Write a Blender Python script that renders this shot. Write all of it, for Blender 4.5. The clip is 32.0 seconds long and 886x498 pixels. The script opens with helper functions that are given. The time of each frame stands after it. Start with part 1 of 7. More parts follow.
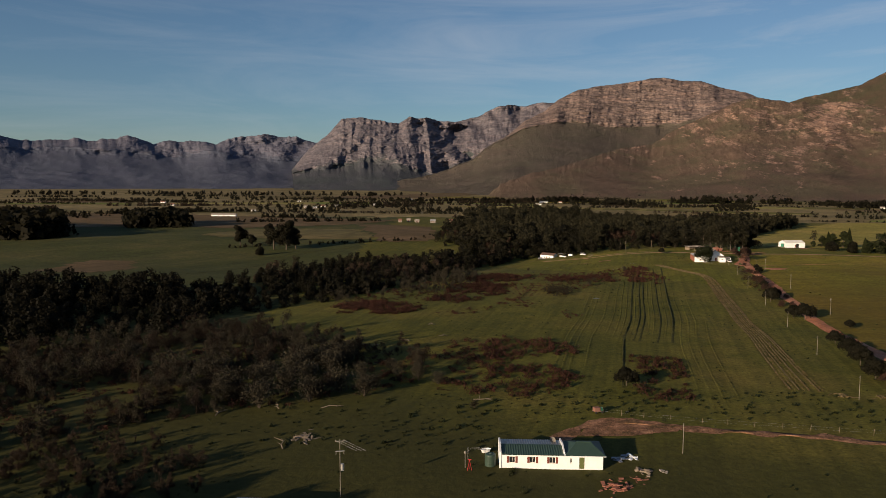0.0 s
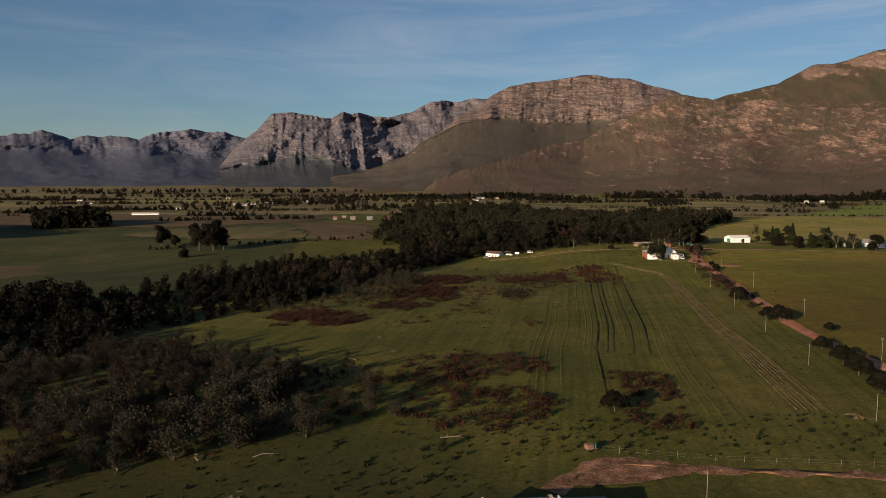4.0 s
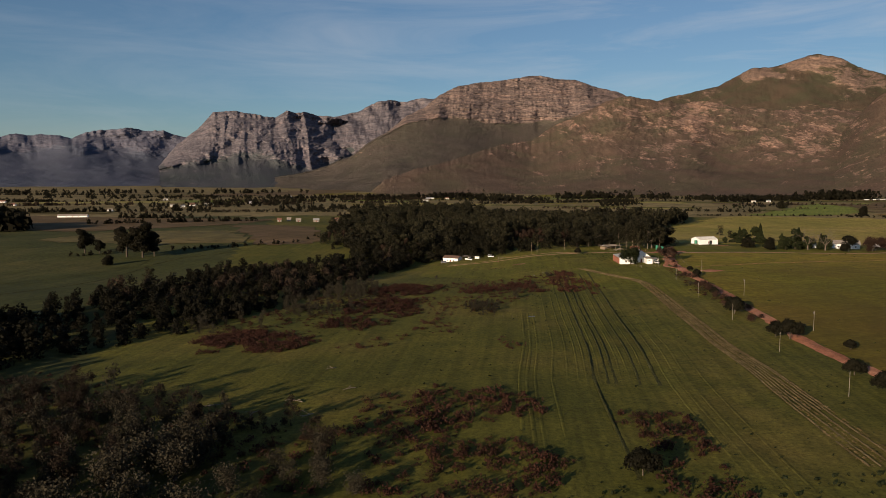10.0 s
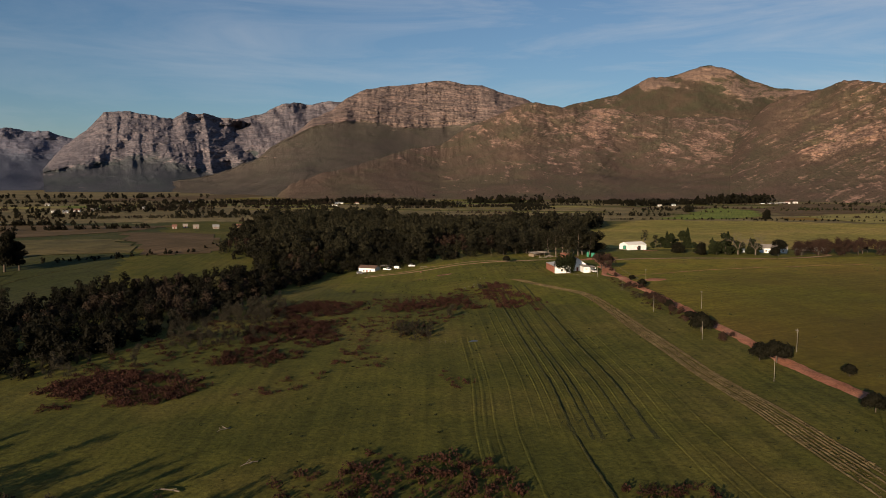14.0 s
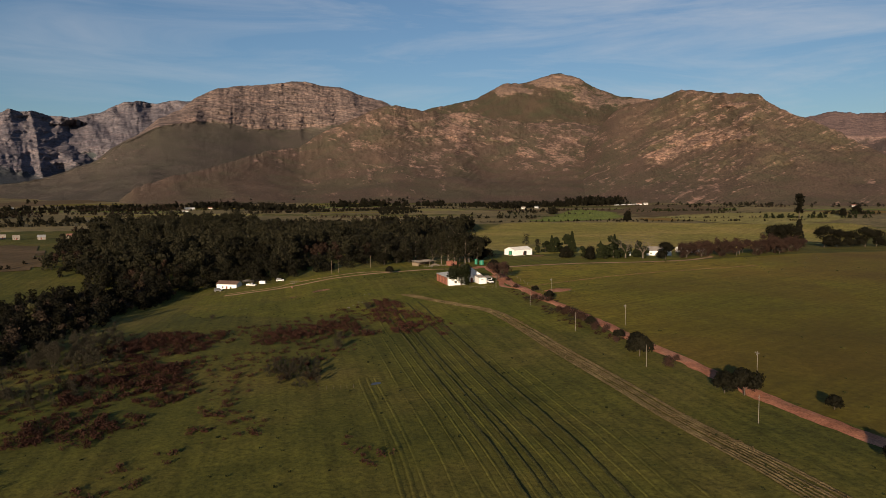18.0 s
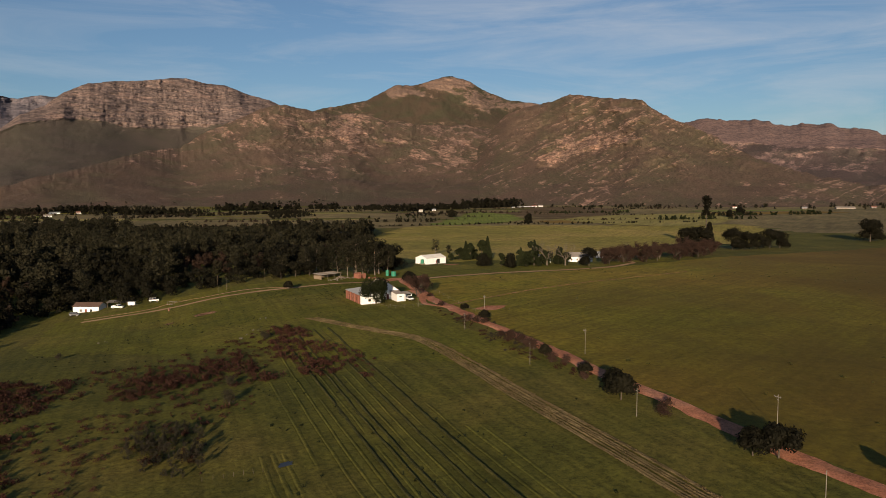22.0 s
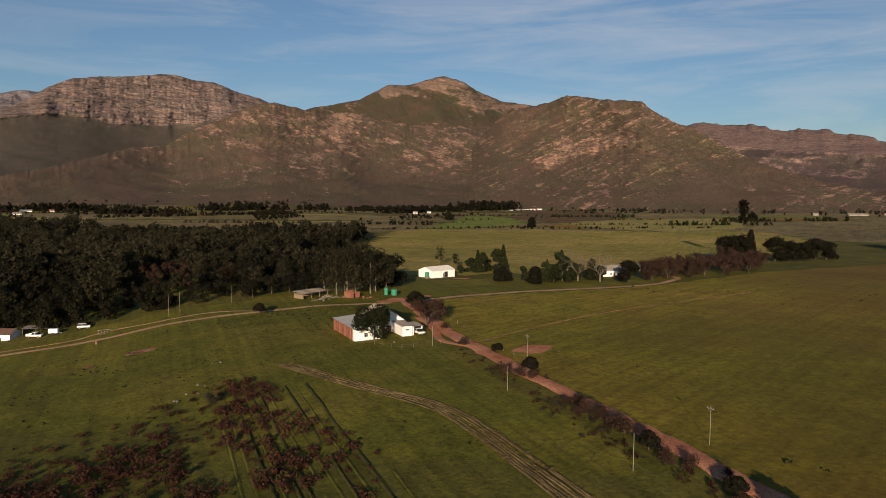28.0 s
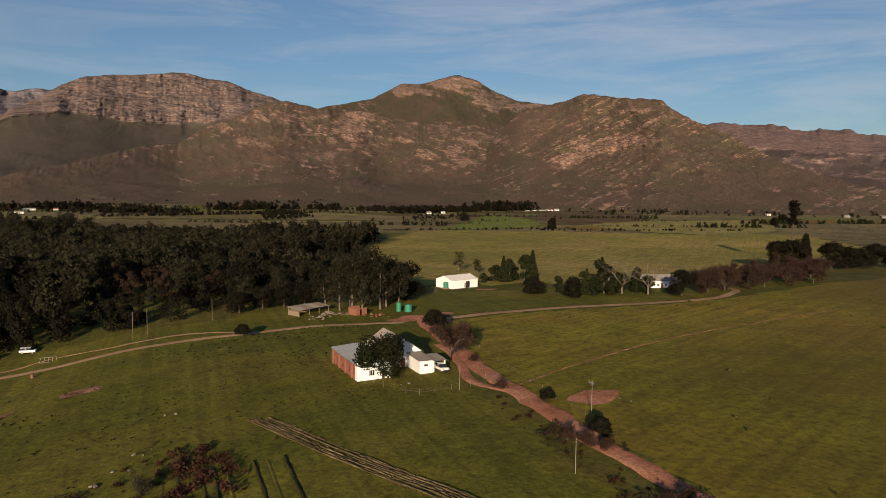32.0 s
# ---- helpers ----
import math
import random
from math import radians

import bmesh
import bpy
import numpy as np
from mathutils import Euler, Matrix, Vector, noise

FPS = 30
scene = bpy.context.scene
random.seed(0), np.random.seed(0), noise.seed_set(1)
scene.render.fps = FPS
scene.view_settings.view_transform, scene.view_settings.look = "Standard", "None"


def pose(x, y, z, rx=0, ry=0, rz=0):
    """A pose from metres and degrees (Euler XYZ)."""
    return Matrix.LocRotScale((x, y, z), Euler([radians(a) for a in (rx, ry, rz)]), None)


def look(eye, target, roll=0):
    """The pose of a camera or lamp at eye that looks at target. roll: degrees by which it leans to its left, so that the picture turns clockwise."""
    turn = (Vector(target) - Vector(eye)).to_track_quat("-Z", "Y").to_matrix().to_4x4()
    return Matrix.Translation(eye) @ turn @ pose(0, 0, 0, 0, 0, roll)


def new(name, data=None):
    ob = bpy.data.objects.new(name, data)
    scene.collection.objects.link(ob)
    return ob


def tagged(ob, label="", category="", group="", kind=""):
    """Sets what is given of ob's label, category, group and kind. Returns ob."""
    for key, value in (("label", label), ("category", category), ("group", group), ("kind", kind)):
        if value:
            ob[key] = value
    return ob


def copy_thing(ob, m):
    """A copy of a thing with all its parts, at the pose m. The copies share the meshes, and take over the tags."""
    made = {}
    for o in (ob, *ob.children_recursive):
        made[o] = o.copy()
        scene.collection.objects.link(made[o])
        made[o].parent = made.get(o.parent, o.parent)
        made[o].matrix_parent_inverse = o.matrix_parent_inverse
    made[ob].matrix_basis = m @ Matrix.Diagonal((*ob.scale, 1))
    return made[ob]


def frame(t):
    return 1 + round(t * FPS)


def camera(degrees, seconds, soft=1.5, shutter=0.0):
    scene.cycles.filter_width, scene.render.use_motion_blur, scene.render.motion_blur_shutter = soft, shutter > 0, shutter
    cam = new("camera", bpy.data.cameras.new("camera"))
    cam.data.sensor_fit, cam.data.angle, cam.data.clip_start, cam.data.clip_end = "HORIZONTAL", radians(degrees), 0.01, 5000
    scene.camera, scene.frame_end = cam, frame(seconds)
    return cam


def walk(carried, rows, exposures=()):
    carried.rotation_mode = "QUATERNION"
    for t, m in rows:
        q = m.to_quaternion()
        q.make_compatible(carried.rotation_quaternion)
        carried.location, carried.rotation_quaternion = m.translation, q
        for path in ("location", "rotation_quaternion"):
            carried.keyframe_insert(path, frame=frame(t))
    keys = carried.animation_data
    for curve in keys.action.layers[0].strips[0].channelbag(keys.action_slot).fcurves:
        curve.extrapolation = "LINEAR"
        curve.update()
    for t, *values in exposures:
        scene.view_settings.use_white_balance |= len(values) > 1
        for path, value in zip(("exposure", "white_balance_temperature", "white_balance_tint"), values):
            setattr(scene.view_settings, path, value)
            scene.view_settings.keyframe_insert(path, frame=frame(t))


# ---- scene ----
cam = camera(64.27, 32.0, 0.8)
# seconds, place in metres, heading (degrees, to the left of +y), tilt, lean
PATH = [
    (0, 0.01, -0.03, 48.84, 0.000, -5.342, 0.10),
    (0.5, -0.64, 4.04, 48.82, -0.303, -5.395, 0.08),
    (1, -1.24, 8.06, 48.78, -0.960, -5.456, 0.06),
    (1.5, -1.81, 11.92, 48.72, -1.656, -5.494, 0.03),
    (2, -2.39, 15.53, 48.63, -3.134, -5.511, 0.00),
    (2.5, -2.99, 18.89, 48.53, -3.680, -5.569, -0.02),
    (3, -3.55, 22.04, 48.43, -4.258, -5.612, -0.05),
    (3.5, -4.02, 25.12, 48.34, -4.709, -5.625, -0.07),
    (4, -4.39, 28.14, 48.25, -5.367, -5.653, -0.10),
    (4.5, -4.70, 31.03, 48.17, -6.171, -5.667, -0.13),
    (5, -4.98, 33.94, 48.07, -6.913, -5.679, -0.14),
    (5.5, -5.23, 36.90, 47.98, -7.384, -5.695, -0.16),
    (6, -5.43, 39.87, 47.87, -7.715, -5.702, -0.14),
    (6.5, -5.57, 42.77, 47.77, -7.916, -5.700, -0.10),
    (7, -5.67, 45.52, 47.68, -8.105, -5.750, -0.08),
    (7.5, -5.74, 48.20, 47.60, -8.232, -5.784, -0.09),
    (8, -5.75, 50.97, 47.52, -8.409, -5.756, -0.11),
    (8.5, -5.68, 54.02, 47.45, -8.705, -5.721, -0.13),
    (9, -5.53, 57.41, 47.36, -9.246, -5.674, -0.14),
    (9.5, -5.34, 61.16, 47.26, -9.519, -5.650, -0.13),
    (10, -5.13, 65.23, 47.15, -9.646, -5.613, -0.10),
    (10.5, -4.91, 69.60, 47.02, -9.774, -5.560, -0.08),
    (11, -4.66, 74.25, 46.85, -10.445, -5.490, -0.07),
    (11.5, -4.39, 79.22, 46.64, -11.694, -5.455, -0.07),
    (12, -4.07, 84.48, 46.37, -13.157, -5.414, -0.07),
    (12.5, -3.73, 89.95, 46.09, -14.164, -5.366, -0.06),
    (13, -3.38, 95.53, 45.83, -15.248, -5.316, -0.03),
    (13.5, -2.97, 101.06, 45.61, -16.094, -5.269, 0.01),
    (14, -2.51, 106.59, 45.42, -17.110, -5.224, -0.02),
    (14.5, -2.05, 112.11, 45.26, -18.255, -5.180, -0.04),
    (15, -1.53, 117.76, 45.10, -19.573, -5.137, -0.08),
    (15.5, -0.87, 123.46, 44.93, -21.106, -5.098, -0.11),
    (16, -0.11, 129.15, 44.78, -22.889, -5.064, -0.16),
    (16.5, 0.73, 134.75, 44.66, -24.418, -5.023, -0.22),
    (17, 1.66, 140.17, 44.58, -26.230, -4.993, -0.26),
    (17.5, 2.67, 145.50, 44.54, -27.632, -4.986, -0.28),
    (18, 3.82, 150.80, 44.52, -28.444, -4.957, -0.26),
    (18.5, 5.19, 156.11, 44.52, -28.554, -4.914, -0.23),
    (19, 6.78, 161.47, 44.53, -29.484, -4.900, -0.24),
    (19.5, 8.51, 166.88, 44.54, -31.324, -4.905, -0.27),
    (20, 10.35, 172.27, 44.53, -32.723, -4.896, -0.31),
    (20.5, 12.28, 177.59, 44.48, -34.015, -4.861, -0.32),
    (21, 14.32, 182.85, 44.39, -35.210, -4.847, -0.31),
    (21.5, 16.48, 188.05, 44.28, -36.250, -4.801, -0.29),
    (22, 18.78, 193.23, 44.16, -37.240, -4.795, -0.27),
    (22.5, 21.26, 198.44, 44.03, -38.175, -4.762, -0.26),
    (23, 23.89, 203.68, 43.89, -38.606, -4.743, -0.23),
    (23.5, 26.62, 208.91, 43.74, -38.899, -4.734, -0.18),
    (24, 29.42, 214.06, 43.59, -38.884, -4.699, -0.11),
    (24.5, 32.26, 219.09, 43.45, -38.853, -4.676, -0.03),
    (25, 35.16, 224.06, 43.32, -38.849, -4.661, 0.07),
    (25.5, 38.07, 228.96, 43.20, -38.735, -4.643, 0.16),
    (26, 40.98, 233.76, 43.08, -38.641, -4.633, 0.22),
    (26.5, 43.87, 238.41, 42.96, -38.497, -4.629, 0.28),
    (27, 46.73, 242.96, 42.85, -38.332, -4.629, 0.33),
    (27.5, 49.63, 247.54, 42.75, -38.174, -4.625, 0.37),
    (28, 52.55, 252.11, 42.65, -38.018, -4.624, 0.40),
    (28.5, 55.51, 256.66, 42.54, -37.885, -4.619, 0.42),
    (29, 58.58, 261.29, 42.40, -37.741, -4.622, 0.42),
    (29.5, 61.72, 265.99, 42.23, -37.593, -4.608, 0.43),
    (30, 64.86, 270.73, 42.05, -37.464, -4.595, 0.45),
    (30.5, 67.98, 275.50, 41.88, -37.338, -4.594, 0.49),
    (31, 71.06, 280.26, 41.73, -37.237, -4.599, 0.54),
    (31.5, 74.08, 284.95, 41.59, -37.119, -4.574, 0.60),
    (32, 77.07, 289.54, 41.45, -37.007, -4.616, 0.63),
]


def flown(x, y, z, heading, tilt, lean):
    return pose(x, y, z, 0, 0, heading) @ pose(0, 0, 0, 90 + tilt, 0, 0) @ pose(0, 0, 0, 0, 0, lean)


walk(cam, [(row[0], flown(*row[1:])) for row in PATH], [(0, 0.55), (32, 0.55)])

# ---- light ----
SUN_ELEVATION, SUN_HEADING = 12.5, 225.0  # degrees; the sun stands behind the camera, to its left
world = bpy.data.worlds.new("sky")
scene.world = world
world.use_nodes = True
wt = world.node_tree
wt.nodes.clear()
w_out = wt.nodes.new("ShaderNodeOutputWorld")
w_bg = wt.nodes.new("ShaderNodeBackground")
w_sky = wt.nodes.new("ShaderNodeTexSky")
w_sky.sky_type = "NISHITA"
w_sky.sun_disc = False
w_sky.sun_elevation = radians(SUN_ELEVATION)
w_sky.sun_rotation = radians(SUN_HEADING)
w_sky.air_density, w_sky.dust_density, w_sky.ozone_density = 1.0, 0.3, 4.0
# thin streaks of high cloud
w_co = wt.nodes.new("ShaderNodeTexCoord")
w_map = wt.nodes.new("ShaderNodeMapping")
w_map.inputs["Rotation"].default_value = (0.0, radians(12), radians(-18))
w_map.inputs["Scale"].default_value = (1.6, 1.6, 11.0)
w_n1 = wt.nodes.new("ShaderNodeTexNoise")
w_n1.inputs["Scale"].default_value, w_n1.inputs["Detail"].default_value = 1.7, 7.0
w_n1.inputs["Roughness"].default_value, w_n1.inputs["Distortion"].default_value = 0.62, 0.5
w_rmp = wt.nodes.new("ShaderNodeMapRange")
w_rmp.inputs["From Min"].default_value, w_rmp.inputs["From Max"].default_value = 0.44, 0.74
w_rmp.inputs["To Min"].default_value, w_rmp.inputs["To Max"].default_value = 0.06, 0.46
w_mix = wt.nodes.new("ShaderNodeMixRGB")
w_mix.inputs["Color2"].default_value = (7.4, 7.3, 7.5, 1)
wt.links.new(w_co.outputs["Generated"], w_map.inputs["Vector"])
wt.links.new(w_map.outputs[0], w_n1.inputs["Vector"])
wt.links.new(w_n1.outputs[0], w_rmp.inputs["Value"])
# the veil thickens towards the east
w_dot = wt.nodes.new("ShaderNodeVectorMath")
w_dot.operation = "DOT_PRODUCT"
w_dot.inputs[1].default_value = (0.86, 0.5, 0.0)
w_far = wt.nodes.new("ShaderNodeMapRange")
w_far.inputs["From Min"].default_value, w_far.inputs["From Max"].default_value = 0.35, 1.0
w_far.inputs["To Min"].default_value, w_far.inputs["To Max"].default_value = 0.35, 1.15
w_mul = wt.nodes.new("ShaderNodeMath")
w_mul.operation = "MULTIPLY"
wt.links.new(w_co.outputs["Generated"], w_dot.inputs[0])
wt.links.new(w_dot.outputs["Value"], w_far.inputs["Value"])
wt.links.new(w_far.outputs[0], w_mul.inputs[0])
wt.links.new(w_rmp.outputs[0], w_mul.inputs[1])
wt.links.new(w_mul.outputs[0], w_mix.inputs["Fac"])
wt.links.new(w_sky.outputs[0], w_mix.inputs["Color1"])
wt.links.new(w_mix.outputs[0], w_bg.inputs["Color"])
w_bg.inputs["Strength"].default_value = 0.055
wt.links.new(w_bg.outputs[0], w_out.inputs["Surface"])

sun_data = bpy.data.lights.new("sun", "SUN")
sun_data.energy, sun_data.angle, sun_data.color = 5.0, radians(0.6), (1.0, 0.76, 0.52)
sun = new("sun", sun_data)
_e = radians(SUN_ELEVATION)
sun.matrix_world = look((-300 * math.cos(_e), -300 * math.cos(_e), 424 * math.sin(_e) + 40), (0, 0, 40))

# ---- arithmetic ----


def sig(v):
    return 1 / (1 + np.exp(-np.clip(v, -40, 40)))


def ground_height(x, y):
    """The lie of the land: a low rise under the farm, a river hollow, a wide plain."""
    x, y = np.asarray(x, float), np.asarray(y, float)
    z = 3.6 * sig((x - 100) / 18) * sig((y - 300) / 35)
    z = z - 8.0 * sig((105 - x) / 18) * sig((y - 440) / 30) * sig((640 - y) / 40)
    s = (x + 110) * -0.878 + (y - 190) * 0.479
    z = z - 3.5 * sig((s + 8) / 10) * sig((560 - y) / 60)
    d = np.hypot(x, y - 150)
    w = sig((d - 560) / 70)
    return z * (1 - w) + (-5 + 9 * sig((d - 1250) / 160) + 30 * np.clip((d - 1700) / 2600, 0, 1) ** 1.3) * w


def gz(x, y):
    return float(ground_height(x, y))


def _hash(ix, iy, seed):
    n = (ix.astype(np.int64) * 374761393 + iy.astype(np.int64) * 668265263 + seed * 1442695041) & 0x7FFFFFFF
    n = ((n ^ (n >> 13)) * 1274126177) & 0x7FFFFFFF
    return ((n ^ (n >> 16)) & 0xFFFF) / 65535.0


def vnoise(x, y, seed=0):
    x, y = np.asarray(x, float), np.asarray(y, float)
    ix, iy = np.floor(x), np.floor(y)
    fx, fy = x - ix, y - iy
    fx, fy = fx * fx * (3 - 2 * fx), fy * fy * (3 - 2 * fy)
    a, b = _hash(ix, iy, seed), _hash(ix + 1, iy, seed)
    c, d = _hash(ix, iy + 1, seed), _hash(ix + 1, iy + 1, seed)
    return (a + (b - a) * fx) * (1 - fy) + (c + (d - c) * fx) * fy


def fbm(x, y, octaves=5, seed=0, gain=0.5):
    out, amp = 0.0, 1.0
    for k in range(octaves):
        out = out + amp * (vnoise(x, y, seed + 17 * k) - 0.5)
        x, y, amp = x * 2.03 + 11.3, y * 2.03 - 7.1, amp * gain
    return out


def ridged(x, y, octaves=5, seed=0, gain=0.5):
    out, amp = 0.0, 1.0
    for k in range(octaves):
        out = out + amp * (1 - np.abs(2 * vnoise(x, y, seed + 31 * k) - 1))
        x, y, amp = x * 2.07 + 5.2, y * 2.07 + 3.7, amp * gain
    return out


def mesh_np(name, verts, faces, material=None, smooth=False):
    """A mesh from arrays: faces all have the same number of corners."""
    verts, faces = np.asarray(verts, np.float32), np.asarray(faces, np.int32)
    me = bpy.data.meshes.new(name)
    k = faces.shape[1]
    me.vertices.add(len(verts))
    me.vertices.foreach_set("co", verts.ravel())
    me.loops.add(faces.size)
    me.loops.foreach_set("vertex_index", faces.ravel())
    me.polygons.add(len(faces))
    me.polygons.foreach_set("loop_start", np.arange(0, faces.size, k, dtype=np.int32))
    if smooth:
        me.polygons.foreach_set("use_smooth", np.ones(len(faces), bool))
    me.update(calc_edges=True)
    if material:
        me.materials.append(material)
    return me


def grid_faces(nu, nv, wrap=False):
    i, j = np.meshgrid(np.arange(nu if wrap else nu - 1), np.arange(nv - 1), indexing="ij")
    a, b = i * nv + j, ((i + 1) % nu) * nv + j
    return np.stack([a, b, b + 1, a + 1], -1).reshape(-1, 4)


def part(name, bm, material, parent, label=""):
    me = bpy.data.meshes.new(name)
    bm.to_mesh(me)
    bm.free()
    me.materials.append(material)
    return put(name, me, parent, label)


def put(name, me, parent=None, label=""):
    ob = new(name, me)
    if parent is not None:
        ob.parent = parent
    if label:
        ob["label"] = label
    return ob


def empty(name, m=None):
    ob = new(name)
    if m is not None:
        ob.matrix_basis = m
    return ob


# ---- materials ----


def material(name):
    m = bpy.data.materials.new(name)
    m.use_nodes = True
    return m, m.node_tree, m.node_tree.nodes["Principled BSDF"]


def noise_node(nt, scale, detail=5.0, rough=0.55, vec=None, dist=0.0):
    n = nt.nodes.new("ShaderNodeTexNoise")
    n.inputs["Scale"].default_value, n.inputs["Detail"].default_value = scale, detail
    n.inputs["Roughness"].default_value, n.inputs["Distortion"].default_value = rough, dist
    if vec is not None:
        nt.links.new(vec, n.inputs["Vector"])
    return n.outputs[0]


def ramp(nt, value, stops):
    r = nt.nodes.new("ShaderNodeValToRGB")
    el = r.color_ramp.elements
    while len(el) < len(stops):
        el.new(0.5)
    for e, (p, c) in zip(el, stops):
        e.position = p
        e.color = (*c, 1) if len(c) == 3 else c
    nt.links.new(value, r.inputs["Fac"])
    return r.outputs["Color"]


def mixed(nt, fac, a, b, mode="MIX"):
    n = nt.nodes.new("ShaderNodeMixRGB")
    n.blend_type = mode
    for key, v in (("Fac", fac), ("Color1", a), ("Color2", b)):
        if isinstance(v, (int, float)):
            n.inputs[key].default_value = v
        elif isinstance(v, tuple):
            n.inputs[key].default_value = (*v, 1)
        else:
            nt.links.new(v, n.inputs[key])
    return n.outputs[0]


def stretch(nt, vec, scale, turn=0.0):
    """Turn about the upright, then scale."""
    if turn:
        r = nt.nodes.new("ShaderNodeMapping")
        r.inputs["Rotation"].default_value = (0, 0, radians(turn))
        nt.links.new(vec, r.inputs["Vector"])
        vec = r.outputs[0]
    n = nt.nodes.new("ShaderNodeMapping")
    n.inputs["Scale"].default_value = scale
    nt.links.new(vec, n.inputs["Vector"])
    return n.outputs[0]


def bumped(nt, bsdf, height, strength, distance):
    b = nt.nodes.new("ShaderNodeBump")
    b.inputs["Strength"].default_value, b.inputs["Distance"].default_value = strength, distance
    nt.links.new(height, b.inputs["Height"])
    nt.links.new(b.outputs[0], bsdf.inputs["Normal"])


def ranged(nt, value, a, b, c=0.0, d=1.0):
    n = nt.nodes.new("ShaderNodeMapRange")
    for key, v in (("From Min", a), ("From Max", b), ("To Min", c), ("To Max", d)):
        n.inputs[key].default_value = v
    nt.links.new(value, n.inputs["Value"])
    return n.outputs[0]


def place(nt):
    """Places in metres."""
    return nt.nodes.new("ShaderNodeNewGeometry").outputs["Position"]


def earth(name, dark, mid, light, big=0.02, small=0.6, turn=None, bump=0.25, rough=0.95, mottle=0.0, lines_by=0.4):
    """Ground cover: broad patches, streaks along a heading, and fine grain."""
    m, nt, b = material(name)
    p = place(nt)
    broad = noise_node(nt, big, 4, 0.6, p)
    fine = noise_node(nt, small, 6, 0.65, p)
    col = ramp(nt, broad, [(0.28, dark), (0.5, mid), (0.68, light)])
    col = mixed(nt, 0.75, col, ramp(nt, fine, [(0.25, (0.35, 0.35, 0.35)), (0.5, (0.5, 0.5, 0.5)), (0.75, (0.68, 0.68, 0.66))]), "OVERLAY")
    if turn is not None:
        lines = noise_node(nt, 1.0, 3, 0.5, stretch(nt, p, (0.55, 0.012, 0.5), turn))
        col = mixed(nt, lines_by, col, ramp(nt, lines, [(0.38, (0.3, 0.3, 0.3)), (0.5, (0.52, 0.52, 0.52)), (0.62, (0.68, 0.68, 0.65))]), "OVERLAY")
    if mottle:
        mid_n = noise_node(nt, small * 0.22, 6, 0.72, p, 0.4)
        col = mixed(nt, mottle, col, ramp(nt, mid_n, [(0.34, (0.22, 0.24, 0.2)), (0.5, (0.5, 0.5, 0.5)), (0.68, (0.74, 0.71, 0.62))]), "OVERLAY")
        wisp = noise_node(nt, small * 1.6, 4, 0.8, p)
        col = mixed(nt, mottle, col, ramp(nt, wisp, [(0.38, (0.12, 0.13, 0.11)), (0.5, (0.54, 0.54, 0.54)), (0.62, (0.74, 0.73, 0.66))]), "OVERLAY")
    nt.links.new(col, b.inputs["Base Color"])
    b.inputs["Roughness"].default_value = rough
    b.inputs["Specular IOR Level"].default_value = 0.1
    bumped(nt, b, fine, bump, 0.6)
    return m


def foliage(name, dark, light, rough=0.7, trans=0.4):
    """Leaves or twigs that let some of the light through."""
    m, nt, b = material(name)
    info = nt.nodes.new("ShaderNodeObjectInfo").outputs["Random"]
    isl = nt.nodes.new("ShaderNodeNewGeometry").outputs["Random Per Island"]
    big = noise_node(nt, 0.12, 3, 0.5, place(nt))
    f = mixed(nt, 0.6, isl, big)
    col = ramp(nt, f, [(0.15, dark), (0.85, light)])
    hsv = nt.nodes.new("ShaderNodeHueSaturation")
    nt.links.new(ranged(nt, info, 0, 1, 0.75, 1.25), hsv.inputs["Value"])
    nt.links.new(col, hsv.inputs["Color"])
    nt.links.new(hsv.outputs[0], b.inputs["Base Color"])
    b.inputs["Roughness"].default_value = rough
    b.inputs["Specular IOR Level"].default_value = 0.1
    thin = nt.nodes.new("ShaderNodeBsdfTranslucent")
    nt.links.new(hsv.outputs[0], thin.inputs["Color"])
    both = nt.nodes.new("ShaderNodeMixShader")
    both.inputs[0].default_value = trans
    nt.links.new(b.outputs[0], both.inputs[1])
    nt.links.new(thin.outputs[0], both.inputs[2])
    nt.links.new(both.outputs[0], nt.nodes["Material Output"].inputs["Surface"])
    return m


def plain(name, color, rough=0.8, metal=0.0, vary=0.25, scale=1.5, bump=0.0, spec=0.3):
    """Paint, plaster, timber or metal with stains at two scales."""
    m, nt, b = material(name)
    p = place(nt)
    f = noise_node(nt, scale, 5, 0.6, p)
    g = noise_node(nt, scale * 9, 4, 0.6, p)
    lo = tuple(c * (1 - vary) for c in color)
    hi = tuple(min(1, c * (1 + vary * 0.5)) for c in color)
    col = ramp(nt, mixed(nt, 0.35, f, g), [(0.3, lo), (0.6, color), (0.8, hi)])
    nt.links.new(col, b.inputs["Base Color"])
    b.inputs["Roughness"].default_value, b.inputs["Metallic"].default_value = rough, metal
    b.inputs["Specular IOR Level"].default_value = spec
    if bump:
        bumped(nt, b, g, bump, 0.05)
    return m


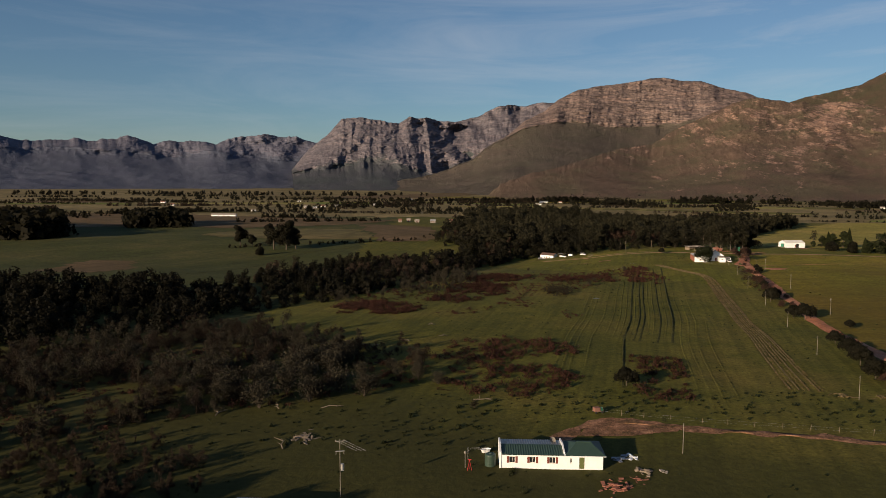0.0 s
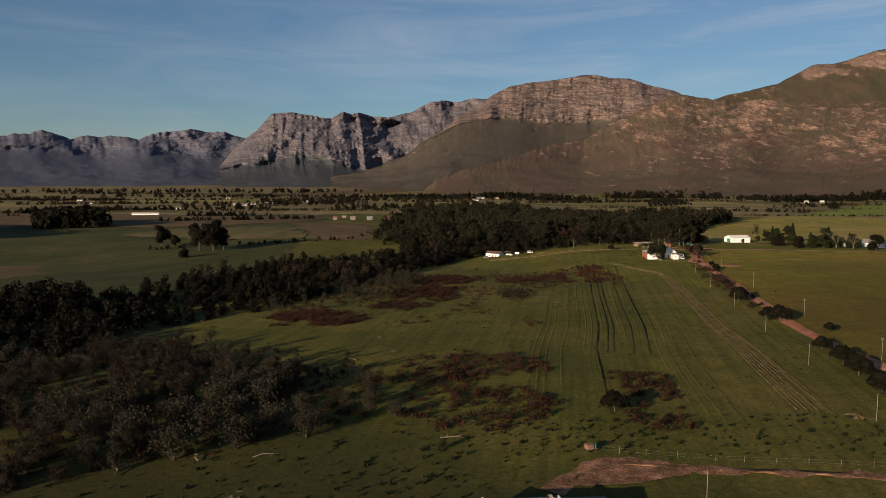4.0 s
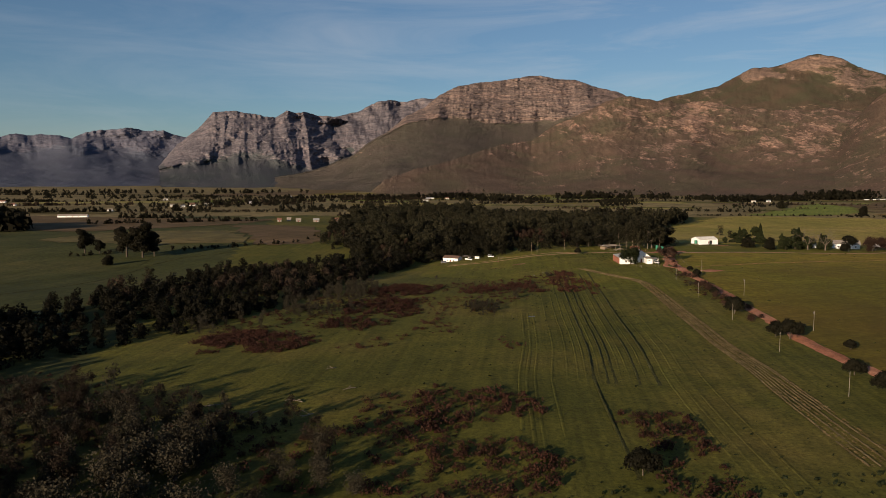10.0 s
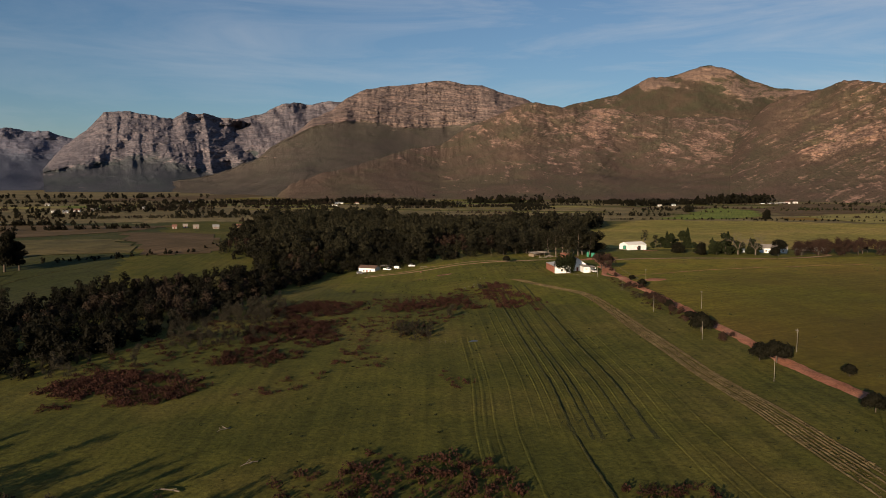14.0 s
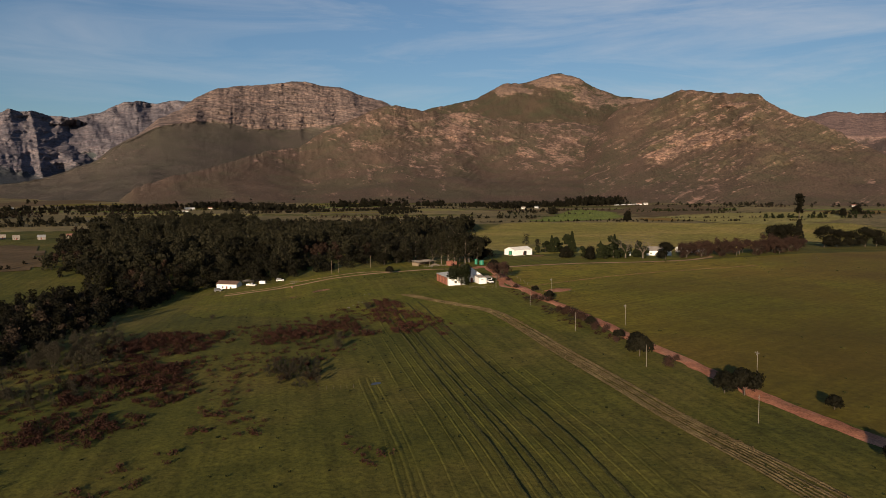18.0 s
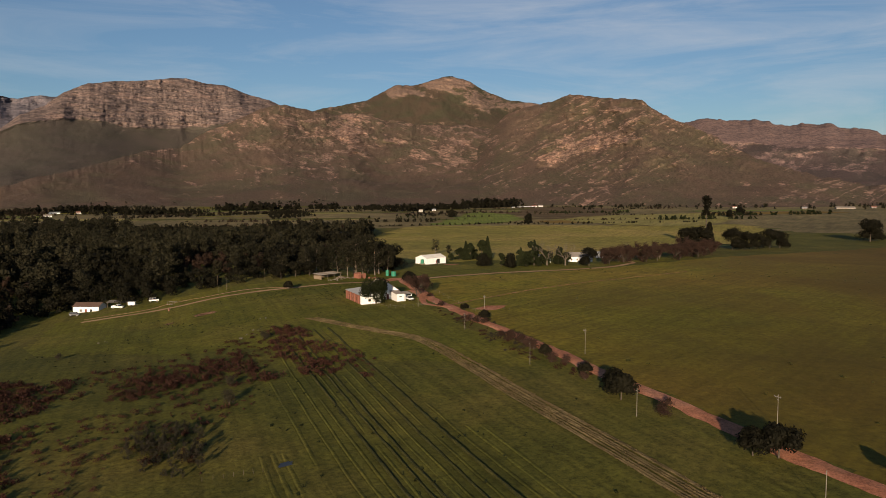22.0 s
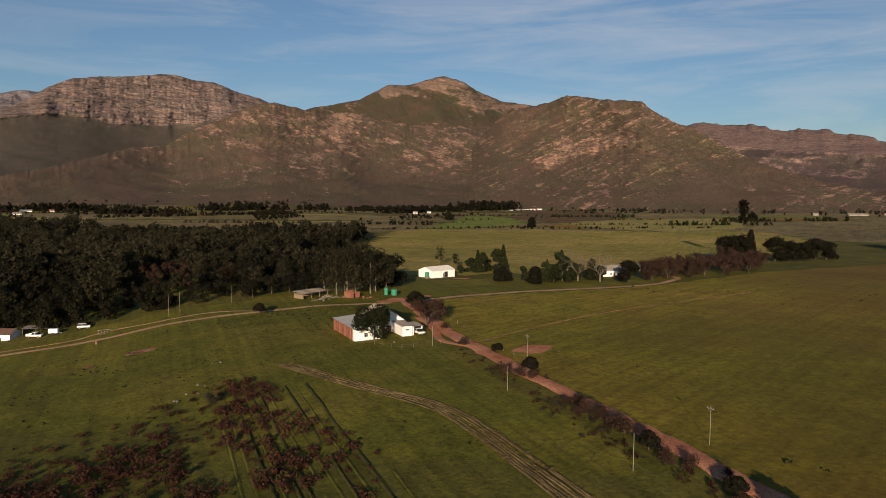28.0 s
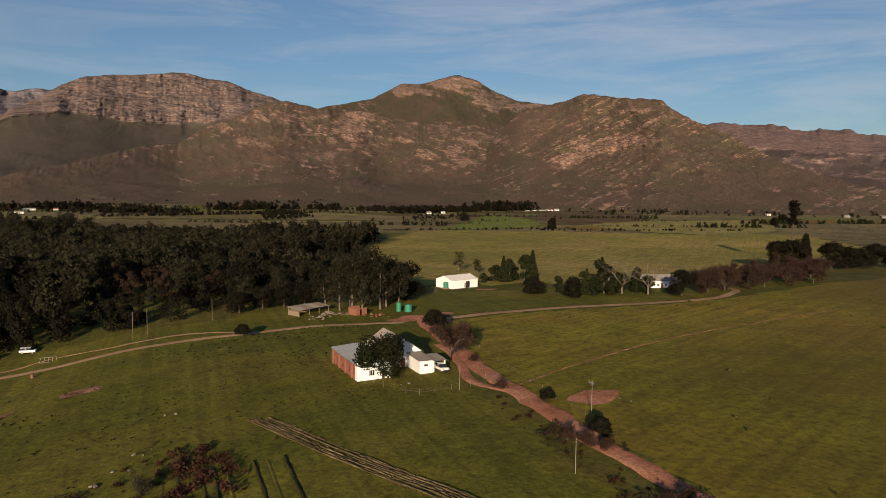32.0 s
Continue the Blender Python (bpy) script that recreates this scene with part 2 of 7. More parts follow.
def mountain_mat(name, rock_a, rock_b, bush_a, bush_b, green, strata=0.6, face=40.0, dip=14.0, leafy=0.7):
    """Bedded rock where it breaks out of the slope, low bush everywhere else."""
    m, nt, b = material(name)
    p = place(nt)
    out = nt.nodes.new("ShaderNodeAttribute")
    out.attribute_name = "rock"
    turned = stretch(nt, p, (1, 1, 1), face)
    tilt = nt.nodes.new("ShaderNodeMapping")
    tilt.inputs["Rotation"].default_value = (0, radians(dip), 0)
    nt.links.new(turned, tilt.inputs["Vector"])
    bedded = stretch(nt, tilt.outputs[0], (0.013, 0.013, 0.11))
    thin = noise_node(nt, 2.2, 6, 0.75, bedded, 0.5)
    thick = noise_node(nt, 0.5, 4, 0.6, bedded, 0.3)
    broad = noise_node(nt, 0.0042, 6, 0.62, p)
    hollow = noise_node(nt, 0.0065, 5, 0.6, p, 0.6)
    grain = noise_node(nt, 0.13, 5, 0.8, p)
    speck = noise_node(nt, 0.2, 4, 0.8, p)
    cracks = noise_node(nt, 1.0, 5, 0.65, stretch(nt, turned, (0.05, 0.05, 0.006)), 0.4)
    k = nt.nodes.new("ShaderNodeMath")
    k.operation = "ADD"
    nt.links.new(out.outputs["Fac"], k.inputs[0])
    nt.links.new(ranged(nt, mixed(nt, 0.5, grain, thin), 0.32, 0.68, -0.6, 0.6), k.inputs[1])
    fac = ranged(nt, k.outputs[0], 0.38, 0.7)
    rock = ramp(nt, grain, [(0.34, rock_a), (0.66, rock_b)])
    rock = mixed(nt, strata, rock, ramp(nt, thin, [(0.36, (0.06, 0.06, 0.06)), (0.48, (0.48, 0.48, 0.48)), (0.64, (0.80, 0.77, 0.74))]), "OVERLAY")
    rock = mixed(nt, strata * 0.75, rock, ramp(nt, thick, [(0.36, (0.20, 0.20, 0.22)), (0.5, (0.5, 0.5, 0.5)), (0.64, (0.76, 0.68, 0.64))]), "OVERLAY")
    rock = mixed(nt, strata * 0.8, rock, ramp(nt, cracks, [(0.36, (0.08, 0.08, 0.08)), (0.46, (0.5, 0.5, 0.5)), (0.7, (0.66, 0.62, 0.6))]), "OVERLAY")
    bush = ramp(nt, broad, [(0.35, bush_a), (0.65, bush_b)])
    bush = mixed(nt, ranged(nt, hollow, 0.44, 0.6, 0.0, leafy), bush, green)
    bush = mixed(nt, 0.7, bush, ramp(nt, speck, [(0.36, (0.18, 0.19, 0.18)), (0.5, (0.5, 0.5, 0.5)), (0.68, (0.76, 0.72, 0.68))]), "OVERLAY")
    nt.links.new(mixed(nt, fac, bush, rock), b.inputs["Base Color"])
    b.inputs["Roughness"].default_value = 0.95
    b.inputs["Specular IOR Level"].default_value = 0.05
    bumped(nt, b, mixed(nt, 0.5, grain, thin), 0.7, 9.0)
    return m


M_GRASS = earth("field grass", (0.053, 0.058, 0.011), (0.081, 0.078, 0.015), (0.115, 0.094, 0.023), 0.018, 0.7, 16, 0.25, 0.95, 0.42, 0.35)
M_DULL_GRASS = earth("dull winter grass", (0.034, 0.042, 0.012), (0.052, 0.056, 0.017), (0.074, 0.068, 0.024), 0.012, 0.35, 20, 0.25, 0.95, 0.35, 0.3)
M_HEATH = earth("brown heath and stubble", (0.1064, 0.0868, 0.0406), (0.154, 0.1232, 0.0588), (0.2072, 0.1624, 0.0784), 0.006, 0.06, 70, 0.25, 0.95, 0.4, 0.4)
M_PASTURE = earth("dry pasture grass", (0.124, 0.124, 0.013), (0.160, 0.140, 0.017), (0.200, 0.142, 0.024), 0.011, 0.45, 80, 0.25, 0.95, 0.5, 0.35)


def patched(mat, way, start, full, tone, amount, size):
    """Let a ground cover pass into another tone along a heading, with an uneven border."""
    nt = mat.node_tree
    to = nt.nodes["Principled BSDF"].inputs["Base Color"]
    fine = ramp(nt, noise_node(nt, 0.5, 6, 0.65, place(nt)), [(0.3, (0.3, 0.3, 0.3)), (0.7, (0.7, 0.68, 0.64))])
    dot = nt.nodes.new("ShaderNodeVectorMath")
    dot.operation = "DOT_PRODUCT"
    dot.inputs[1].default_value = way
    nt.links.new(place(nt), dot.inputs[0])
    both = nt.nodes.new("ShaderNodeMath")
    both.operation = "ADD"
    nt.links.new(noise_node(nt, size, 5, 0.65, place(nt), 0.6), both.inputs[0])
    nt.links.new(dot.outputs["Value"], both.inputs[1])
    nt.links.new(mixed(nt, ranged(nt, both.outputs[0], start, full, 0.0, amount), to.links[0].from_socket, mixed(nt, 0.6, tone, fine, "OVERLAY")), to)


# parched to tan further out; near the road, lens falloff painted as darker brown
patched(M_PASTURE, (0.0019, -0.0006, 0.0), 0.76, 1.2, (0.195, 0.118, 0.030), 0.85, 0.008)
patched(M_PASTURE, (0.0012, -0.0032, 0.0), -0.55, -0.02, (0.076, 0.053, 0.011), 0.85, 0.008)
# rough dark grass by scrub and house track, deepened to mimic lens falloff
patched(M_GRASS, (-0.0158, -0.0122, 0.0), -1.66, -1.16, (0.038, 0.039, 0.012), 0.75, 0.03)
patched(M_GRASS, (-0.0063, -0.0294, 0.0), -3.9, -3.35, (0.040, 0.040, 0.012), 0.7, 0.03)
M_MEADOW = earth("pale meadow", (0.1725, 0.1587, 0.0322), (0.2357, 0.1955, 0.046), (0.3105, 0.23, 0.069), 0.008, 0.25, 60, 0.25, 0.95, 0.45, 0.3)
M_PLAIN = earth("plain fields", (0.08625, 0.0759, 0.0322), (0.1173, 0.0966, 0.0391), (0.161, 0.1219, 0.0529), 0.006, 0.05, None, 0.25, 0.95, 0.35)
M_LUSH = earth("green crop", (0.0984, 0.1296, 0.024), (0.1344, 0.162, 0.03), (0.174, 0.192, 0.0432), 0.02, 0.3, 40)
M_STRAW = earth("stubble", (0.176, 0.1595, 0.0462), (0.2255, 0.1958, 0.0605), (0.2805, 0.231, 0.0792), 0.02, 0.3, 60)
M_FARM_GRASS = earth("brightened field grass", (0.07125, 0.07718, 0.01088), (0.1009, 0.097, 0.01386), (0.1386, 0.1168, 0.02177), 0.025, 0.7, 16, 0.25, 0.95, 0.45, 0.3)
M_SOIL = earth("ploughed soil", (0.0736, 0.0529, 0.0253), (0.1035, 0.0713, 0.03565), (0.138, 0.092, 0.0506), 0.02, 0.5, 30)
M_ROAD = earth("red dirt", (0.265, 0.105, 0.060), (0.365, 0.158, 0.095), (0.445, 0.225, 0.145), 0.09, 1.4, None, 0.3, 0.95, 0.45)
M_CLAY = earth("trampled red earth", (0.080, 0.055, 0.024), (0.195, 0.103, 0.062), (0.320, 0.176, 0.112), 0.28, 1.6, None, 0.4, 0.95, 0.7)
M_TRACK = earth("pale dirt track", (0.250, 0.150, 0.085), (0.340, 0.210, 0.122), (0.420, 0.280, 0.175), 0.08, 1.2, None, 0.3)
M_CHAFF = foliage("loose dry straw", (0.0567, 0.0419, 0.0175), (0.1958, 0.1418, 0.0702))
M_WINDROW = earth("turned straw and soil", (0.056, 0.045, 0.019), (0.115, 0.088, 0.042), (0.19, 0.145, 0.074), 0.3, 2.5, None, 0.6)
M_FURROW = earth("furrow earth", (0.030, 0.032, 0.011), (0.044, 0.045, 0.013), (0.060, 0.056, 0.018), 0.3, 2.0, None, 0.6, 0.95, 0.5)
M_RED_HILL = mountain_mat("red brown hillside", (0.112, 0.079, 0.064), (0.315, 0.214, 0.168), (0.088, 0.066, 0.051), (0.116, 0.081, 0.062), (0.084, 0.078, 0.050), 0.7, 42, -20, 0.6)
M_PEAK = mountain_mat("green brown high slope", (0.110, 0.080, 0.066), (0.230, 0.164, 0.131), (0.066, 0.053, 0.038), (0.084, 0.062, 0.045), (0.060, 0.058, 0.037), 0.45, 38, -10, 0.9)
M_CLIFF = mountain_mat("sandstone cliff", (0.094, 0.078, 0.074), (0.210, 0.162, 0.147), (0.071, 0.062, 0.054), (0.088, 0.074, 0.063), (0.066, 0.063, 0.049), 0.75, 15, 0, 0.6)
# the blue of aerial haze is put into these rock and bush colours
M_HAZE_ROCK = mountain_mat("massif rock tinted for haze", (0.074, 0.078, 0.100), (0.168, 0.148, 0.160), (0.054, 0.060, 0.072), (0.066, 0.069, 0.080), (0.053, 0.064, 0.066), 0.6, -5, 6)
M_FAR_ROCK = mountain_mat("far mountain rock tinted for haze", (0.082, 0.092, 0.130), (0.132, 0.130, 0.166), (0.074, 0.084, 0.122), (0.080, 0.089, 0.125), (0.074, 0.087, 0.120), 0.4, -25, 4)
M_LILAC_ROCK = mountain_mat("lilac brown mountain rock", (0.105, 0.078, 0.076), (0.225, 0.160, 0.145), (0.070, 0.054, 0.054), (0.088, 0.066, 0.063), (0.068, 0.060, 0.054), 0.5, 60, 8)
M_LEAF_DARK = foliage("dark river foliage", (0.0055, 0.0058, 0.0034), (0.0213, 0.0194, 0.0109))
M_LEAF_GUM = foliage("gum tree foliage", (0.0108, 0.0116, 0.0061), (0.0431, 0.0391, 0.0221))
M_LEAF_GREEN = foliage("green foliage", (0.0115, 0.0162, 0.0068), (0.0344, 0.0405, 0.0155))
M_LEAF_GREY = foliage("grey olive twigs", (0.0284, 0.0257, 0.0175), (0.0513, 0.0452, 0.0304))
# darker copy of the river foliage; carries the thicket's unlit side in its colour
M_LEAF_SHADE = foliage("river foliage darkened for shade", (0.0038, 0.0041, 0.0026), (0.0128, 0.0119, 0.0070))
M_WINTER = foliage("dull brown winter twigs", (0.0223, 0.0165, 0.0119), (0.0473, 0.0338, 0.0232))
M_WOOD_BROWN = foliage("brown winter wood", (0.0218, 0.0132, 0.0092), (0.0551, 0.0344, 0.0235))
M_WILLOW = foliage("pale willow leaves", (0.0405, 0.0405, 0.0175), (0.0945, 0.0891, 0.0405))
M_LEAF_RUST = foliage("rust brown twigs", (0.0270, 0.0169, 0.0128), (0.0756, 0.0439, 0.0317))
M_BRAMBLE = foliage("purple brown bramble", (0.0257, 0.0128, 0.0097), (0.0756, 0.0338, 0.0232))
M_BARK = plain("grey bark", (0.075, 0.06, 0.046), 0.9, 0, 0.4, 2)
M_PALE_BARK = plain("pale bark", (0.135, 0.11, 0.086), 0.9, 0, 0.35, 2)
M_WHITE = plain("white painted plaster", (0.75, 0.77, 0.78), 0.85, 0, 0.14, 0.8)
M_GREEN_ROOF = plain("dark green sheet roof", (0.035, 0.065, 0.050), 0.5, 0.0, 0.2, 1.0)
M_TIN = plain("galvanised sheet roof", (0.42, 0.43, 0.43), 0.45, 0.5, 0.3, 0.6)
M_ASBESTOS = plain("weathered grey roof sheet", (0.26, 0.23, 0.20), 0.9, 0, 0.3, 0.6)
M_BROWN_ROOF = plain("weathered brown roof", (0.125, 0.078, 0.058), 0.9, 0, 0.3, 0.8)
M_BRICK = plain("red brick", (0.235, 0.098, 0.066), 0.9, 0, 0.35, 1.5)
M_DARK = plain("dark interior", (0.02, 0.02, 0.02), 0.9)
M_TIMBER = plain("weathered timber", (0.22, 0.17, 0.12), 0.9, 0, 0.35, 3)

# ---- ground ----
_rad = np.concatenate([np.linspace(0, 700, 141), np.geomspace(706, 4900, 90)])
_az = np.linspace(0, 2 * np.pi, 361)[:-1]
_A, _R = np.meshgrid(_az, _rad, indexing="ij")
_x, _y = 60 + _R * np.sin(_A), 250 + _R * np.cos(_A)
_z = ground_height(_x, _y) + 0.35 * fbm(_x / 22, _y / 22, 4, 3) * (_R < 900)
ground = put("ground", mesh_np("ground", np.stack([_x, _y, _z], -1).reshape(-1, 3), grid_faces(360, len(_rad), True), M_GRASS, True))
ground.data.materials.append(M_DULL_GRASS)
ground.data.materials.append(M_HEATH)
_c = np.empty(len(ground.data.polygons) * 3, np.float32)
ground.data.polygons.foreach_get("center", _c)
_c = _c.reshape(-1, 3)
_d = np.hypot(_c[:, 0], _c[:, 1] - 150) + 160 * fbm(_c[:, 0] / 170, _c[:, 1] / 110, 4, 5)
ground.data.polygons.foreach_set("material_index", np.where(_d > 930, 2, np.where((_c[:, 0] < -70) & (_c[:, 1] > 230), 1, 0)).astype(np.int32))
tagged(ground, "rough green meadow grass over the valley floor", "ground", kind="structure")


def drape(name, mat, outline, lift=0.06, cell=6.0, wobble=0.0, seed=0):
    """A field laid over the ground inside an outline, with a soft uneven edge."""
    pts = np.array(outline, float)
    lo, hi = pts.min(0), pts.max(0)
    nx, ny = int((hi[0] - lo[0]) / cell) + 2, int((hi[1] - lo[1]) / cell) + 2
    gx, gy = np.meshgrid(lo[0] + np.arange(nx) * cell, lo[1] + np.arange(ny) * cell, indexing="ij")
    wx = gx + wobble * fbm(gx / 25, gy / 25, 3, seed + 5)
    wy = gy + wobble * fbm(gx / 25, gy / 25, 3, seed + 9)
    inside = inside_of(pts, wx, wy)
    z = ground_height(gx, gy) + 0.35 * fbm(gx / 22, gy / 22, 4, 3) * (np.hypot(gx - 60, gy - 250) < 880) + lift
    f = grid_faces(nx, ny)
    keep = inside.ravel()[f].sum(1) >= 3
    f = f[keep]
    used, inv = np.unique(f, return_inverse=True)
    v = np.stack([gx, gy, z], -1).reshape(-1, 3)[used]
    return put(name, mesh_np(name, v, inv.reshape(-1, 4), mat, True))


def inside_of(pts, x, y):
    inside = np.zeros(np.shape(x), bool)
    for (x1, y1), (x2, y2) in zip(pts, np.roll(pts, -1, 0)):
        if y1 == y2:
            continue
        inside ^= ((y1 > y) != (y2 > y)) & (x < (x2 - x1) * (y - y1) / (y2 - y1) + x1)
    return inside


def smooth_line(pts, step):
    """A Catmull-Rom line through points, at even steps."""
    p = np.array(pts, float)
    p = np.vstack([2 * p[0] - p[1], p, 2 * p[-1] - p[-2]])
    out = []
    for k in range(1, len(p) - 2):
        n = max(2, int(np.linalg.norm(p[k + 1] - p[k]) / step))
        t = np.linspace(0, 1, n, endpoint=False)[:, None]
        out.append(0.5 * (2 * p[k] + (p[k + 1] - p[k - 1]) * t + (2 * p[k - 1] - 5 * p[k] + 4 * p[k + 1] - p[k + 2]) * t**2
                          + (3 * p[k] - p[k - 1] - 3 * p[k + 1] + p[k + 2]) * t**3))
    return np.vstack([*out, p[-2][None]])


def ribbon(name, mat, pts, width, lift=0.1, step=1.5, ragged=0.25, crown=0.0, seed=0, parent=None):
    """A way laid along a line, with worn edges."""
    c = smooth_line(pts, step)
    d = np.gradient(c, axis=0)
    d /= np.linalg.norm(d, axis=1)[:, None] + 1e-9
    nrm = np.stack([-d[:, 1], d[:, 0]], -1)
    s = np.arange(len(c)) * step
    rows = []
    for u in (-1, -0.55, 0, 0.55, 1):
        wob = ragged * fbm(s / 4 + 50 * u, s * 0 + u * 7, 3, seed) * 2 if abs(u) == 1 else 0 * s
        q = c + nrm * (u * width / 2 + wob * u)[:, None]
        z = ground_height(q[:, 0], q[:, 1]) + 0.35 * fbm(q[:, 0] / 22, q[:, 1] / 22, 4, 3) + lift * (1 if abs(u) < 1 else 0.25) + crown * (1 - u * u)
        rows.append(np.column_stack([q, z]))
    v = np.stack(rows, 1).reshape(-1, 3)
    return put(name, mesh_np(name, v, grid_faces(len(c), 5), mat, True), parent)


ROAD = [(112, 100), (119, 150), (124, 190), (127.5, 220), (132, 247), (139, 272), (146, 301), (151, 317), (158.5, 350), (165, 373), (174, 402), (182, 421), (192, 446), (202, 466)]
road = tagged(ribbon("road", M_ROAD, ROAD, 4.6, 0.22, 1.5, 0.45), "red dirt farm road with worn verges", "road", kind="structure")
drive = tagged(ribbon("farm_drive", M_TRACK, [(199, 459), (214, 459), (228, 458), (253, 453.5), (287, 445), (320, 440), (338, 444), (352, 450), (360, 462)], 3.4, 0.10), "pale dirt drive to the white house", "dirt track", kind="structure")
tagged(ribbon("cart_track", M_TRACK, [(150, 473.5), (135, 485), (118, 486), (104, 488), (91, 487), (72, 496)], 1.1, 0.11, 1.5, 0.5), "faint second dirt track along the wood edge", "dirt track", kind="structure")
west = tagged(ribbon("field_track", M_TRACK, [(192, 461), (178, 467), (168, 470.5), (146, 473.5), (123, 478.5), (103, 478), (90, 481), (70, 490)], 3.0, 0.10), "pale dirt track along the field edge", "dirt track", kind="structure")
tagged(ribbon("house_track", M_CLAY, [(22, 131), (27, 137), (33, 141), (41, 139.5), (52, 136), (68, 133), (84, 129), (113, 124)], 3.0, 0.10, 1.0, 1.1), "reddish dirt track beside the green-roofed house", "dirt track", kind="structure")
tagged(drape("pasture", M_PASTURE, [(113.5, 100), (120.5, 150), (125.7, 190), (129, 220), (133.5, 247), (140.5, 272), (147.5, 301), (152.5, 317), (160, 350), (166.5, 373), (175.5, 402), (183.5, 421), (194, 446), (203, 456), (230, 455), (290, 441), (335, 438), (420, 445), (520, 440), (640, 430), (940, 400), (940, 60), (300, -60), (115, -60)], 0.05, 2.6, 0.8), "wide olive pasture browned by drought and painted darker by the road", "pasture", kind="structure")

# lighter copy of the field grass, imitating the lens's brighter middle
tagged(drape("farm_meadow", M_FARM_GRASS, [(118, 335), (100, 352), (84, 386), (70, 400), (50, 420), (46, 440), (48, 470), (60, 500), (88, 499), (113, 497), (150, 502), (176, 512), (200, 520), (290, 496), (420, 470), (420, 448), (340, 446), (290, 447), (204, 461), (190, 449), (180, 425), (165, 390), (158, 366), (152, 345), (144, 322), (136, 310)], 0.045, 2.0, 12.0, 6), "grass round the farm, its colour lifted against lens falloff", "meadow", kind="structure")

# ---- mountains ----


def spur_depth(az, el, r, line, amp, shade, back):
    """A spur's edge drawn by heading and height angle: the face drops away behind its right side, then comes forward again."""
    p = np.array(sorted(line, key=lambda q: q[1]), float)
    u = np.radians(az - np.interp(el, p[:, 1], p[:, 0])) * r + 0.35 * shade * fbm(az * 0.9, el * 1.8, 3, int(amp), 0.45)
    d = np.where(u < shade, np.clip(u / shade, 0, 1), np.clip(1 - (u - shade) / back, 0, 1))
    d = d * d * (3 - 2 * d)
    room = 0.25 * (p[-1, 1] - p[0, 1]) + 0.15
    return amp * d * np.clip((el - p[0, 1] + room) / room, 0, 1) * np.clip((p[-1, 1] + room - el) / room, 0, 1)


def mountain(name, label, mat, rows, foot, nv, step=0.07, seed=0, foot_z=-8.0, base=None, sit=0.6, bend=1.6, spurs=(), crops=(), bare=(), cover=-0.3, rise=0.5,
             dip=0.0, ledge=14.0, run=52.0, gully=60.0, wide=220.0, lumps=30.0, terraces=0.0, cracks=0.0, jag=5.0, fade=0.16, rugged=1.0):
    """One mountain, drawn from its ridge down to its foot. base: where cliffs rise out of the slope; sit: how far back that lies;
    spurs: steep-sided ribs; crops: outcrops (heading, height angle, width, height, strength); bare: smooth hollows."""
    r0 = np.array(rows, float)
    n = int((r0[-1, 0] - r0[0, 0]) / step)
    az = np.linspace(r0[0, 0], r0[-1, 0], n)
    hc, rc = np.interp(az, r0[:, 0], r0[:, 1]), np.interp(az, r0[:, 0], r0[:, 2])
    soft = np.hanning(2 * int(1.5 / step) + 3)[1:-1]
    rc = np.convolve(np.pad(rc, len(soft) // 2, mode="edge"), soft / soft.sum(), mode="valid")
    hc = hc + jag * (1.3 * (ridged(az * 0.45, az * 0, 5, seed + 40, 0.6) - 1.2) + fbm(az * 2.2, az * 0, 4, seed + 41, 0.6))
    fr = np.full(n, float(foot)) if np.isscalar(foot) else np.interp(az, [f[0] for f in foot], [f[1] for f in foot])
    e1, e0 = np.degrees(np.arctan2(hc - 45, rc)), np.degrees(np.arctan2(foot_z - 45, fr))
    s = np.linspace(0, 1, nv)
    AZ, S = np.meshgrid(az, s, indexing="ij")
    calm = np.hanning(2 * int(1.3 / step) + 3)[1:-1]
    e2 = np.convolve(np.pad(e1, len(calm) // 2, mode="edge"), calm / calm.sum(), mode="valid")
    EL = e0[:, None] + (e2 - e0)[:, None] * S + (e1 - e2)[:, None] * S**7
    low = fr[:, None] + (rc - fr)[:, None] * (0.84 * (1 - (1 - S) ** bend) + 0.16 * S**7)
    if base is None:
        R, over = low, np.zeros_like(S)
    else:
        bl = np.interp(az, [q[0] for q in base], [q[1] for q in base])
        bl = np.convolve(np.pad(bl, len(calm) // 2, mode="edge"), calm / calm.sum(), mode="valid")
        sb = np.clip((bl - e0) / (e2 - e0), 0.05, 0.97)[:, None]
        k = np.clip(S / sb, 0, 1)
        slope = fr[:, None] + (rc - fr)[:, None] * sit * (1 - (1 - k) ** bend)
        R = slope + (rc - fr)[:, None] * (1 - sit) * np.clip((S - sb) / (1 - sb), 0, 1) ** 1.25
        over = (EL - bl[:, None] - 0.12 * fbm(AZ * 1.5, EL * 2, 4, seed + 30)) / fade
    # places along the face: sideways and upwards in metres
    U, W = np.radians(AZ) * 3600, EL * 62
    bendy = 1.2 * fbm(U / 700, W / 700, 3, seed + 2)
    # ribs only where the face is steep; the low slopes roll gently
    steep = np.gradient(R * np.tan(np.radians(EL)), axis=1) / np.maximum(np.gradient(R, axis=1), 0.3)
    env = np.clip((steep - 0.10) / 0.34, 0, 1) ** 1.2
    D = gully * env * (1.1 - ridged(U / wide + 1.6 * bendy + 0.0018 * W, W / 420, 3, seed, 0.42)) + lumps * env * fbm(U / 120, W / 85, 5, seed + 4, 0.6) 
    for line, amp, shade, back in spurs:
        D = D + (0.3 + 0.7 * rugged) * spur_depth(AZ, EL, R, line, amp, shade, back)
    # rock breaks out in tilted ledges
    c, t = math.cos(radians(dip)), math.sin(radians(dip))
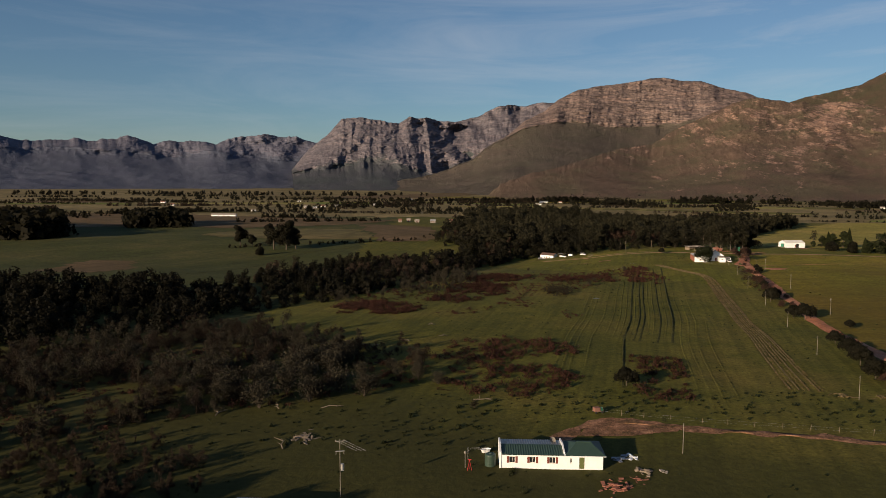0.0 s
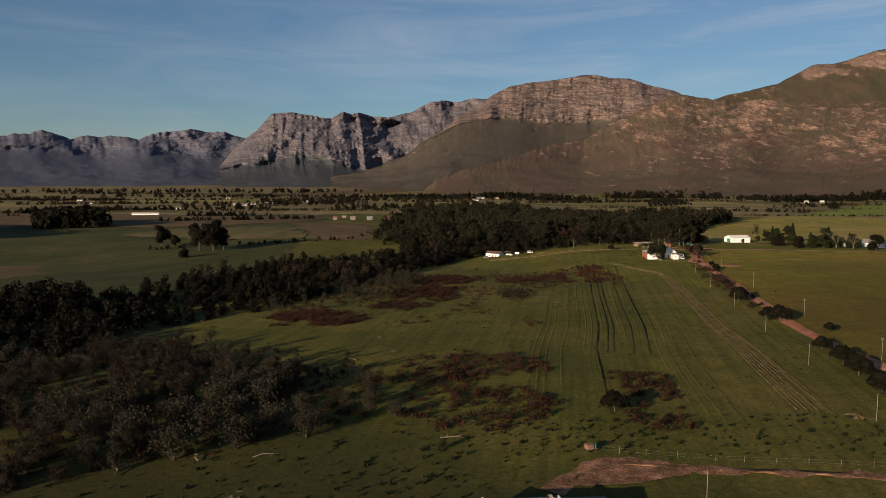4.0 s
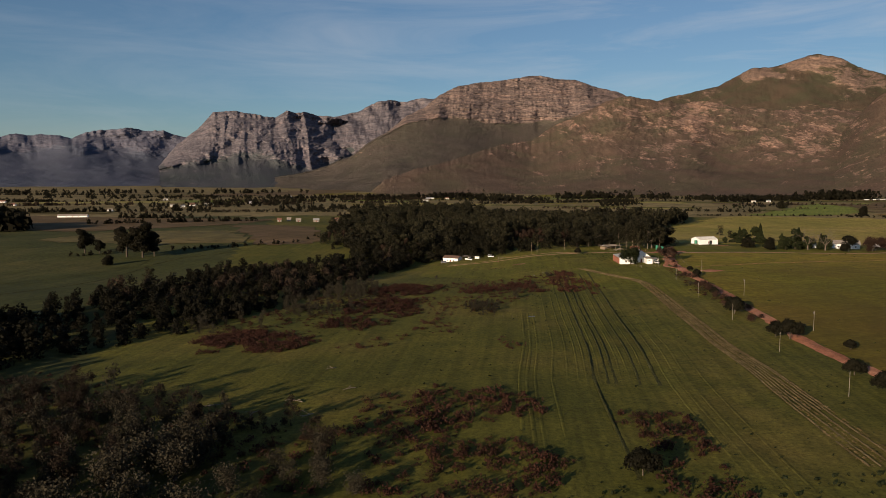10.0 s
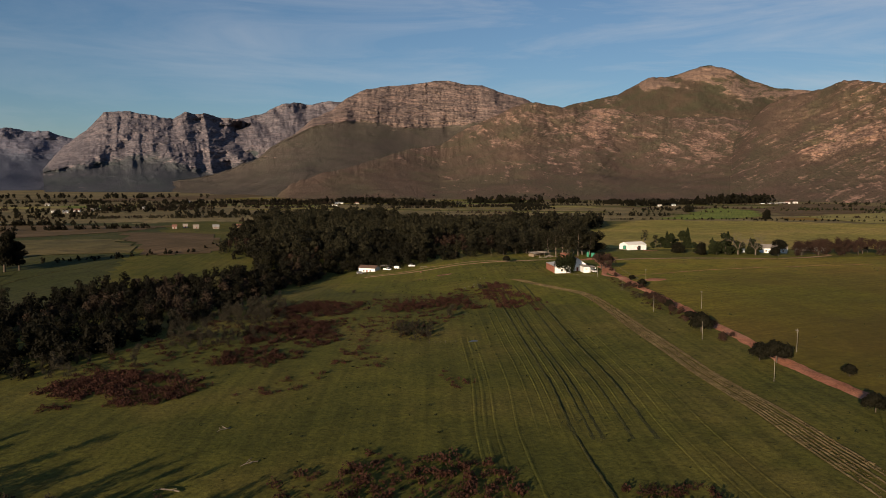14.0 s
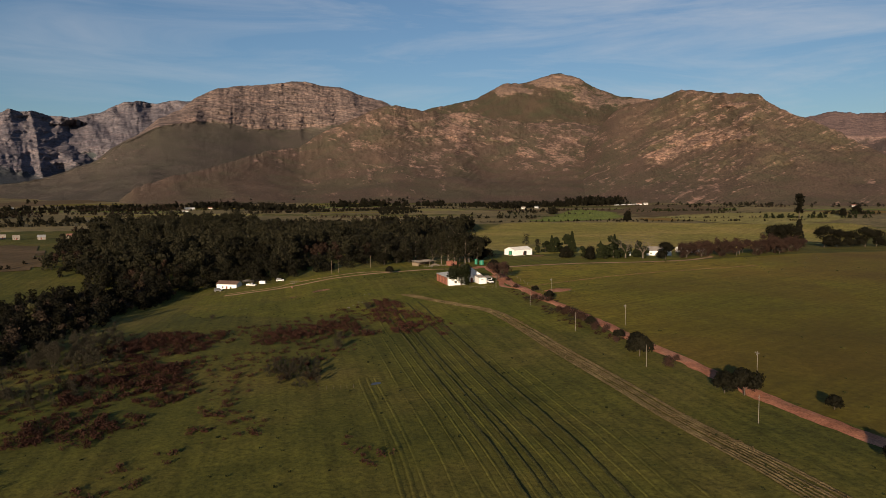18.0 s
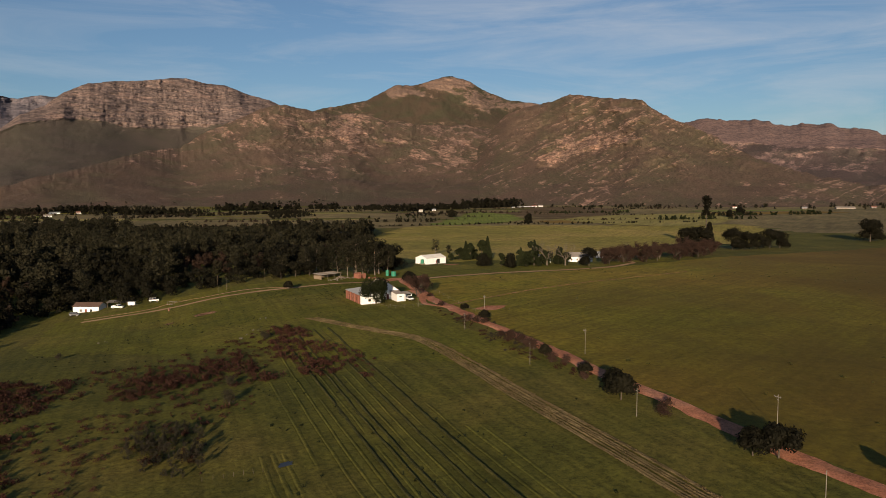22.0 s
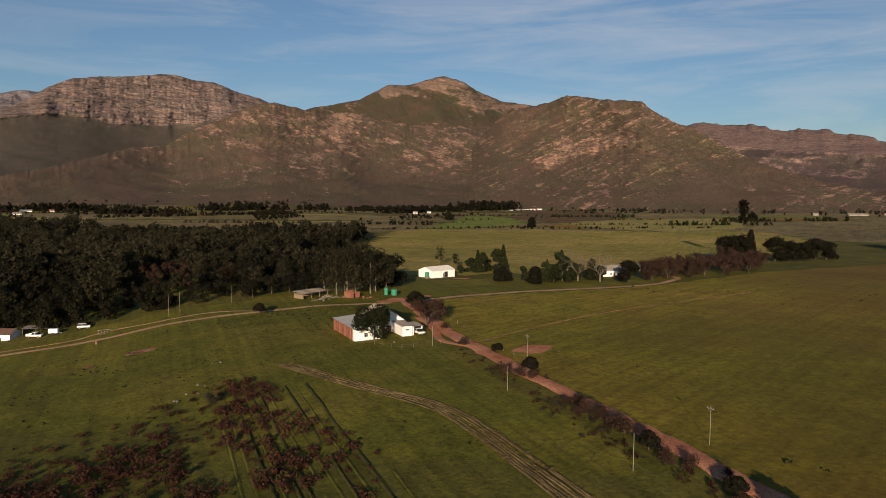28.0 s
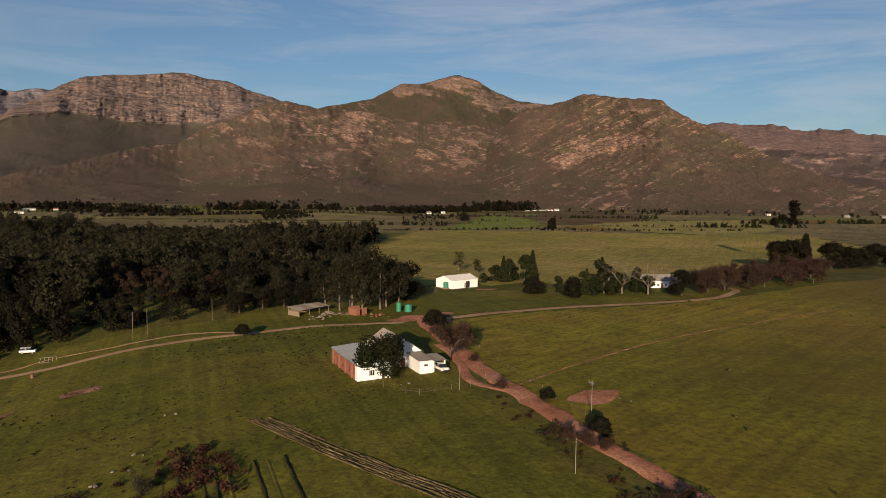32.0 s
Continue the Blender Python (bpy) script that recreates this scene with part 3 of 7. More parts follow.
    along, across = U * c + W * t, W * c - U * t
    band = fbm(along / run, across / ledge + fbm(along / 60, across / 40, 3, seed + 20), 5, seed + 12, 0.62)
    field_of = cover + rise * np.clip(S - 0.25, -0.3, 1) + 0.8 * fbm(U / 300, W / 150, 4, seed + 13) + 0.9 * band + 0.7 * fbm(U / 24, W / 17, 3, seed + 14)
    if base is not None:
        up = np.clip(over + 0.5, 0, 1)
        field_of = field_of * (1 - up) + (0.9 + 0.7 * band) * up
    for ca, ce, wa, we, amount in crops:
        field_of = field_of + amount * np.exp(-((AZ - ca) / wa) ** 2 - ((EL - ce) / we) ** 2)
    for ca, ce, wa, we, amount in bare:
        field_of = field_of - amount * np.exp(-(((AZ - ca) / wa) ** 2 + ((EL - ce) / we) ** 2) ** 2)
    rock = np.clip(field_of * 0.9 + 0.3, 0, 1)
    firm = rock * np.clip((steep - 0.08) / 0.3, 0, 1)
    D = D - firm * 9.0 + rugged * firm * 18.0 * (1 - ridged(U / 36, W / 25, 4, seed + 9, 0.62)) + rugged * firm * 20.0 * band
    if terraces:
        q = (W - 0.3 * (e2 * 62)[:, None]) / 19.0 + 0.8 * fbm(U / 420, W / 200, 3, seed + 8)
        D = D + terraces * firm * (sig((q - np.floor(q) - 0.6) * 10) - (q - np.floor(q)))
    if cracks:
        D = D + cracks * firm * np.clip(1.2 * ridged(U / 75 + 0.3 * fbm(U / 90, W / 60, 3, seed + 17), W / 420, 3, seed + 16, 0.55) - 1.0, 0, 1)
    r = R + D
    x, y, z = r * np.sin(np.radians(AZ)), 150 + r * np.cos(np.radians(AZ)), 45 + r * np.tan(np.radians(EL))
    z = z + 16 * np.clip(S * 4, 0, 1) * (1 - env) * np.clip((1 - S) * 6, 0, 1) * fbm(x / 210, y / 210, 5, seed + 6, 0.5)
    # the far side
    back = []
    for far, fall in ((1.02, 0.10), (1.08, 0.4), (1.18, 1.05)):
        rb = r[:, -1] * far
        back.append(np.stack([rb * np.sin(np.radians(az)), 150 + rb * np.cos(np.radians(az)), z[:, -1] - fall * (z[:, -1] - foot_z)], -1)[:, None])
    v = np.concatenate([np.stack([x, y, z], -1), *back], 1)
    me = mesh_np(name, v.reshape(-1, 3), grid_faces(n, nv + 3), mat)
    at = me.attributes.new("rock", "FLOAT", "POINT")
    at.data.foreach_set("value", np.concatenate([rock, np.repeat(rock[:, -1:], 3, 1)], 1).ravel().astype(np.float32))
    return tagged(put(name, me), label, "mountain", kind="structure")


RANGE_FAR = [(-50, 270, 4550), (-39, 274, 4550), (-36, 305, 4550), (-33, 315, 4550), (-32, 286, 4550), (-30, 291, 4550), (-27.9, 303, 4550), (-27.4, 287, 4550), (-25.5, 305, 4550),
             (-24.7, 331, 4550), (-22.9, 283, 4550), (-21.7, 299, 4550), (-19.6, 299, 4550), (-18.2, 286, 4550), (-17.4, 317, 4550), (-16.2, 340, 4550), (-14.5, 357, 4550), (-13.1, 330, 4550), (-12, 346, 4550), (-10.7, 308, 4550), (-8, 270, 4550)]
mountain("mountain_1", "distant mountain range with a jagged crest, tinted blue for haze", M_FAR_ROCK, RANGE_FAR, 3000, 110, 0.08, 11, -12.0,
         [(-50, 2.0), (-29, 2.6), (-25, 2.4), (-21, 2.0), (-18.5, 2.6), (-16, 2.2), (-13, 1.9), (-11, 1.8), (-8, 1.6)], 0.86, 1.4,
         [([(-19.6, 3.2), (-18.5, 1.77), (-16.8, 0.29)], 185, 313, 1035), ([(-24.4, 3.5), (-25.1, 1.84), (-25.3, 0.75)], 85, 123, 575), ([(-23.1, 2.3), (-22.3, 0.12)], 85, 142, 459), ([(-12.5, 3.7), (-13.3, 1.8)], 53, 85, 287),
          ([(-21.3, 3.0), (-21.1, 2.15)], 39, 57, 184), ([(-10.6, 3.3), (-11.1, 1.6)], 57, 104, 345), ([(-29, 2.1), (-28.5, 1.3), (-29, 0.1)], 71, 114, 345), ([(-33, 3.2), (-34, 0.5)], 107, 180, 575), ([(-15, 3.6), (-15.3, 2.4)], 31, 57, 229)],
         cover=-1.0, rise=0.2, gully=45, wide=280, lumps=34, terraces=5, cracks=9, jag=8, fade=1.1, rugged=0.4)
MASSIF = [(-12.5, 120, 4200), (-11.1, 250, 4200), (-9.5, 335, 4200), (-8.4, 427, 4200), (-6.7, 440, 4200), (-5.8, 431, 4200), (-4.4, 412, 4200), (-3.7, 407, 4200), (-2.8, 444, 4200), (-2.2, 433, 4200), (-1.4, 440, 4200), (0.7, 417, 4200), (2.6, 379, 4200), (4.5, 304, 4200), (5.6, 240, 4200), (7, 160, 4200)]
mountain("mountain_2", "rocky massif with steep cliffs and shaded ravines, tinted for haze", M_HAZE_ROCK, MASSIF, 2700, 170, 0.06, 23, -12.0,
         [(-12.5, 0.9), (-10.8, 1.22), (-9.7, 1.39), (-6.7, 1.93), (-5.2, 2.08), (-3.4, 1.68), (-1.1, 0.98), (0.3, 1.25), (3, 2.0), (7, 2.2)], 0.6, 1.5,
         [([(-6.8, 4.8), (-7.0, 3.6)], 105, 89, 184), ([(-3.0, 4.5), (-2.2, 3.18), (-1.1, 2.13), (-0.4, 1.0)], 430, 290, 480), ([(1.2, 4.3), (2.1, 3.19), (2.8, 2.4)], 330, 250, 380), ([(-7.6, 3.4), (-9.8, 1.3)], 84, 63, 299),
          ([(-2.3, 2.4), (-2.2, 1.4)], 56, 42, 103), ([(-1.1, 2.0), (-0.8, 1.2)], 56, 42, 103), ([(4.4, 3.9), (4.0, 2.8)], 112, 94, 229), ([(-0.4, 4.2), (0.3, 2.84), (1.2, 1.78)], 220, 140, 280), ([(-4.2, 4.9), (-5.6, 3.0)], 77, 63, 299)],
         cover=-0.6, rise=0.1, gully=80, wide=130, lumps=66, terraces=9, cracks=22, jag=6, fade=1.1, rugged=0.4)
BACK_RIDGE = [(-2, 390, 4600), (0.7, 451, 4600), (3.1, 495, 4600), (4.5, 550, 4600), (5.4, 560, 4600), (6.8, 552, 4600), (7.7, 573, 4600), (9.1, 568, 4600), (10.5, 530, 4600), (12, 480, 4600)]
mountain("mountain_3", "pale ridge behind the cliffs, tinted for haze", M_HAZE_ROCK, BACK_RIDGE, 3400, 90, 0.07, 31, -12.0,
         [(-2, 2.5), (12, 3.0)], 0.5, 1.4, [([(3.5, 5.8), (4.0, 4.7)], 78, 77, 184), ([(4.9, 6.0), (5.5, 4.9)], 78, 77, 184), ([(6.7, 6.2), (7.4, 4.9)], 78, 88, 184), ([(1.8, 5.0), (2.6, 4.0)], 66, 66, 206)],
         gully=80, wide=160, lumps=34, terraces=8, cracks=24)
CLIFF_TOP = [(-7, 20, 3500), (-4, 60, 3500), (-1.1, 92, 3550), (0.7, 128, 3600), (2.5, 178, 3650), (3.6, 240, 3720), (5.4, 313, 3800), (6.8, 396, 3900), (8.4, 455, 3960), (9.1, 505, 4000), (10, 551, 4060), (10.9, 584, 4110), (12.2, 612, 4170), (13.6, 634, 4230), (15.3, 651, 4300), (16.6, 676, 4360), (17.7, 687, 4400), (18.7, 670, 4430), (20.4, 662, 4470), (22, 625, 4500), (23.6, 587, 4500), (25.5, 520, 4500), (28, 430, 4500)]
mountain("mountain_4", "broad flat-topped sandstone mountain above a smooth dark slope", M_CLIFF, CLIFF_TOP, [(-7, 2300), (5, 1950), (12, 1880), (30, 2150)], 200, 0.07, 47, -8.0,
         [(-7, 0.6), (0, 1.7), (3, 2.9), (5.6, 3.95), (6.6, 4.55), (7.8, 4.8), (9.3, 5.04), (11.7, 5.07), (13.6, 4.62), (16.6, 4.57), (18.9, 4.75), (21.9, 5.28), (28, 5.0)], 0.80, 1.5,
         [([(9.2, 6.9), (9.5, 5.0)], 36, 60, 138), ([(11.7, 5.6), (11.8, 4.8)], 20, 31, 69), ([(15.3, 6.3), (15.5, 4.8)], 24, 36, 92), ([(17.1, 5.3), (17.2, 4.0)], 24, 31, 80), ([(18.8, 7.6), (19.2, 5.4)], 28, 48, 184), ([(21.2, 7.2), (21.8, 5.4)], 28, 48, 184),
          ([(6.0, 1.5), (6.1, 0.1)], 28, 54, 103), ([(7.7, 1.3), (7.2, 0.4)], 28, 54, 103), ([(14.4, 4.4), (13.8, 2.6), (12.5, 1.2)], 24, 96, 345), ([(3.2, 1.9), (2.2, 0.6)], 24, 60, 184)],
         [(11, 2.2, 1.4, 0.18, 0.5), (14, 1.8, 1.6, 0.2, 0.45)], cover=-0.95, rise=0.15, gully=22, wide=420, lumps=16, ledge=9, terraces=15, cracks=20, jag=4, fade=0.35, rugged=0.8)
HILLS = [(2.5, -40, 2200), (4, 15, 2250), (5, 45, 2300), (7, 74, 2400), (9, 100, 2500), (12, 144, 2750), (15, 203, 3100), (17.1, 225, 3270), (18.5, 286, 3400), (20.8, 356, 3400), (23, 415, 3400), (24.4, 432, 3400), (25.3, 428, 3400), (27.3, 405, 3400), (28.6, 396, 3400), (29.7, 400, 3400), (31, 392, 3400), (33, 366, 3420), (35, 352, 3440), (37.2, 352, 3440), (39.5, 342, 3420), (41.5, 320, 3400), (44, 280, 3300), (47, 240, 3100)]
mountain("mountain_5", "red-brown rocky foothills with scattered boulders", M_RED_HILL, HILLS, [(2.5, 1900), (5, 1840), (12, 1640), (30, 1620), (40, 1740), (47, 1760)], 190, 0.065, 53, -8.0, None, 0.6, 1.7,
         [([(27.7, 6.3), (28.4, 4.04), (29.4, 2.31), (29.5, 0.7)], 125, 115, 220), ([(22.4, 1.9), (22.4, 0.5)], 30, 39, 69), ([(37.2, 5.2), (39.5, 4.03), (41.3, 3.05), (43.2, 1.67)], 66, 156, 299), ([(24.6, 5.6), (24.9, 3.4)], 42, 65, 184), ([(31.6, 5.2), (33, 3.0), (34, 1.2)], 36, 78, 229)],
         [(29.6, 4.55, 0.9, 0.55, 1.5), (25.4, 5.35, 1.5, 0.5, 0.7), (33.3, 3.86, 0.9, 0.25, 1.2), (35.0, 2.75, 0.7, 0.3, 1.2), (20.0, 4.5, 1.0, 0.6, 0.8), (22.0, 5.2, 1.4, 0.5, 0.6), (21.9, 3.4, 1.2, 0.35, 0.5), (30.2, 5.7, 1.0, 0.3, 0.8)], [(9, 1.5, 6.5, 2.0, 0.9)],
         cover=-0.52, rise=0.75, dip=-8, ledge=13, gully=60, wide=230, lumps=58)
PEAK = [(24, 430, 4450), (26.3, 505, 4450), (27.6, 536, 4450), (31.2, 590, 4450), (33.4, 686, 4450), (35.2, 686, 4450), (37, 728, 4450), (37.9, 737, 4450), (39.2, 705, 4450), (40.6, 642, 4450), (42.3, 589, 4450), (44.5, 566, 4450), (46.7, 535, 4450), (49, 480, 4450), (52, 420, 4450)]
mountain("mountain_6", "high rounded peak with a pale rocky summit", M_PEAK, PEAK, 2700, 150, 0.07, 61, -8.0, None, 0.6, 1.4,
         [([(36.3, 7.6), (37.5, 6.0)], 42, 96, 229), ([(39.6, 7.2), (40.8, 5.6)], 77, 120, 299)],
         [(37.6, 8.4, 1.8, 0.45, 1.7), (34.0, 7.7, 1.5, 0.3, 1.2), (39.8, 6.9, 0.8, 0.5, 1.0), (28, 6.6, 2.0, 0.3, 0.9), (44, 6.5, 3.0, 0.4, 0.8)], [(35.4, 6.3, 3.6, 0.85, 1.6)], cover=-0.35, rise=0.3, dip=-10, ledge=14, gully=30, wide=300, lumps=26)
SHOULDER = [(36, -20, 3100), (38.5, 120, 3080), (40.5, 270, 3040), (42, 350, 3000), (43.6, 377, 2980), (45.3, 384, 2900), (47, 401, 2810), (49.1, 374, 2680), (50.8, 352, 2560), (52.3, 333, 2450), (52.9, 308, 2440), (54.5, 262, 2420), (55.5, 248, 2400), (57.3, 205, 2350), (58.8, 162, 2300), (60.7, 125, 2250), (62.4, 99, 2200), (65.2, 67, 2200), (67.9, 48, 2200), (72, 36, 2200), (85, 20, 2200)]
mountain("mountain_7", "red-brown boulder-strewn shoulder with tilted rock bands", M_RED_HILL, SHOULDER, [(42, 1760), (50, 1720), (60, 1560), (85, 1500)], 180, 0.075, 71, -8.0, None, 0.6, 1.7,
         [([(44.0, 5.6), (44.6, 3.2), (44.2, 1.0)], 56, 84, 184)],
         [(45.2, 2.35, 0.9, 0.3, 1.2), (46.3, 2.8, 0.7, 0.25, 1.0), (48.0, 3.4, 1.8, 0.5, 0.5), (50.7, 6.0, 1.0, 0.2, 1.3), (50.2, 3.7, 2.0, 0.4, 0.6), (59.6, 0.45, 0.35, 0.25, 1.3), (61.9, 0.3, 1.2, 0.2, 0.8), (57.6, 2.7, 1.4, 0.25, 0.5)], [(62, 1.5, 5, 1.3, 0.7)],
         cover=-0.38, rise=0.45, dip=24, ledge=8, run=110, gully=50, wide=260, lumps=44)
RANGE_RIGHT = [(53, 380, 4500), (55.2, 420, 4500), (56.8, 449, 4500), (58.8, 433, 4500), (60.7, 432, 4500), (62.6, 398, 4500), (63.6, 407, 4500), (65.4, 388, 4500), (66.4, 360, 4500), (67.8, 355, 4500), (68.7, 328, 4500), (71.3, 298, 4500), (75.7, 269, 4500), (90, 250, 4500)]
mountain("mountain_8", "distant lilac-brown mountain range with a broken rocky crest", M_LILAC_ROCK, RANGE_RIGHT, 2900, 100, 0.08, 83, -8.0,
         [(53, 3.4), (60, 3.3), (66, 2.8), (75, 2.2), (90, 1.8)], 0.6, 1.5, [([(57.2, 4.8), (58.5, 3.2)], 96, 132, 345), ([(61.0, 4.8), (61.8, 3.2)], 96, 120, 345), ([(64.6, 4.4), (65.3, 3.2)], 96, 132, 345)],
         cover=-0.5, rise=0.4, gully=50, wide=300, lumps=40, terraces=6, cracks=4, jag=9)

# ---- far fields ----
RNG = np.random.default_rng(7)


def field(name, label, mat, outline, lift, cell=14.0, wob=10.0):
    tagged(drape(name, mat, outline, lift, cell, wob, len(name)), label, "field", kind="structure")


field("field_1", "bright green crop field on the plain", M_LUSH, [(560, 960), (640, 1010), (900, 1250), (872, 1120), (760, 955), (670, 925)], 0.5)
field("field_2", "dark brown ploughed field", M_SOIL, [(845, 1110), (1130, 1320), (1250, 1335), (1190, 1110), (925, 965), (830, 1000)], 0.45)
field("field_3", "pale straw-coloured stubble field", M_STRAW, [(790, 955), (950, 980), (1150, 900), (1010, 760), (790, 700), (770, 800)], 0.4)
field("field_4", "yellow-green stubble field", M_PLAIN, [(-250, 720), (-215, 800), (-168, 816), (-95, 806), (-66, 690), (-73, 662), (-140, 655), (-215, 680)], 0.35, 6.0)
FIELD_BROWN = [(-110, 900), (-70, 897), (-10, 845), (-6, 670), (-20, 640), (-60, 640)]
field("field_11", "dull brown ploughed field beside the river wood", M_SOIL, FIELD_BROWN, 0.3, 6.0)
field("field_12", "bare brown patch in the green field", M_SOIL, [(-266, 514), (-231, 527), (-205, 460), (-218, 424), (-262, 440)], 0.16, 5.0)
tagged(ribbon("ditch", M_FURROW, [(-215, 290), (-199, 313), (-182, 355), (-160, 409), (-132, 476), (-111, 568), (-70, 610)], 2.2, 0.14), "dark drainage ditch across the green field", "ditch", kind="structure")
field("field_5", "brown fallow field", M_SOIL, [(-1000, 800), (-560, 800), (-330, 860), (-240, 820), (-120, 900), (-60, 1000), (-250, 1080), (-430, 1150), (-1000, 1180)], 0.35, 8.0)
field("field_6", "dull green field crossed by furrows", M_DULL_GRASS, [(-700, 420), (-330, 400), (-180, 470), (-120, 560), (-150, 640), (-320, 680), (-700, 800)], 0.12, 8.0)
field("field_7", "olive meadow behind the farm", M_MEADOW, [(215, 540), (300, 500), (500, 500), (760, 560), (900, 700), (780, 760), (660, 900), (540, 960), (450, 860), (330, 720)], 0.12)
field("field_8", "brown heath at the mountain foot", M_HEATH, [(150, 1320), (330, 1180), (500, 1000), (580, 990), (860, 1260), (1130, 1400), (1300, 1420), (1700, 1150), (2300, 700), (2300, 1400), (1500, 2100), (300, 2300), (-400, 2600), (-1400, 2500), (-1500, 1300), (-700, 1200), (-300, 1250), (0, 1300)], 0.25, 30, 25)
field("field_9", "bare brown slope below the far range", M_SOIL, [(-330, 1900), (-60, 2060), (180, 2500), (40, 2700), (-250, 2300), (-420, 2000)], 0.9, 30, 20)
field("field_10", "bright strip of grass", M_LUSH, [(-300, 1560), (-150, 1560), (-120, 1680), (-310, 1660)], 0.8, 25)

for _k in range(26):
    _fx, _fy = RNG.uniform(-900, 900), RNG.uniform(1000, 2300)
    if _fx > 250 and _fy < 1500 or abs(_fx) < 250 and _fy < 1350:
        continue
    _fw, _fh = RNG.uniform(90, 260), RNG.uniform(35, 90)
    field("far_field", "far field on the plain", (M_SOIL, M_PASTURE, M_LUSH, M_STRAW, M_GRASS, M_PLAIN)[_k % 6], [(_fx - _fw, _fy - _fh), (_fx + _fw, _fy - _fh * 0.6), (_fx + _fw * 0.9, _fy + _fh), (_fx - _fw * 0.8, _fy + _fh * 0.7)], 0.55 + 0.02 * _k, 20, 8)

for _k in range(22):
    _a, _d = radians(RNG.uniform(2, 62)), RNG.uniform(1000, 1750)
    _fx, _fy = _d * math.sin(_a), 150 + _d * math.cos(_a)
    _u, _w = np.array((0.84, -0.54)) * RNG.uniform(70, 210), np.array((0.54, 0.84)) * RNG.uniform(12, 42)
    _c0 = np.array((_fx, _fy))
    field("strip_field", "narrow strip of crop at the mountain foot", (M_STRAW, M_GRASS, M_PASTURE, M_LUSH, M_SOIL)[_k % 5], [tuple(_c0 - _u - _w), tuple(_c0 + _u - _w * 0.8), tuple(_c0 + _u * 0.9 + _w), tuple(_c0 - _u * 0.95 + _w * 0.9)], 0.30 + 0.004 * _k, 14, 5)

# ---- plants ----


def cards(rng, centres, size, stretch_z=1.0, lean=1.0, narrow=1.0, outward=None):
    """Leaf sprays: a small bent quad at every centre, each turned its own way or to face outward."""
    n = len(centres)
    if outward is None:
        d = rng.normal(size=(n, 3)) * (1, 1, lean)
    else:
        d = np.cross(outward + 0.38 * rng.normal(size=(n, 3)), rng.normal(size=(n, 3)))
    d /= np.linalg.norm(d, axis=1)[:, None] + 1e-9
    e = np.cross(d, rng.normal(size=(n, 3)) if outward is None else outward + 0.38 * rng.normal(size=(n, 3)))
    e /= np.linalg.norm(e, axis=1)[:, None] + 1e-9
    s = size * rng.uniform(0.6, 1.3, (n, 1))
    a, b = d * s * 0.5 * stretch_z, e * s * 0.42 * narrow
    v = np.stack([centres - a - b, centres + a * 0.9 - b * 0.7, centres + a * 1.1 + b, centres - a * 0.8 + b * 0.9], 1)
    return v.reshape(-1, 3), np.arange(4 * n).reshape(-1, 4)


def lobe(rng, centre, radii, n):
    """Leaf spots on the skin of an uneven rounded mass, and the way out of it."""
    d = rng.normal(size=(n, 3))
    d[:, 2] = np.where(d[:, 2] < 0, d[:, 2] * 0.6, d[:, 2])
    d /= np.linalg.norm(d, axis=1)[:, None]
    k = rng.integers(0, 999)
    lump = 0.78 + 0.5 * vnoise(d[:, 0] * 1.7 + 3 * d[:, 2] + k, d[:, 1] * 1.7 + k, 3)
    return np.array(centre) + d * np.array(radii) * lump[:, None] * rng.uniform(0.72, 1.14, (n, 1)), d


def blob(rng, centre, radii, n):
    d = rng.normal(size=(n, 3))
    d /= np.linalg.norm(d, axis=1)[:, None]
    return np.array(centre) + d * np.array(radii) * 1.3 * rng.beta(2.2, 1.9, (n, 1))


def tube(pts, radii, sides=5):
    """A tapered limb along points."""
    pts, vs = np.asarray(pts, float), []
    for k, (p, r) in enumerate(zip(pts, radii)):
        d = pts[min(k + 1, len(pts) - 1)] - pts[max(k - 1, 0)]
        d = d / (np.linalg.norm(d) + 1e-9)
        u = np.cross(d, (0.3, 0.9, 0.1))
        u /= np.linalg.norm(u) + 1e-9
        w = np.cross(d, u)
        ang = np.arange(sides) * 2 * np.pi / sides
        vs.append(p + r * (np.cos(ang)[:, None] * u + np.sin(ang)[:, None] * w))
    i, j = np.meshgrid(np.arange(len(pts) - 1), np.arange(sides), indexing="ij")
    a, b = i * sides + j, i * sides + (j + 1) % sides
    return np.vstack(vs), np.stack([a, b, b + sides, a + sides], -1).reshape(-1, 4)


def joined(pieces):
    vs, fs, at = [], [], 0
    for v, f in pieces:
        vs.append(v)
        fs.append(f + at)
        at += len(v)
    return np.vstack(vs), np.vstack(fs)


def limbs(rng, start, way, length, radius, depth, out, tips):
    """A limb that forks on and on."""
    p1 = start + way * length * 0.5 + rng.normal(size=3) * length * 0.06
    p2 = start + way * length + rng.normal(size=3) * length * 0.08
    out.append(tube([start, p1, p2], [radius, radius * 0.75, radius * 0.5], 5 if radius > 0.06 else 3))
    if depth == 0:
        tips.append(p2)
        return
    for _ in range(rng.integers(2, 4)):
        w = way + rng.normal(size=3) * 0.55 + np.array((0, 0, 0.12))
        w /= np.linalg.norm(w)
        limbs(rng, p2 if rng.random() < 0.7 else p1, w, length * rng.uniform(0.6, 0.85), radius * 0.5, depth - 1, out, tips)


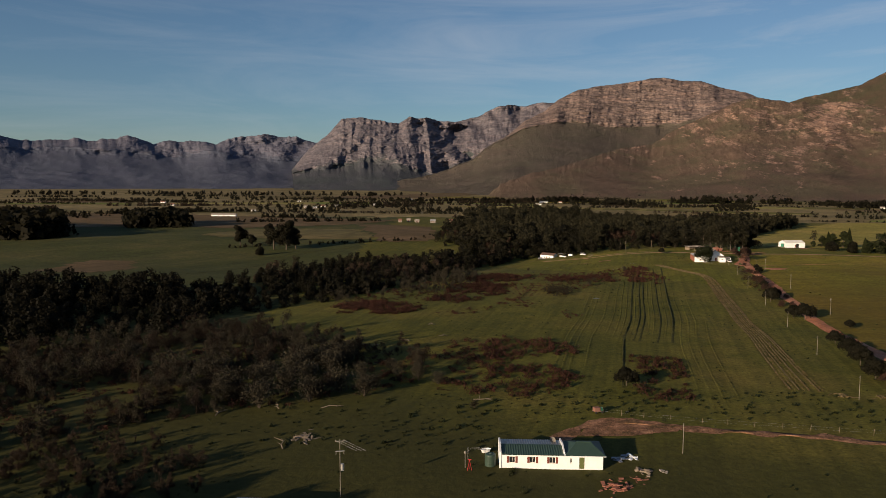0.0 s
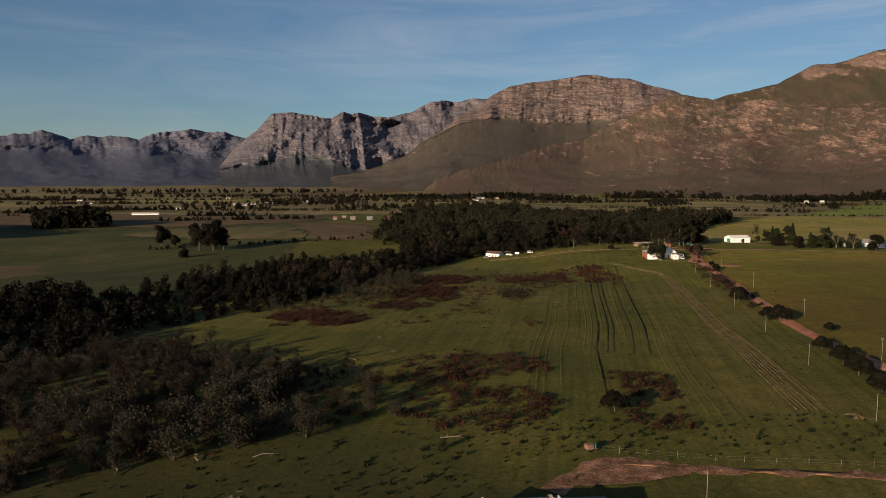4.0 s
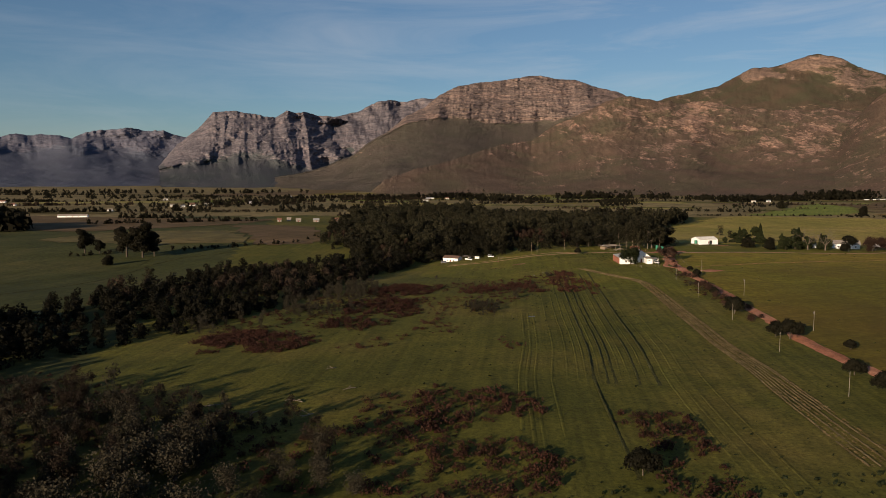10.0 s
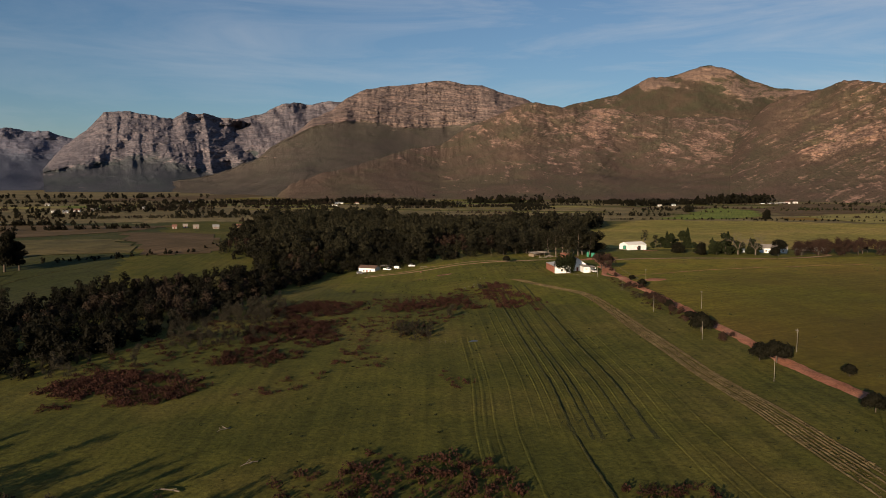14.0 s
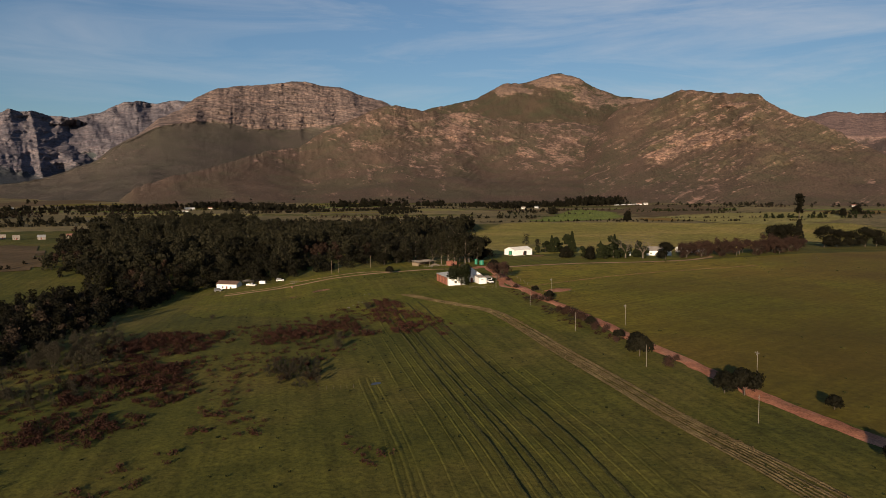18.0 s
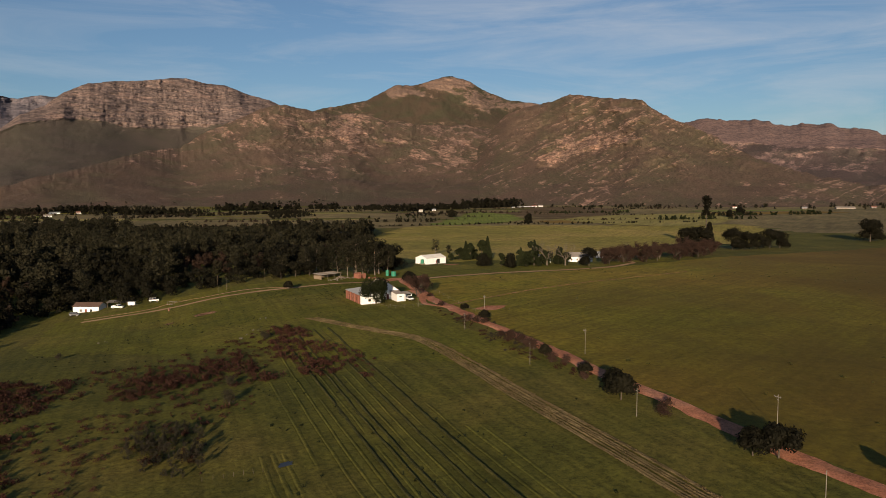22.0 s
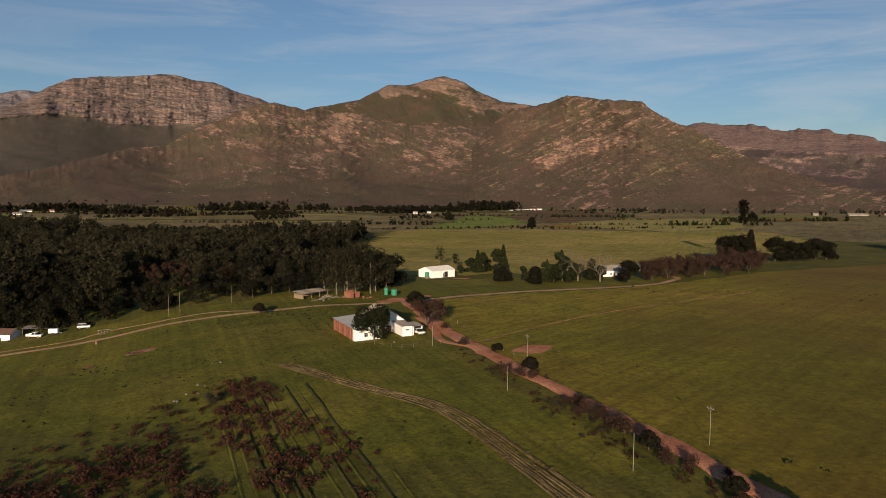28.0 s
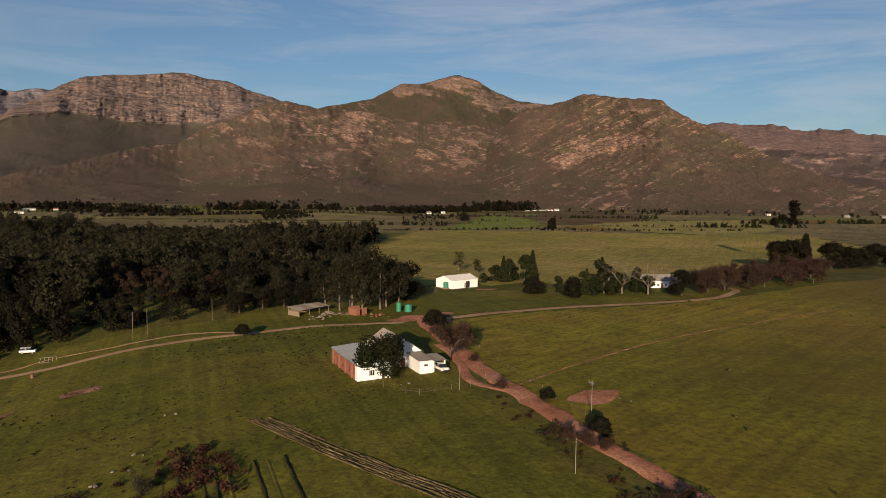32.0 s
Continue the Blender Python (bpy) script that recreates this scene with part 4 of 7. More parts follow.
def gum_shape(rng, h, leaves=70, size=0.4):
    """A tall gum: a leaning forked stem with billows of leaves at every height."""
    wood, crown, ways = [], [], []
    lean = rng.normal(size=2) * h * 0.03
    stem = [np.array((lean[0] * k + rng.normal() * 0.12, lean[1] * k + rng.normal() * 0.12, h * k)) for k in (-0.02, 0.2, 0.42, 0.64, 0.86)]
    wood.append(tube(stem, [h * 0.022, h * 0.018, h * 0.014, h * 0.009, h * 0.003], 7))
    for k in range(13):
        u = 0.2 + 0.72 * (k + rng.random()) / 13
        root = np.array([np.interp(u, (-0.02, 0.2, 0.42, 0.64, 0.86), [q[i] for q in stem]) for i in range(3)])
        root[2] = min(u, 0.84) * h
        a = k * 2.4 + rng.uniform(0, 1.2)
        reach = h * rng.uniform(0.12, 0.33) * (1.15 - 0.5 * u)
        tip = root + np.array((math.cos(a) * reach, math.sin(a) * reach, h * rng.uniform(0.06, 0.14)))
        wood.append(tube([root, (root + tip) / 2 + rng.normal(size=3) * 0.15, tip], [h * 0.008 * (1.2 - u), h * 0.006 * (1.2 - u), 0.03], 4))
        for c in (tip, (root * 0.35 + tip * 0.65) + rng.normal(size=3) * 0.6):
            r = h * rng.uniform(0.08, 0.135)
            q, d = lobe(rng, c, (r * 1.1, r * 1.1, r * 0.9), leaves)
            crown.append(q)
            ways.append(d)
    return joined(wood), cards(rng, np.vstack(crown), size, 1.3, outward=np.vstack(ways))


def round_shape(rng, h, w, clumps=26, leaves=46, size=0.6, low=0.12):
    wood, crown = [tube([(0, 0, -0.3), (0.1, 0, h * 0.25), (0, 0.1, h * 0.5)], [h * 0.035, h * 0.028, h * 0.015], 6)], []
    ways = []
    for k in range(max(7, clumps // 3)):
        a, u = rng.uniform(0, 6.28), rng.uniform(0, 1)
        z = low + 0.1 + (0.82 - low) * u
        rr = w * 0.5 * math.sqrt(max(0.05, 1 - ((z - 0.42) / 0.6) ** 2)) * rng.uniform(0.2, 0.75)
        r = w * rng.uniform(0.15, 0.25)
        q, d = lobe(rng, (rr * math.cos(a), rr * math.sin(a), z * h), (r, r, r * 0.8), leaves * 3)
        crown.append(q)
        ways.append(d)
    return joined(wood), cards(rng, np.vstack(crown), size, outward=np.vstack(ways))


def bare_shape(rng, h, spread=0.55, twigs=5, size=0.9):
    wood, tips, fine = [], [], []
    top = np.array((0, 0, h * 0.2))
    wood.append(tube([(0, 0, -0.3), top], [h * 0.03, h * 0.024], 6))
    for k in range(5):
        a = k * 1.26 + rng.uniform(0, 0.6)
        w = np.array((math.cos(a) * spread, math.sin(a) * spread, 0.8))
        limbs(rng, top, w / np.linalg.norm(w), h * 0.3, h * 0.014, 3, wood, tips)
    tips = np.array(tips)
    fine = np.repeat(tips, twigs, 0) + rng.normal(size=(len(tips) * twigs, 3)) * h * 0.05
    v, f = cards(rng, fine, size, 1.0, 1.0)
    v = v.reshape(-1, 4, 3)
    c = v.mean(1, keepdims=True)
    ax = v[:, 1:2] - v[:, 0:1]
    v = c + ax * np.array([-0.5, 0.5, 0.5, -0.5])[None, :, None] + (v - c) * 0.16
    return joined(wood), (v.reshape(-1, 3), f)


def spire_shape(rng, h, w, power=0.7, leaves=1500, size=0.6, low=0.06):
    z = low + (1 - low) * rng.uniform(0, 1, leaves) ** 1.25
    rad = w * 0.5 * np.maximum(1 - z, 0.02) ** power * (0.75 + 0.35 * vnoise(z * 14, z * 0, 5)) * rng.uniform(0.6, 1.05, leaves)
    a = rng.uniform(0, 6.28, leaves)
    c = np.stack([rad * np.cos(a), rad * np.sin(a), z * h], -1)
    return tube([(0, 0, -0.3), (0, 0, h * 0.5), (0, 0, h * 0.9)], [h * 0.02, h * 0.012, 0.03], 6), cards(rng, c, size, 1.2)


def shrub_shape(rng, h, w, clumps=7, leaves=34, size=0.32):
    crown, wood = [], []
    for k in range(clumps):
        a, rr = rng.uniform(0, 6.28), w * 0.5 * rng.uniform(0, 0.75)
        r = h * rng.uniform(0.22, 0.36)
        c = np.array((rr * math.cos(a), rr * math.sin(a), h * rng.uniform(0.25, 0.75)))
        crown.append(blob(rng, c, (r * 1.2, r * 1.2, r), leaves))
        wood.append(tube([(0, 0, -0.2), c * 0.5, c], [0.06, 0.045, 0.02], 4))
    return joined(wood), cards(rng, np.vstack(crown), size)


def tree(name, label, shape, leaf, bark, group="", category="tree"):
    """A tree at the origin, to be copied: trunk with its limbs, and crown."""
    (wv, wf), (cv, cf) = shape
    t = empty(name)
    put("trunk", mesh_np("trunk", wv, wf, bark, True), t)
    put("crown", mesh_np("crown", cv, cf, leaf), t)
    return tagged(t, label, category, group)


def stand(template, x, y, h_scale=1.0, turn=None, sink=0.1):
    s = h_scale
    m = pose(x, y, gz(x, y) - sink, 0, 0, RNG.uniform(0, 360) if turn is None else turn) @ Matrix.Diagonal((s, s, s, 1))
    return copy_thing(template, m)


def planted(template, spots):
    """The template itself takes the first spot, copies the others. Spots: x, y, scale."""
    for x, y, s in spots[1:]:
        stand(template, x, y, s)
    x, y, s = spots[0]
    template.matrix_basis = pose(x, y, gz(x, y) - 0.1) @ Matrix.Diagonal((s, s, s, 1))


def scatter(outline, cell, rng, jitter=0.9, keep=1.0, clump=None, seed=0):
    """Spots spread over an outline; clump: keep only those in the denser patches."""
    pts = np.array(outline, float)
    lo, hi = pts.min(0), pts.max(0)
    gx, gy = np.meshgrid(np.arange(lo[0], hi[0], cell), np.arange(lo[1], hi[1], cell), indexing="ij")
    x = (gx + rng.uniform(-0.5, 0.5, gx.shape) * cell * jitter).ravel()
    y = (gy + rng.uniform(-0.5, 0.5, gy.shape) * cell * jitter).ravel()
    ok = inside_of(pts, x, y) & (rng.uniform(0, 1, x.shape) < keep)
    if clump:
        ok &= vnoise(x / clump, y / clump, seed) + 0.35 * vnoise(x / clump * 3, y / clump * 3, seed + 1) > 0.56
    return x[ok], y[ok]


def massed(name, label, category, shapes, x, y, scales, mat, rng, sink=0.15):
    """Many plants that nobody could count, in one mesh."""
    vs, fs, at = [], [], 0
    z = ground_height(x, y)
    turn = rng.uniform(0, 6.28, len(x))
    pick = rng.integers(0, len(shapes), len(x))
    for k in range(len(x)):
        v, f = shapes[pick[k]]
        c, s = math.cos(turn[k]), math.sin(turn[k])
        q = np.empty_like(v)
        sc = scales[k]
        q[:, 0] = (v[:, 0] * c - v[:, 1] * s) * sc + x[k]
        q[:, 1] = (v[:, 0] * s + v[:, 1] * c) * sc + y[k]
        q[:, 2] = v[:, 2] * sc + z[k] - sink
        vs.append(q)
        fs.append(f + at)
        at += len(v)
    ob = put(name, mesh_np(name, np.vstack(vs), np.vstack(fs), mat))
    return tagged(ob, label, category, kind="stuff")


def twiggy(rng, h, w, n, size):
    """An airy leafless bush or small tree: thin stems and a haze of fine twigs."""
    c, stems = [], []
    for k in range(8):
        a, u = rng.uniform(0, 6.28), rng.uniform(0.1, 0.9)
        rr = w * 0.42 * math.sqrt(rng.uniform(0, 1)) * (1.1 - 0.4 * u)
        q = np.array((rr * math.cos(a), rr * math.sin(a), u * h))
        r = w * rng.uniform(0.14, 0.26)
        c.append(blob(rng, q, (r, r, r * 1.1), n // 8))
        stems.append(tube([(0, 0, -0.3), q * (0.55, 0.55, 0.5), q], [h * 0.006, h * 0.005, h * 0.003], 3))
    c = np.vstack(c)
    c[:, 2] = np.maximum(c[:, 2], 0.05)
    return joined([cards(rng, c, size, 1.5, 1.3, 0.6), *stems])


def coarse(rng, h, w, n, size, low=0.1, trunk=True, long=1.0, narrow=1.0):
    """A plain whole tree for thick woods: uneven crown and a stem."""
    c, ways = [], []
    for k in range(6):
        a, u = rng.uniform(0, 6.28), (k + rng.uniform(0, 1)) / 6
        zz = low + 0.08 + (0.82 - low) * u
        rr = w * 0.5 * math.sqrt(max(0.05, 1 - ((zz - 0.4) / 0.66) ** 2)) * rng.uniform(0.1, 0.75)
        r = w * rng.uniform(0.17, 0.3) * (1.1 - 0.4 * u)
        q, d = lobe(rng, (rr * math.cos(a), rr * math.sin(a), zz * h), (r, r, min(r, h * 0.2) * 1.05), n // 6)
        c.append(q)
        ways.append(d)
    got = [cards(rng, np.vstack(c), size, long, 1.0, narrow, np.vstack(ways))]
    if trunk:
        got.append(tube([(0, 0, -0.4), (0.1, 0.1, h * 0.4), (0, 0, h * 0.7)], [h * 0.022, h * 0.016, h * 0.006], 4))
    return joined(got)


WOOD = [(30, 540), (57, 522), (84, 509), (113, 503), (150, 508), (175, 519), (199, 538), (226, 582), (300, 686), (370, 790), (436, 868), (455, 905), (400, 940), (315, 965), (247, 1060), (150, 1090), (60, 1040), (10, 850), (-8, 640)]
_far = [coarse(RNG, RNG.uniform(6.0, 13.5), RNG.uniform(6.5, 12), 170, 1.2, 0.0, False) for _k in range(8)]
_near = [coarse(RNG, RNG.uniform(6.0, 13.5), RNG.uniform(6.5, 12), 760, 0.56, 0.0, _k % 3 == 0) for _k in range(10)]
_x, _y = scatter(WOOD, 8.6, RNG, 1.7, 0.96)
_w = (np.hypot(_x - 74, _y - 512) > 15) & (np.hypot((_x - 187) / 24, (_y - 628) / 14) > 1)
_x, _y = _x[_w], _y[_w]
_sel = 0.3 * RNG.uniform(0, 1, len(_x)) + 0.9 * vnoise(_x / 52, _y / 52, 71) - 0.08
_big = vnoise(_x / 45, _y / 45, 77) * RNG.uniform(0.6, 1.25, len(_x))
_a, _b = _sel < 0.5, _sel >= 0.68
_c = ~_a & ~_b
_edge = _y < 590
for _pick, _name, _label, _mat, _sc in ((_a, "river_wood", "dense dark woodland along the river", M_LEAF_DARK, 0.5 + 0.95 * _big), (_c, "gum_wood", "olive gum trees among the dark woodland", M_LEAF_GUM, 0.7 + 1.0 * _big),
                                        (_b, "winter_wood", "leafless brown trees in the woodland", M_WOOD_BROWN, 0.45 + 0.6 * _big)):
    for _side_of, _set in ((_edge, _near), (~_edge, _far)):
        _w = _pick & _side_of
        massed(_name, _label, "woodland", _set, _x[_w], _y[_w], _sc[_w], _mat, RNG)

_tall = [joined(gum_shape(RNG, h, 26, 0.75)) for h in (17, 20, 15)]
_x, _y = scatter([(60, 545), (110, 530), (160, 540), (215, 610), (270, 690), (240, 800), (150, 860), (60, 800), (20, 680)], 19.0, RNG, 1.5, 0.8)
massed("tall_gums", "tall grey-green gum trees standing above the woodland", "woodland", _tall, _x, _y, RNG.uniform(0.7, 1.1, len(_x)), M_LEAF_GUM, RNG)
_x, _y = scatter([(150, 880), (60, 800), (10, 850), (60, 1040), (150, 1090), (240, 1050)], 17.0, RNG, 1.5, 0.8)
massed("tall_gums", "tall grey-green gum trees standing above the woodland", "woodland", _tall, _x, _y, RNG.uniform(0.8, 1.25, len(_x)), M_LEAF_GUM, RNG)

RIVER = [(-330, 180), (-200, 190), (-96, 236), (-95, 259), (-88, 275), (-65, 286), (-46, 306), (-20, 357), (1, 395), (22, 460), (54, 520), (38, 545), (8, 525), (-30, 503), (-68, 488), (-78, 430), (-98, 395), (-112, 350), (-140, 334), (-210, 330), (-340, 320)]
_sh = [coarse(RNG, RNG.uniform(4, 9), RNG.uniform(6, 8.5), 380, 0.54, 0.0, False) for _ in range(6)]
_x, _y = scatter(RIVER, 6.3, RNG, 1.6, 0.97)
_sc = (0.45 + 0.8 * vnoise(_x / 30, _y / 30, 5)) * RNG.uniform(0.75, 1.3, len(_x)) * 1.25
_pick = np.where(_y < 365, 0, RNG.integers(0, 3, len(_x)))
for _n, (_label, _mat) in enumerate((("thicket of trees along the stream, coloured nearly black for shade", M_LEAF_SHADE), ("dull brown leafless trees along the stream", M_WINTER), ("dark trees along the stream", M_LEAF_DARK))):
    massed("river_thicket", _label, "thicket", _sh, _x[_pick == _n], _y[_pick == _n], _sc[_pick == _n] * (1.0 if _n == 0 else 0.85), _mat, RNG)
_willow = tree("willow_tree", "pale yellow-green willow at the stream", round_shape(RNG, 11, 7, 30, 60, 0.5, 0.1), M_WILLOW, M_BARK)
planted(_willow, [(-8, 446, 1.0)])

# scrub: grey twiggy bushes, brown brambles
_grey = [twiggy(RNG, RNG.uniform(2.4, 5.8), RNG.uniform(2.6, 4.4), 840, 0.18) for _ in range(8)]
_bram = [cards(RNG, np.vstack([blob(RNG, (RNG.normal() * 0.5, RNG.normal() * 0.5, 0.35), (0.62, 0.62, 0.45), 22) for _ in range(4)]), 0.2) for _ in range(6)]
_tuft = [cards(RNG, blob(RNG, (0, 0, 0.1), (0.3, 0.3, 0.22), 9), 0.28) for _ in range(4)]
THICKET = [(-60, 300), (-44, 292), (-17, 297), (9, 322), (16, 350), (22, 392), (5, 400), (-10, 386), (-36, 341)]
_x, _y = scatter(THICKET, 4.6, RNG, 1.0, 0.9, 14, 3)
massed("grey_scrub", "grey leafless scrub beside the stream", "scrub", _grey, _x, _y, RNG.uniform(0.5, 1.45, len(_x)), M_LEAF_GREY, RNG)
def brambles(name, label, outline, cell, keep, low=0.35, high=1.0, clump=None, seed=0, rows=False):
    x, y = scatter(outline, cell * (0.75 if rows else 1.0), RNG, 1.7, keep, clump, seed)
    if rows:
        w = np.abs((0.955 * x - 0.296 * y) / 3.1 % 1 - 0.5) < 0.17
        x, y = x[w], y[w]
    massed(name, label, "bramble", _bram, x, y, 1.12 * (low + high * RNG.random(len(x)) ** 2.0), M_BRAMBLE, RNG, 0.05)


brambles("bramble_far", "thin purple-brown brambles among the scrub", [(-52, 290), (-20, 275), (8, 300), (34, 330), (48, 350), (46, 384), (20, 396), (-10, 360), (-40, 310)], 2.3, 0.6, clump=16, seed=9)
for _poly in ([(-46, 284), (-40, 264), (-16, 260), (-6, 272), (-19, 288), (-35, 296)], [(17, 383), (34, 388), (48, 374), (37, 352), (19, 346), (12, 362)], [(4, 340), (22, 344), (33, 337), (29, 311), (14, 289), (-2, 281), (-8, 292), (2, 314)], [(-34, 300), (-18, 283), (-17, 268), (-30, 262), (-44, 280)]):
    brambles("bramble_patch", "dense purple-brown brambles in the open meadow", _poly, 1.45, 0.8, 0.4, 1.2, 6.0, 17)
for _poly in ([(29, 291), (38, 291), (36, 276), (27, 275)], [(51, 330), (61, 326), (54, 301), (46, 303)], [(-2, 262), (20, 282), (28, 300), (36, 322), (44, 318), (30, 284), (8, 258)], [(40, 262), (48, 268), (50, 256), (44, 250)]):
    brambles("bramble_strays", "small scattered brambles in the meadow", _poly, 2.2, 0.5, 0.3, 0.9)
brambles("bramble_belt", "belt of purple-brown brambles across the furrows", [(54, 366), (72, 372), (100, 377), (94, 350), (85, 343), (70, 348), (53, 352)], 1.55, 0.8, 0.38, 1.15, clump=7, seed=4)
brambles("bramble_belt", "belt of purple-brown brambles across the furrows", [(106, 398), (113, 394), (114, 386), (105, 360), (97, 338), (90, 343), (97, 372)], 1.5, 0.9, 0.45, 1.25, rows=True)
brambles("bramble_belt", "belt of purple-brown brambles across the furrows", [(108, 372), (113, 360), (111, 343), (101, 329), (101, 347)], 1.6, 0.85, 0.42, 1.1, rows=True)
brambles("bramble_strays", "small scattered brambles in the meadow", [(48, 382), (75, 384), (100, 396), (108, 402), (112, 388), (98, 366), (66, 342), (50, 350)], 2.1, 0.62, 0.3, 0.75)
brambles("bramble_strays", "small scattered brambles in the meadow", [(30, 345), (60, 345), (78, 335), (70, 326), (52, 318), (34, 318)], 2.3, 0.6, 0.3, 0.7)
_x, _y = scatter([(46, 302), (52, 300), (60, 318), (61, 322), (52, 329), (45, 318)], 2.4, RNG, 1.5, 0.8)
massed("grey_scrub_group", "loose group of grey-brown scrub in the meadow", "scrub", _grey, _x, _y, RNG.uniform(0.3, 0.75, len(_x)), M_LEAF_GREY, RNG)
FORE = [(-150, 190), (-105, 238), (-80, 262), (-47, 226), (-32, 213), (-10, 200), (-1, 178), (-6, 165), (-22, 157), (-36, 150), (-60, 140), (-88, 120), (-110, 95), (-140, 120)]
_x, _y = scatter(FORE, 4.3, RNG, 1.6, 0.9, 19, 31)
_w = RNG.uniform(0, 1, len(_x)) < 0.5
massed("grey_scrub_near", "grey twiggy scrub with long shadows", "scrub", _grey, _x[_w], _y[_w], RNG.uniform(0.6, 1.75, _w.sum()), M_LEAF_GREY, RNG)
massed("brown_scrub_near", "dull brown twiggy scrub with long shadows", "scrub", _grey, _x[~_w], _y[~_w], RNG.uniform(0.6, 1.6, (~_w).sum()), M_WINTER, RNG)
brambles("bramble_undergrowth", "low purple-brown brambles between the scrub", FORE, 3.0, 0.55, 0.4, 1.2)
_x, _y = scatter([(-110, 95), (-88, 132), (-70, 137), (-50, 130), (-38, 114), (-30, 92), (-60, 70)], 2.6, RNG, 1.5, 0.85, 13, 35)
massed("rust_scrub_near", "rust-brown scrub in the meadow corner", "scrub", _grey, _x, _y, RNG.uniform(0.3, 0.85, len(_x)), M_WINTER, RNG)
for _name, _poly, _keep in (("bramble_near", [(-4, 194), (4, 214), (22, 222), (40, 209), (38, 198), (20, 193), (5, 189)], 0.5), ("bramble_clump", [(-3, 162), (8, 214), (22, 204), (18, 176), (10, 160)], 0.5),
                            ("bramble_bank", [(16, 176), (18, 190), (38, 187), (35, 173), (27, 161), (15, 157)], 0.8), ("bramble_rows", [(46, 156), (52, 196), (68, 199), (66, 182), (57, 155)], 0.45)):
    brambles(_name, "purple-brown bramble bushes in the grass", _poly, 1.9, min(0.95, _keep * 1.15), 0.3, 1.5, 9.0 if _keep > 0.6 else None, 41)
_x, _y = scatter([(-60, 90), (-20, 95), (90, 110), (118, 200), (128, 300), (135, 400), (60, 440), (20, 440), (10, 300), (-50, 240)], 3.4, RNG, 1.6, 0.3, 24, 51)
massed("grass_tufts", "dark grass tufts over the meadow", "grass tufts", _tuft, _x, _y, RNG.uniform(0.4, 1.2, len(_x)), M_LEAF_GREEN, RNG, 0.05)
_x, _y = scatter([(-80, 85), (-20, 88), (16, 98), (14, 128), (60, 142), (100, 132), (104, 160), (40, 165), (-4, 160), (-60, 140)], 2.1, RNG, 1.7, 0.5, 15, 59)
massed("grass_tufts", "dark grass tufts over the meadow", "grass tufts", _tuft, _x, _y, RNG.uniform(0.6, 1.9, len(_x)), M_LEAF_GREEN, RNG, 0.05)
_x, _y = scatter([(92, 395), (135, 385), (150, 405), (172, 440), (180, 470), (130, 472), (95, 470), (60, 440)], 1.5, RNG, 1.7, 0.5, 8, 53)
massed("farm_weeds", "short dark weeds in the grass round the farm", "weeds", _tuft, _x, _y, RNG.uniform(0.3, 1.0, len(_x)), M_LEAF_GREEN, RNG, 0.05)
_x, _y = scatter([(128, 120), (150, 280), (200, 440), (420, 440), (420, 100)], 9, RNG, 1.6, 0.3, 30, 55)
massed("pasture_tufts", "dark tussocks on the pasture", "grass tufts", _tuft, _x, _y, RNG.uniform(0.8, 2.2, len(_x)), M_FURROW, RNG, 0.05)
_x, _y = scatter([(140, 325), (152, 322), (162, 350), (167, 368), (158, 372), (147, 345)], 1.9, RNG, 1.0, 0.7, 6, 57)
massed("verge_scrub", "low dark scrub on the road verge", "scrub", _bram, _x, _y, RNG.uniform(0.5, 1.1, len(_x)), M_LEAF_GREY, RNG, 0.05)

brambles("verge_brambles", "low purple-brown brambles along the road verge", [(136, 290), (140, 290), (146, 314), (153, 340), (159, 362), (167, 390), (162, 392), (153, 364), (146, 340), (140, 314)], 1.7, 0.4, 0.25, 0.7)
# single trees
_gums = [tree("gum_tree", "tall olive gum tree with pale forked trunk", gum_shape(RNG, h), M_LEAF_GUM, M_PALE_BARK, "gum trees") for h in (16, 18, 14)]
planted(_gums[0], [(189, 486, 1.15), (203, 488, 1.1), (198, 484, 1.1), (194, 497, 1.15), (187, 523, 0.85), (-92, 436, 0.65)])
planted(_gums[1], [(195, 490, 1.1), (201, 495, 1.05), (186, 489, 0.85), (176, 514, 0.72), (304, 577, 0.55), (162, 510, 0.6)])
planted(_gums[2], [(184, 495, 1.05), (208, 488, 0.95), (191, 483, 0.9), (205, 493, 1.1), (302, 559, 0.5), (-60, 440, 0.7)])
_grove = [tree("field_tree", "large dark spreading tree standing in the open field", round_shape(RNG, 20, w, 54, 90, 0.8, 0.16), M_LEAF_DARK, M_BARK, "field gum trees") for w in (13, 14)]
planted(_grove[0], [(-177, 614, 0.95), (-142, 590, 1.15), (-166, 611, 0.55)])
planted(_grove[1], [(-131, 588, 1.2), (-124, 592, 0.9)])
_oak = tree("oak_tree", "dense dark green round-crowned tree", round_shape(RNG, 8.9, 11.5, 60, 190, 0.34, 0.04), M_LEAF_GREEN, M_BARK)
planted(_oak, [(153.5, 411.0, 0.98)])
_broad = [tree("broadleaf_tree", "dark broadleaf tree with a spreading crown", round_shape(RNG, h, w, 42, 130, 0.42, lo), M_LEAF_DARK, M_BARK, "dark broadleaf trees") for h, w, lo in ((10, 11, 0.04), (8, 10, 0.04), (6.2, 8.0, 0.24))]
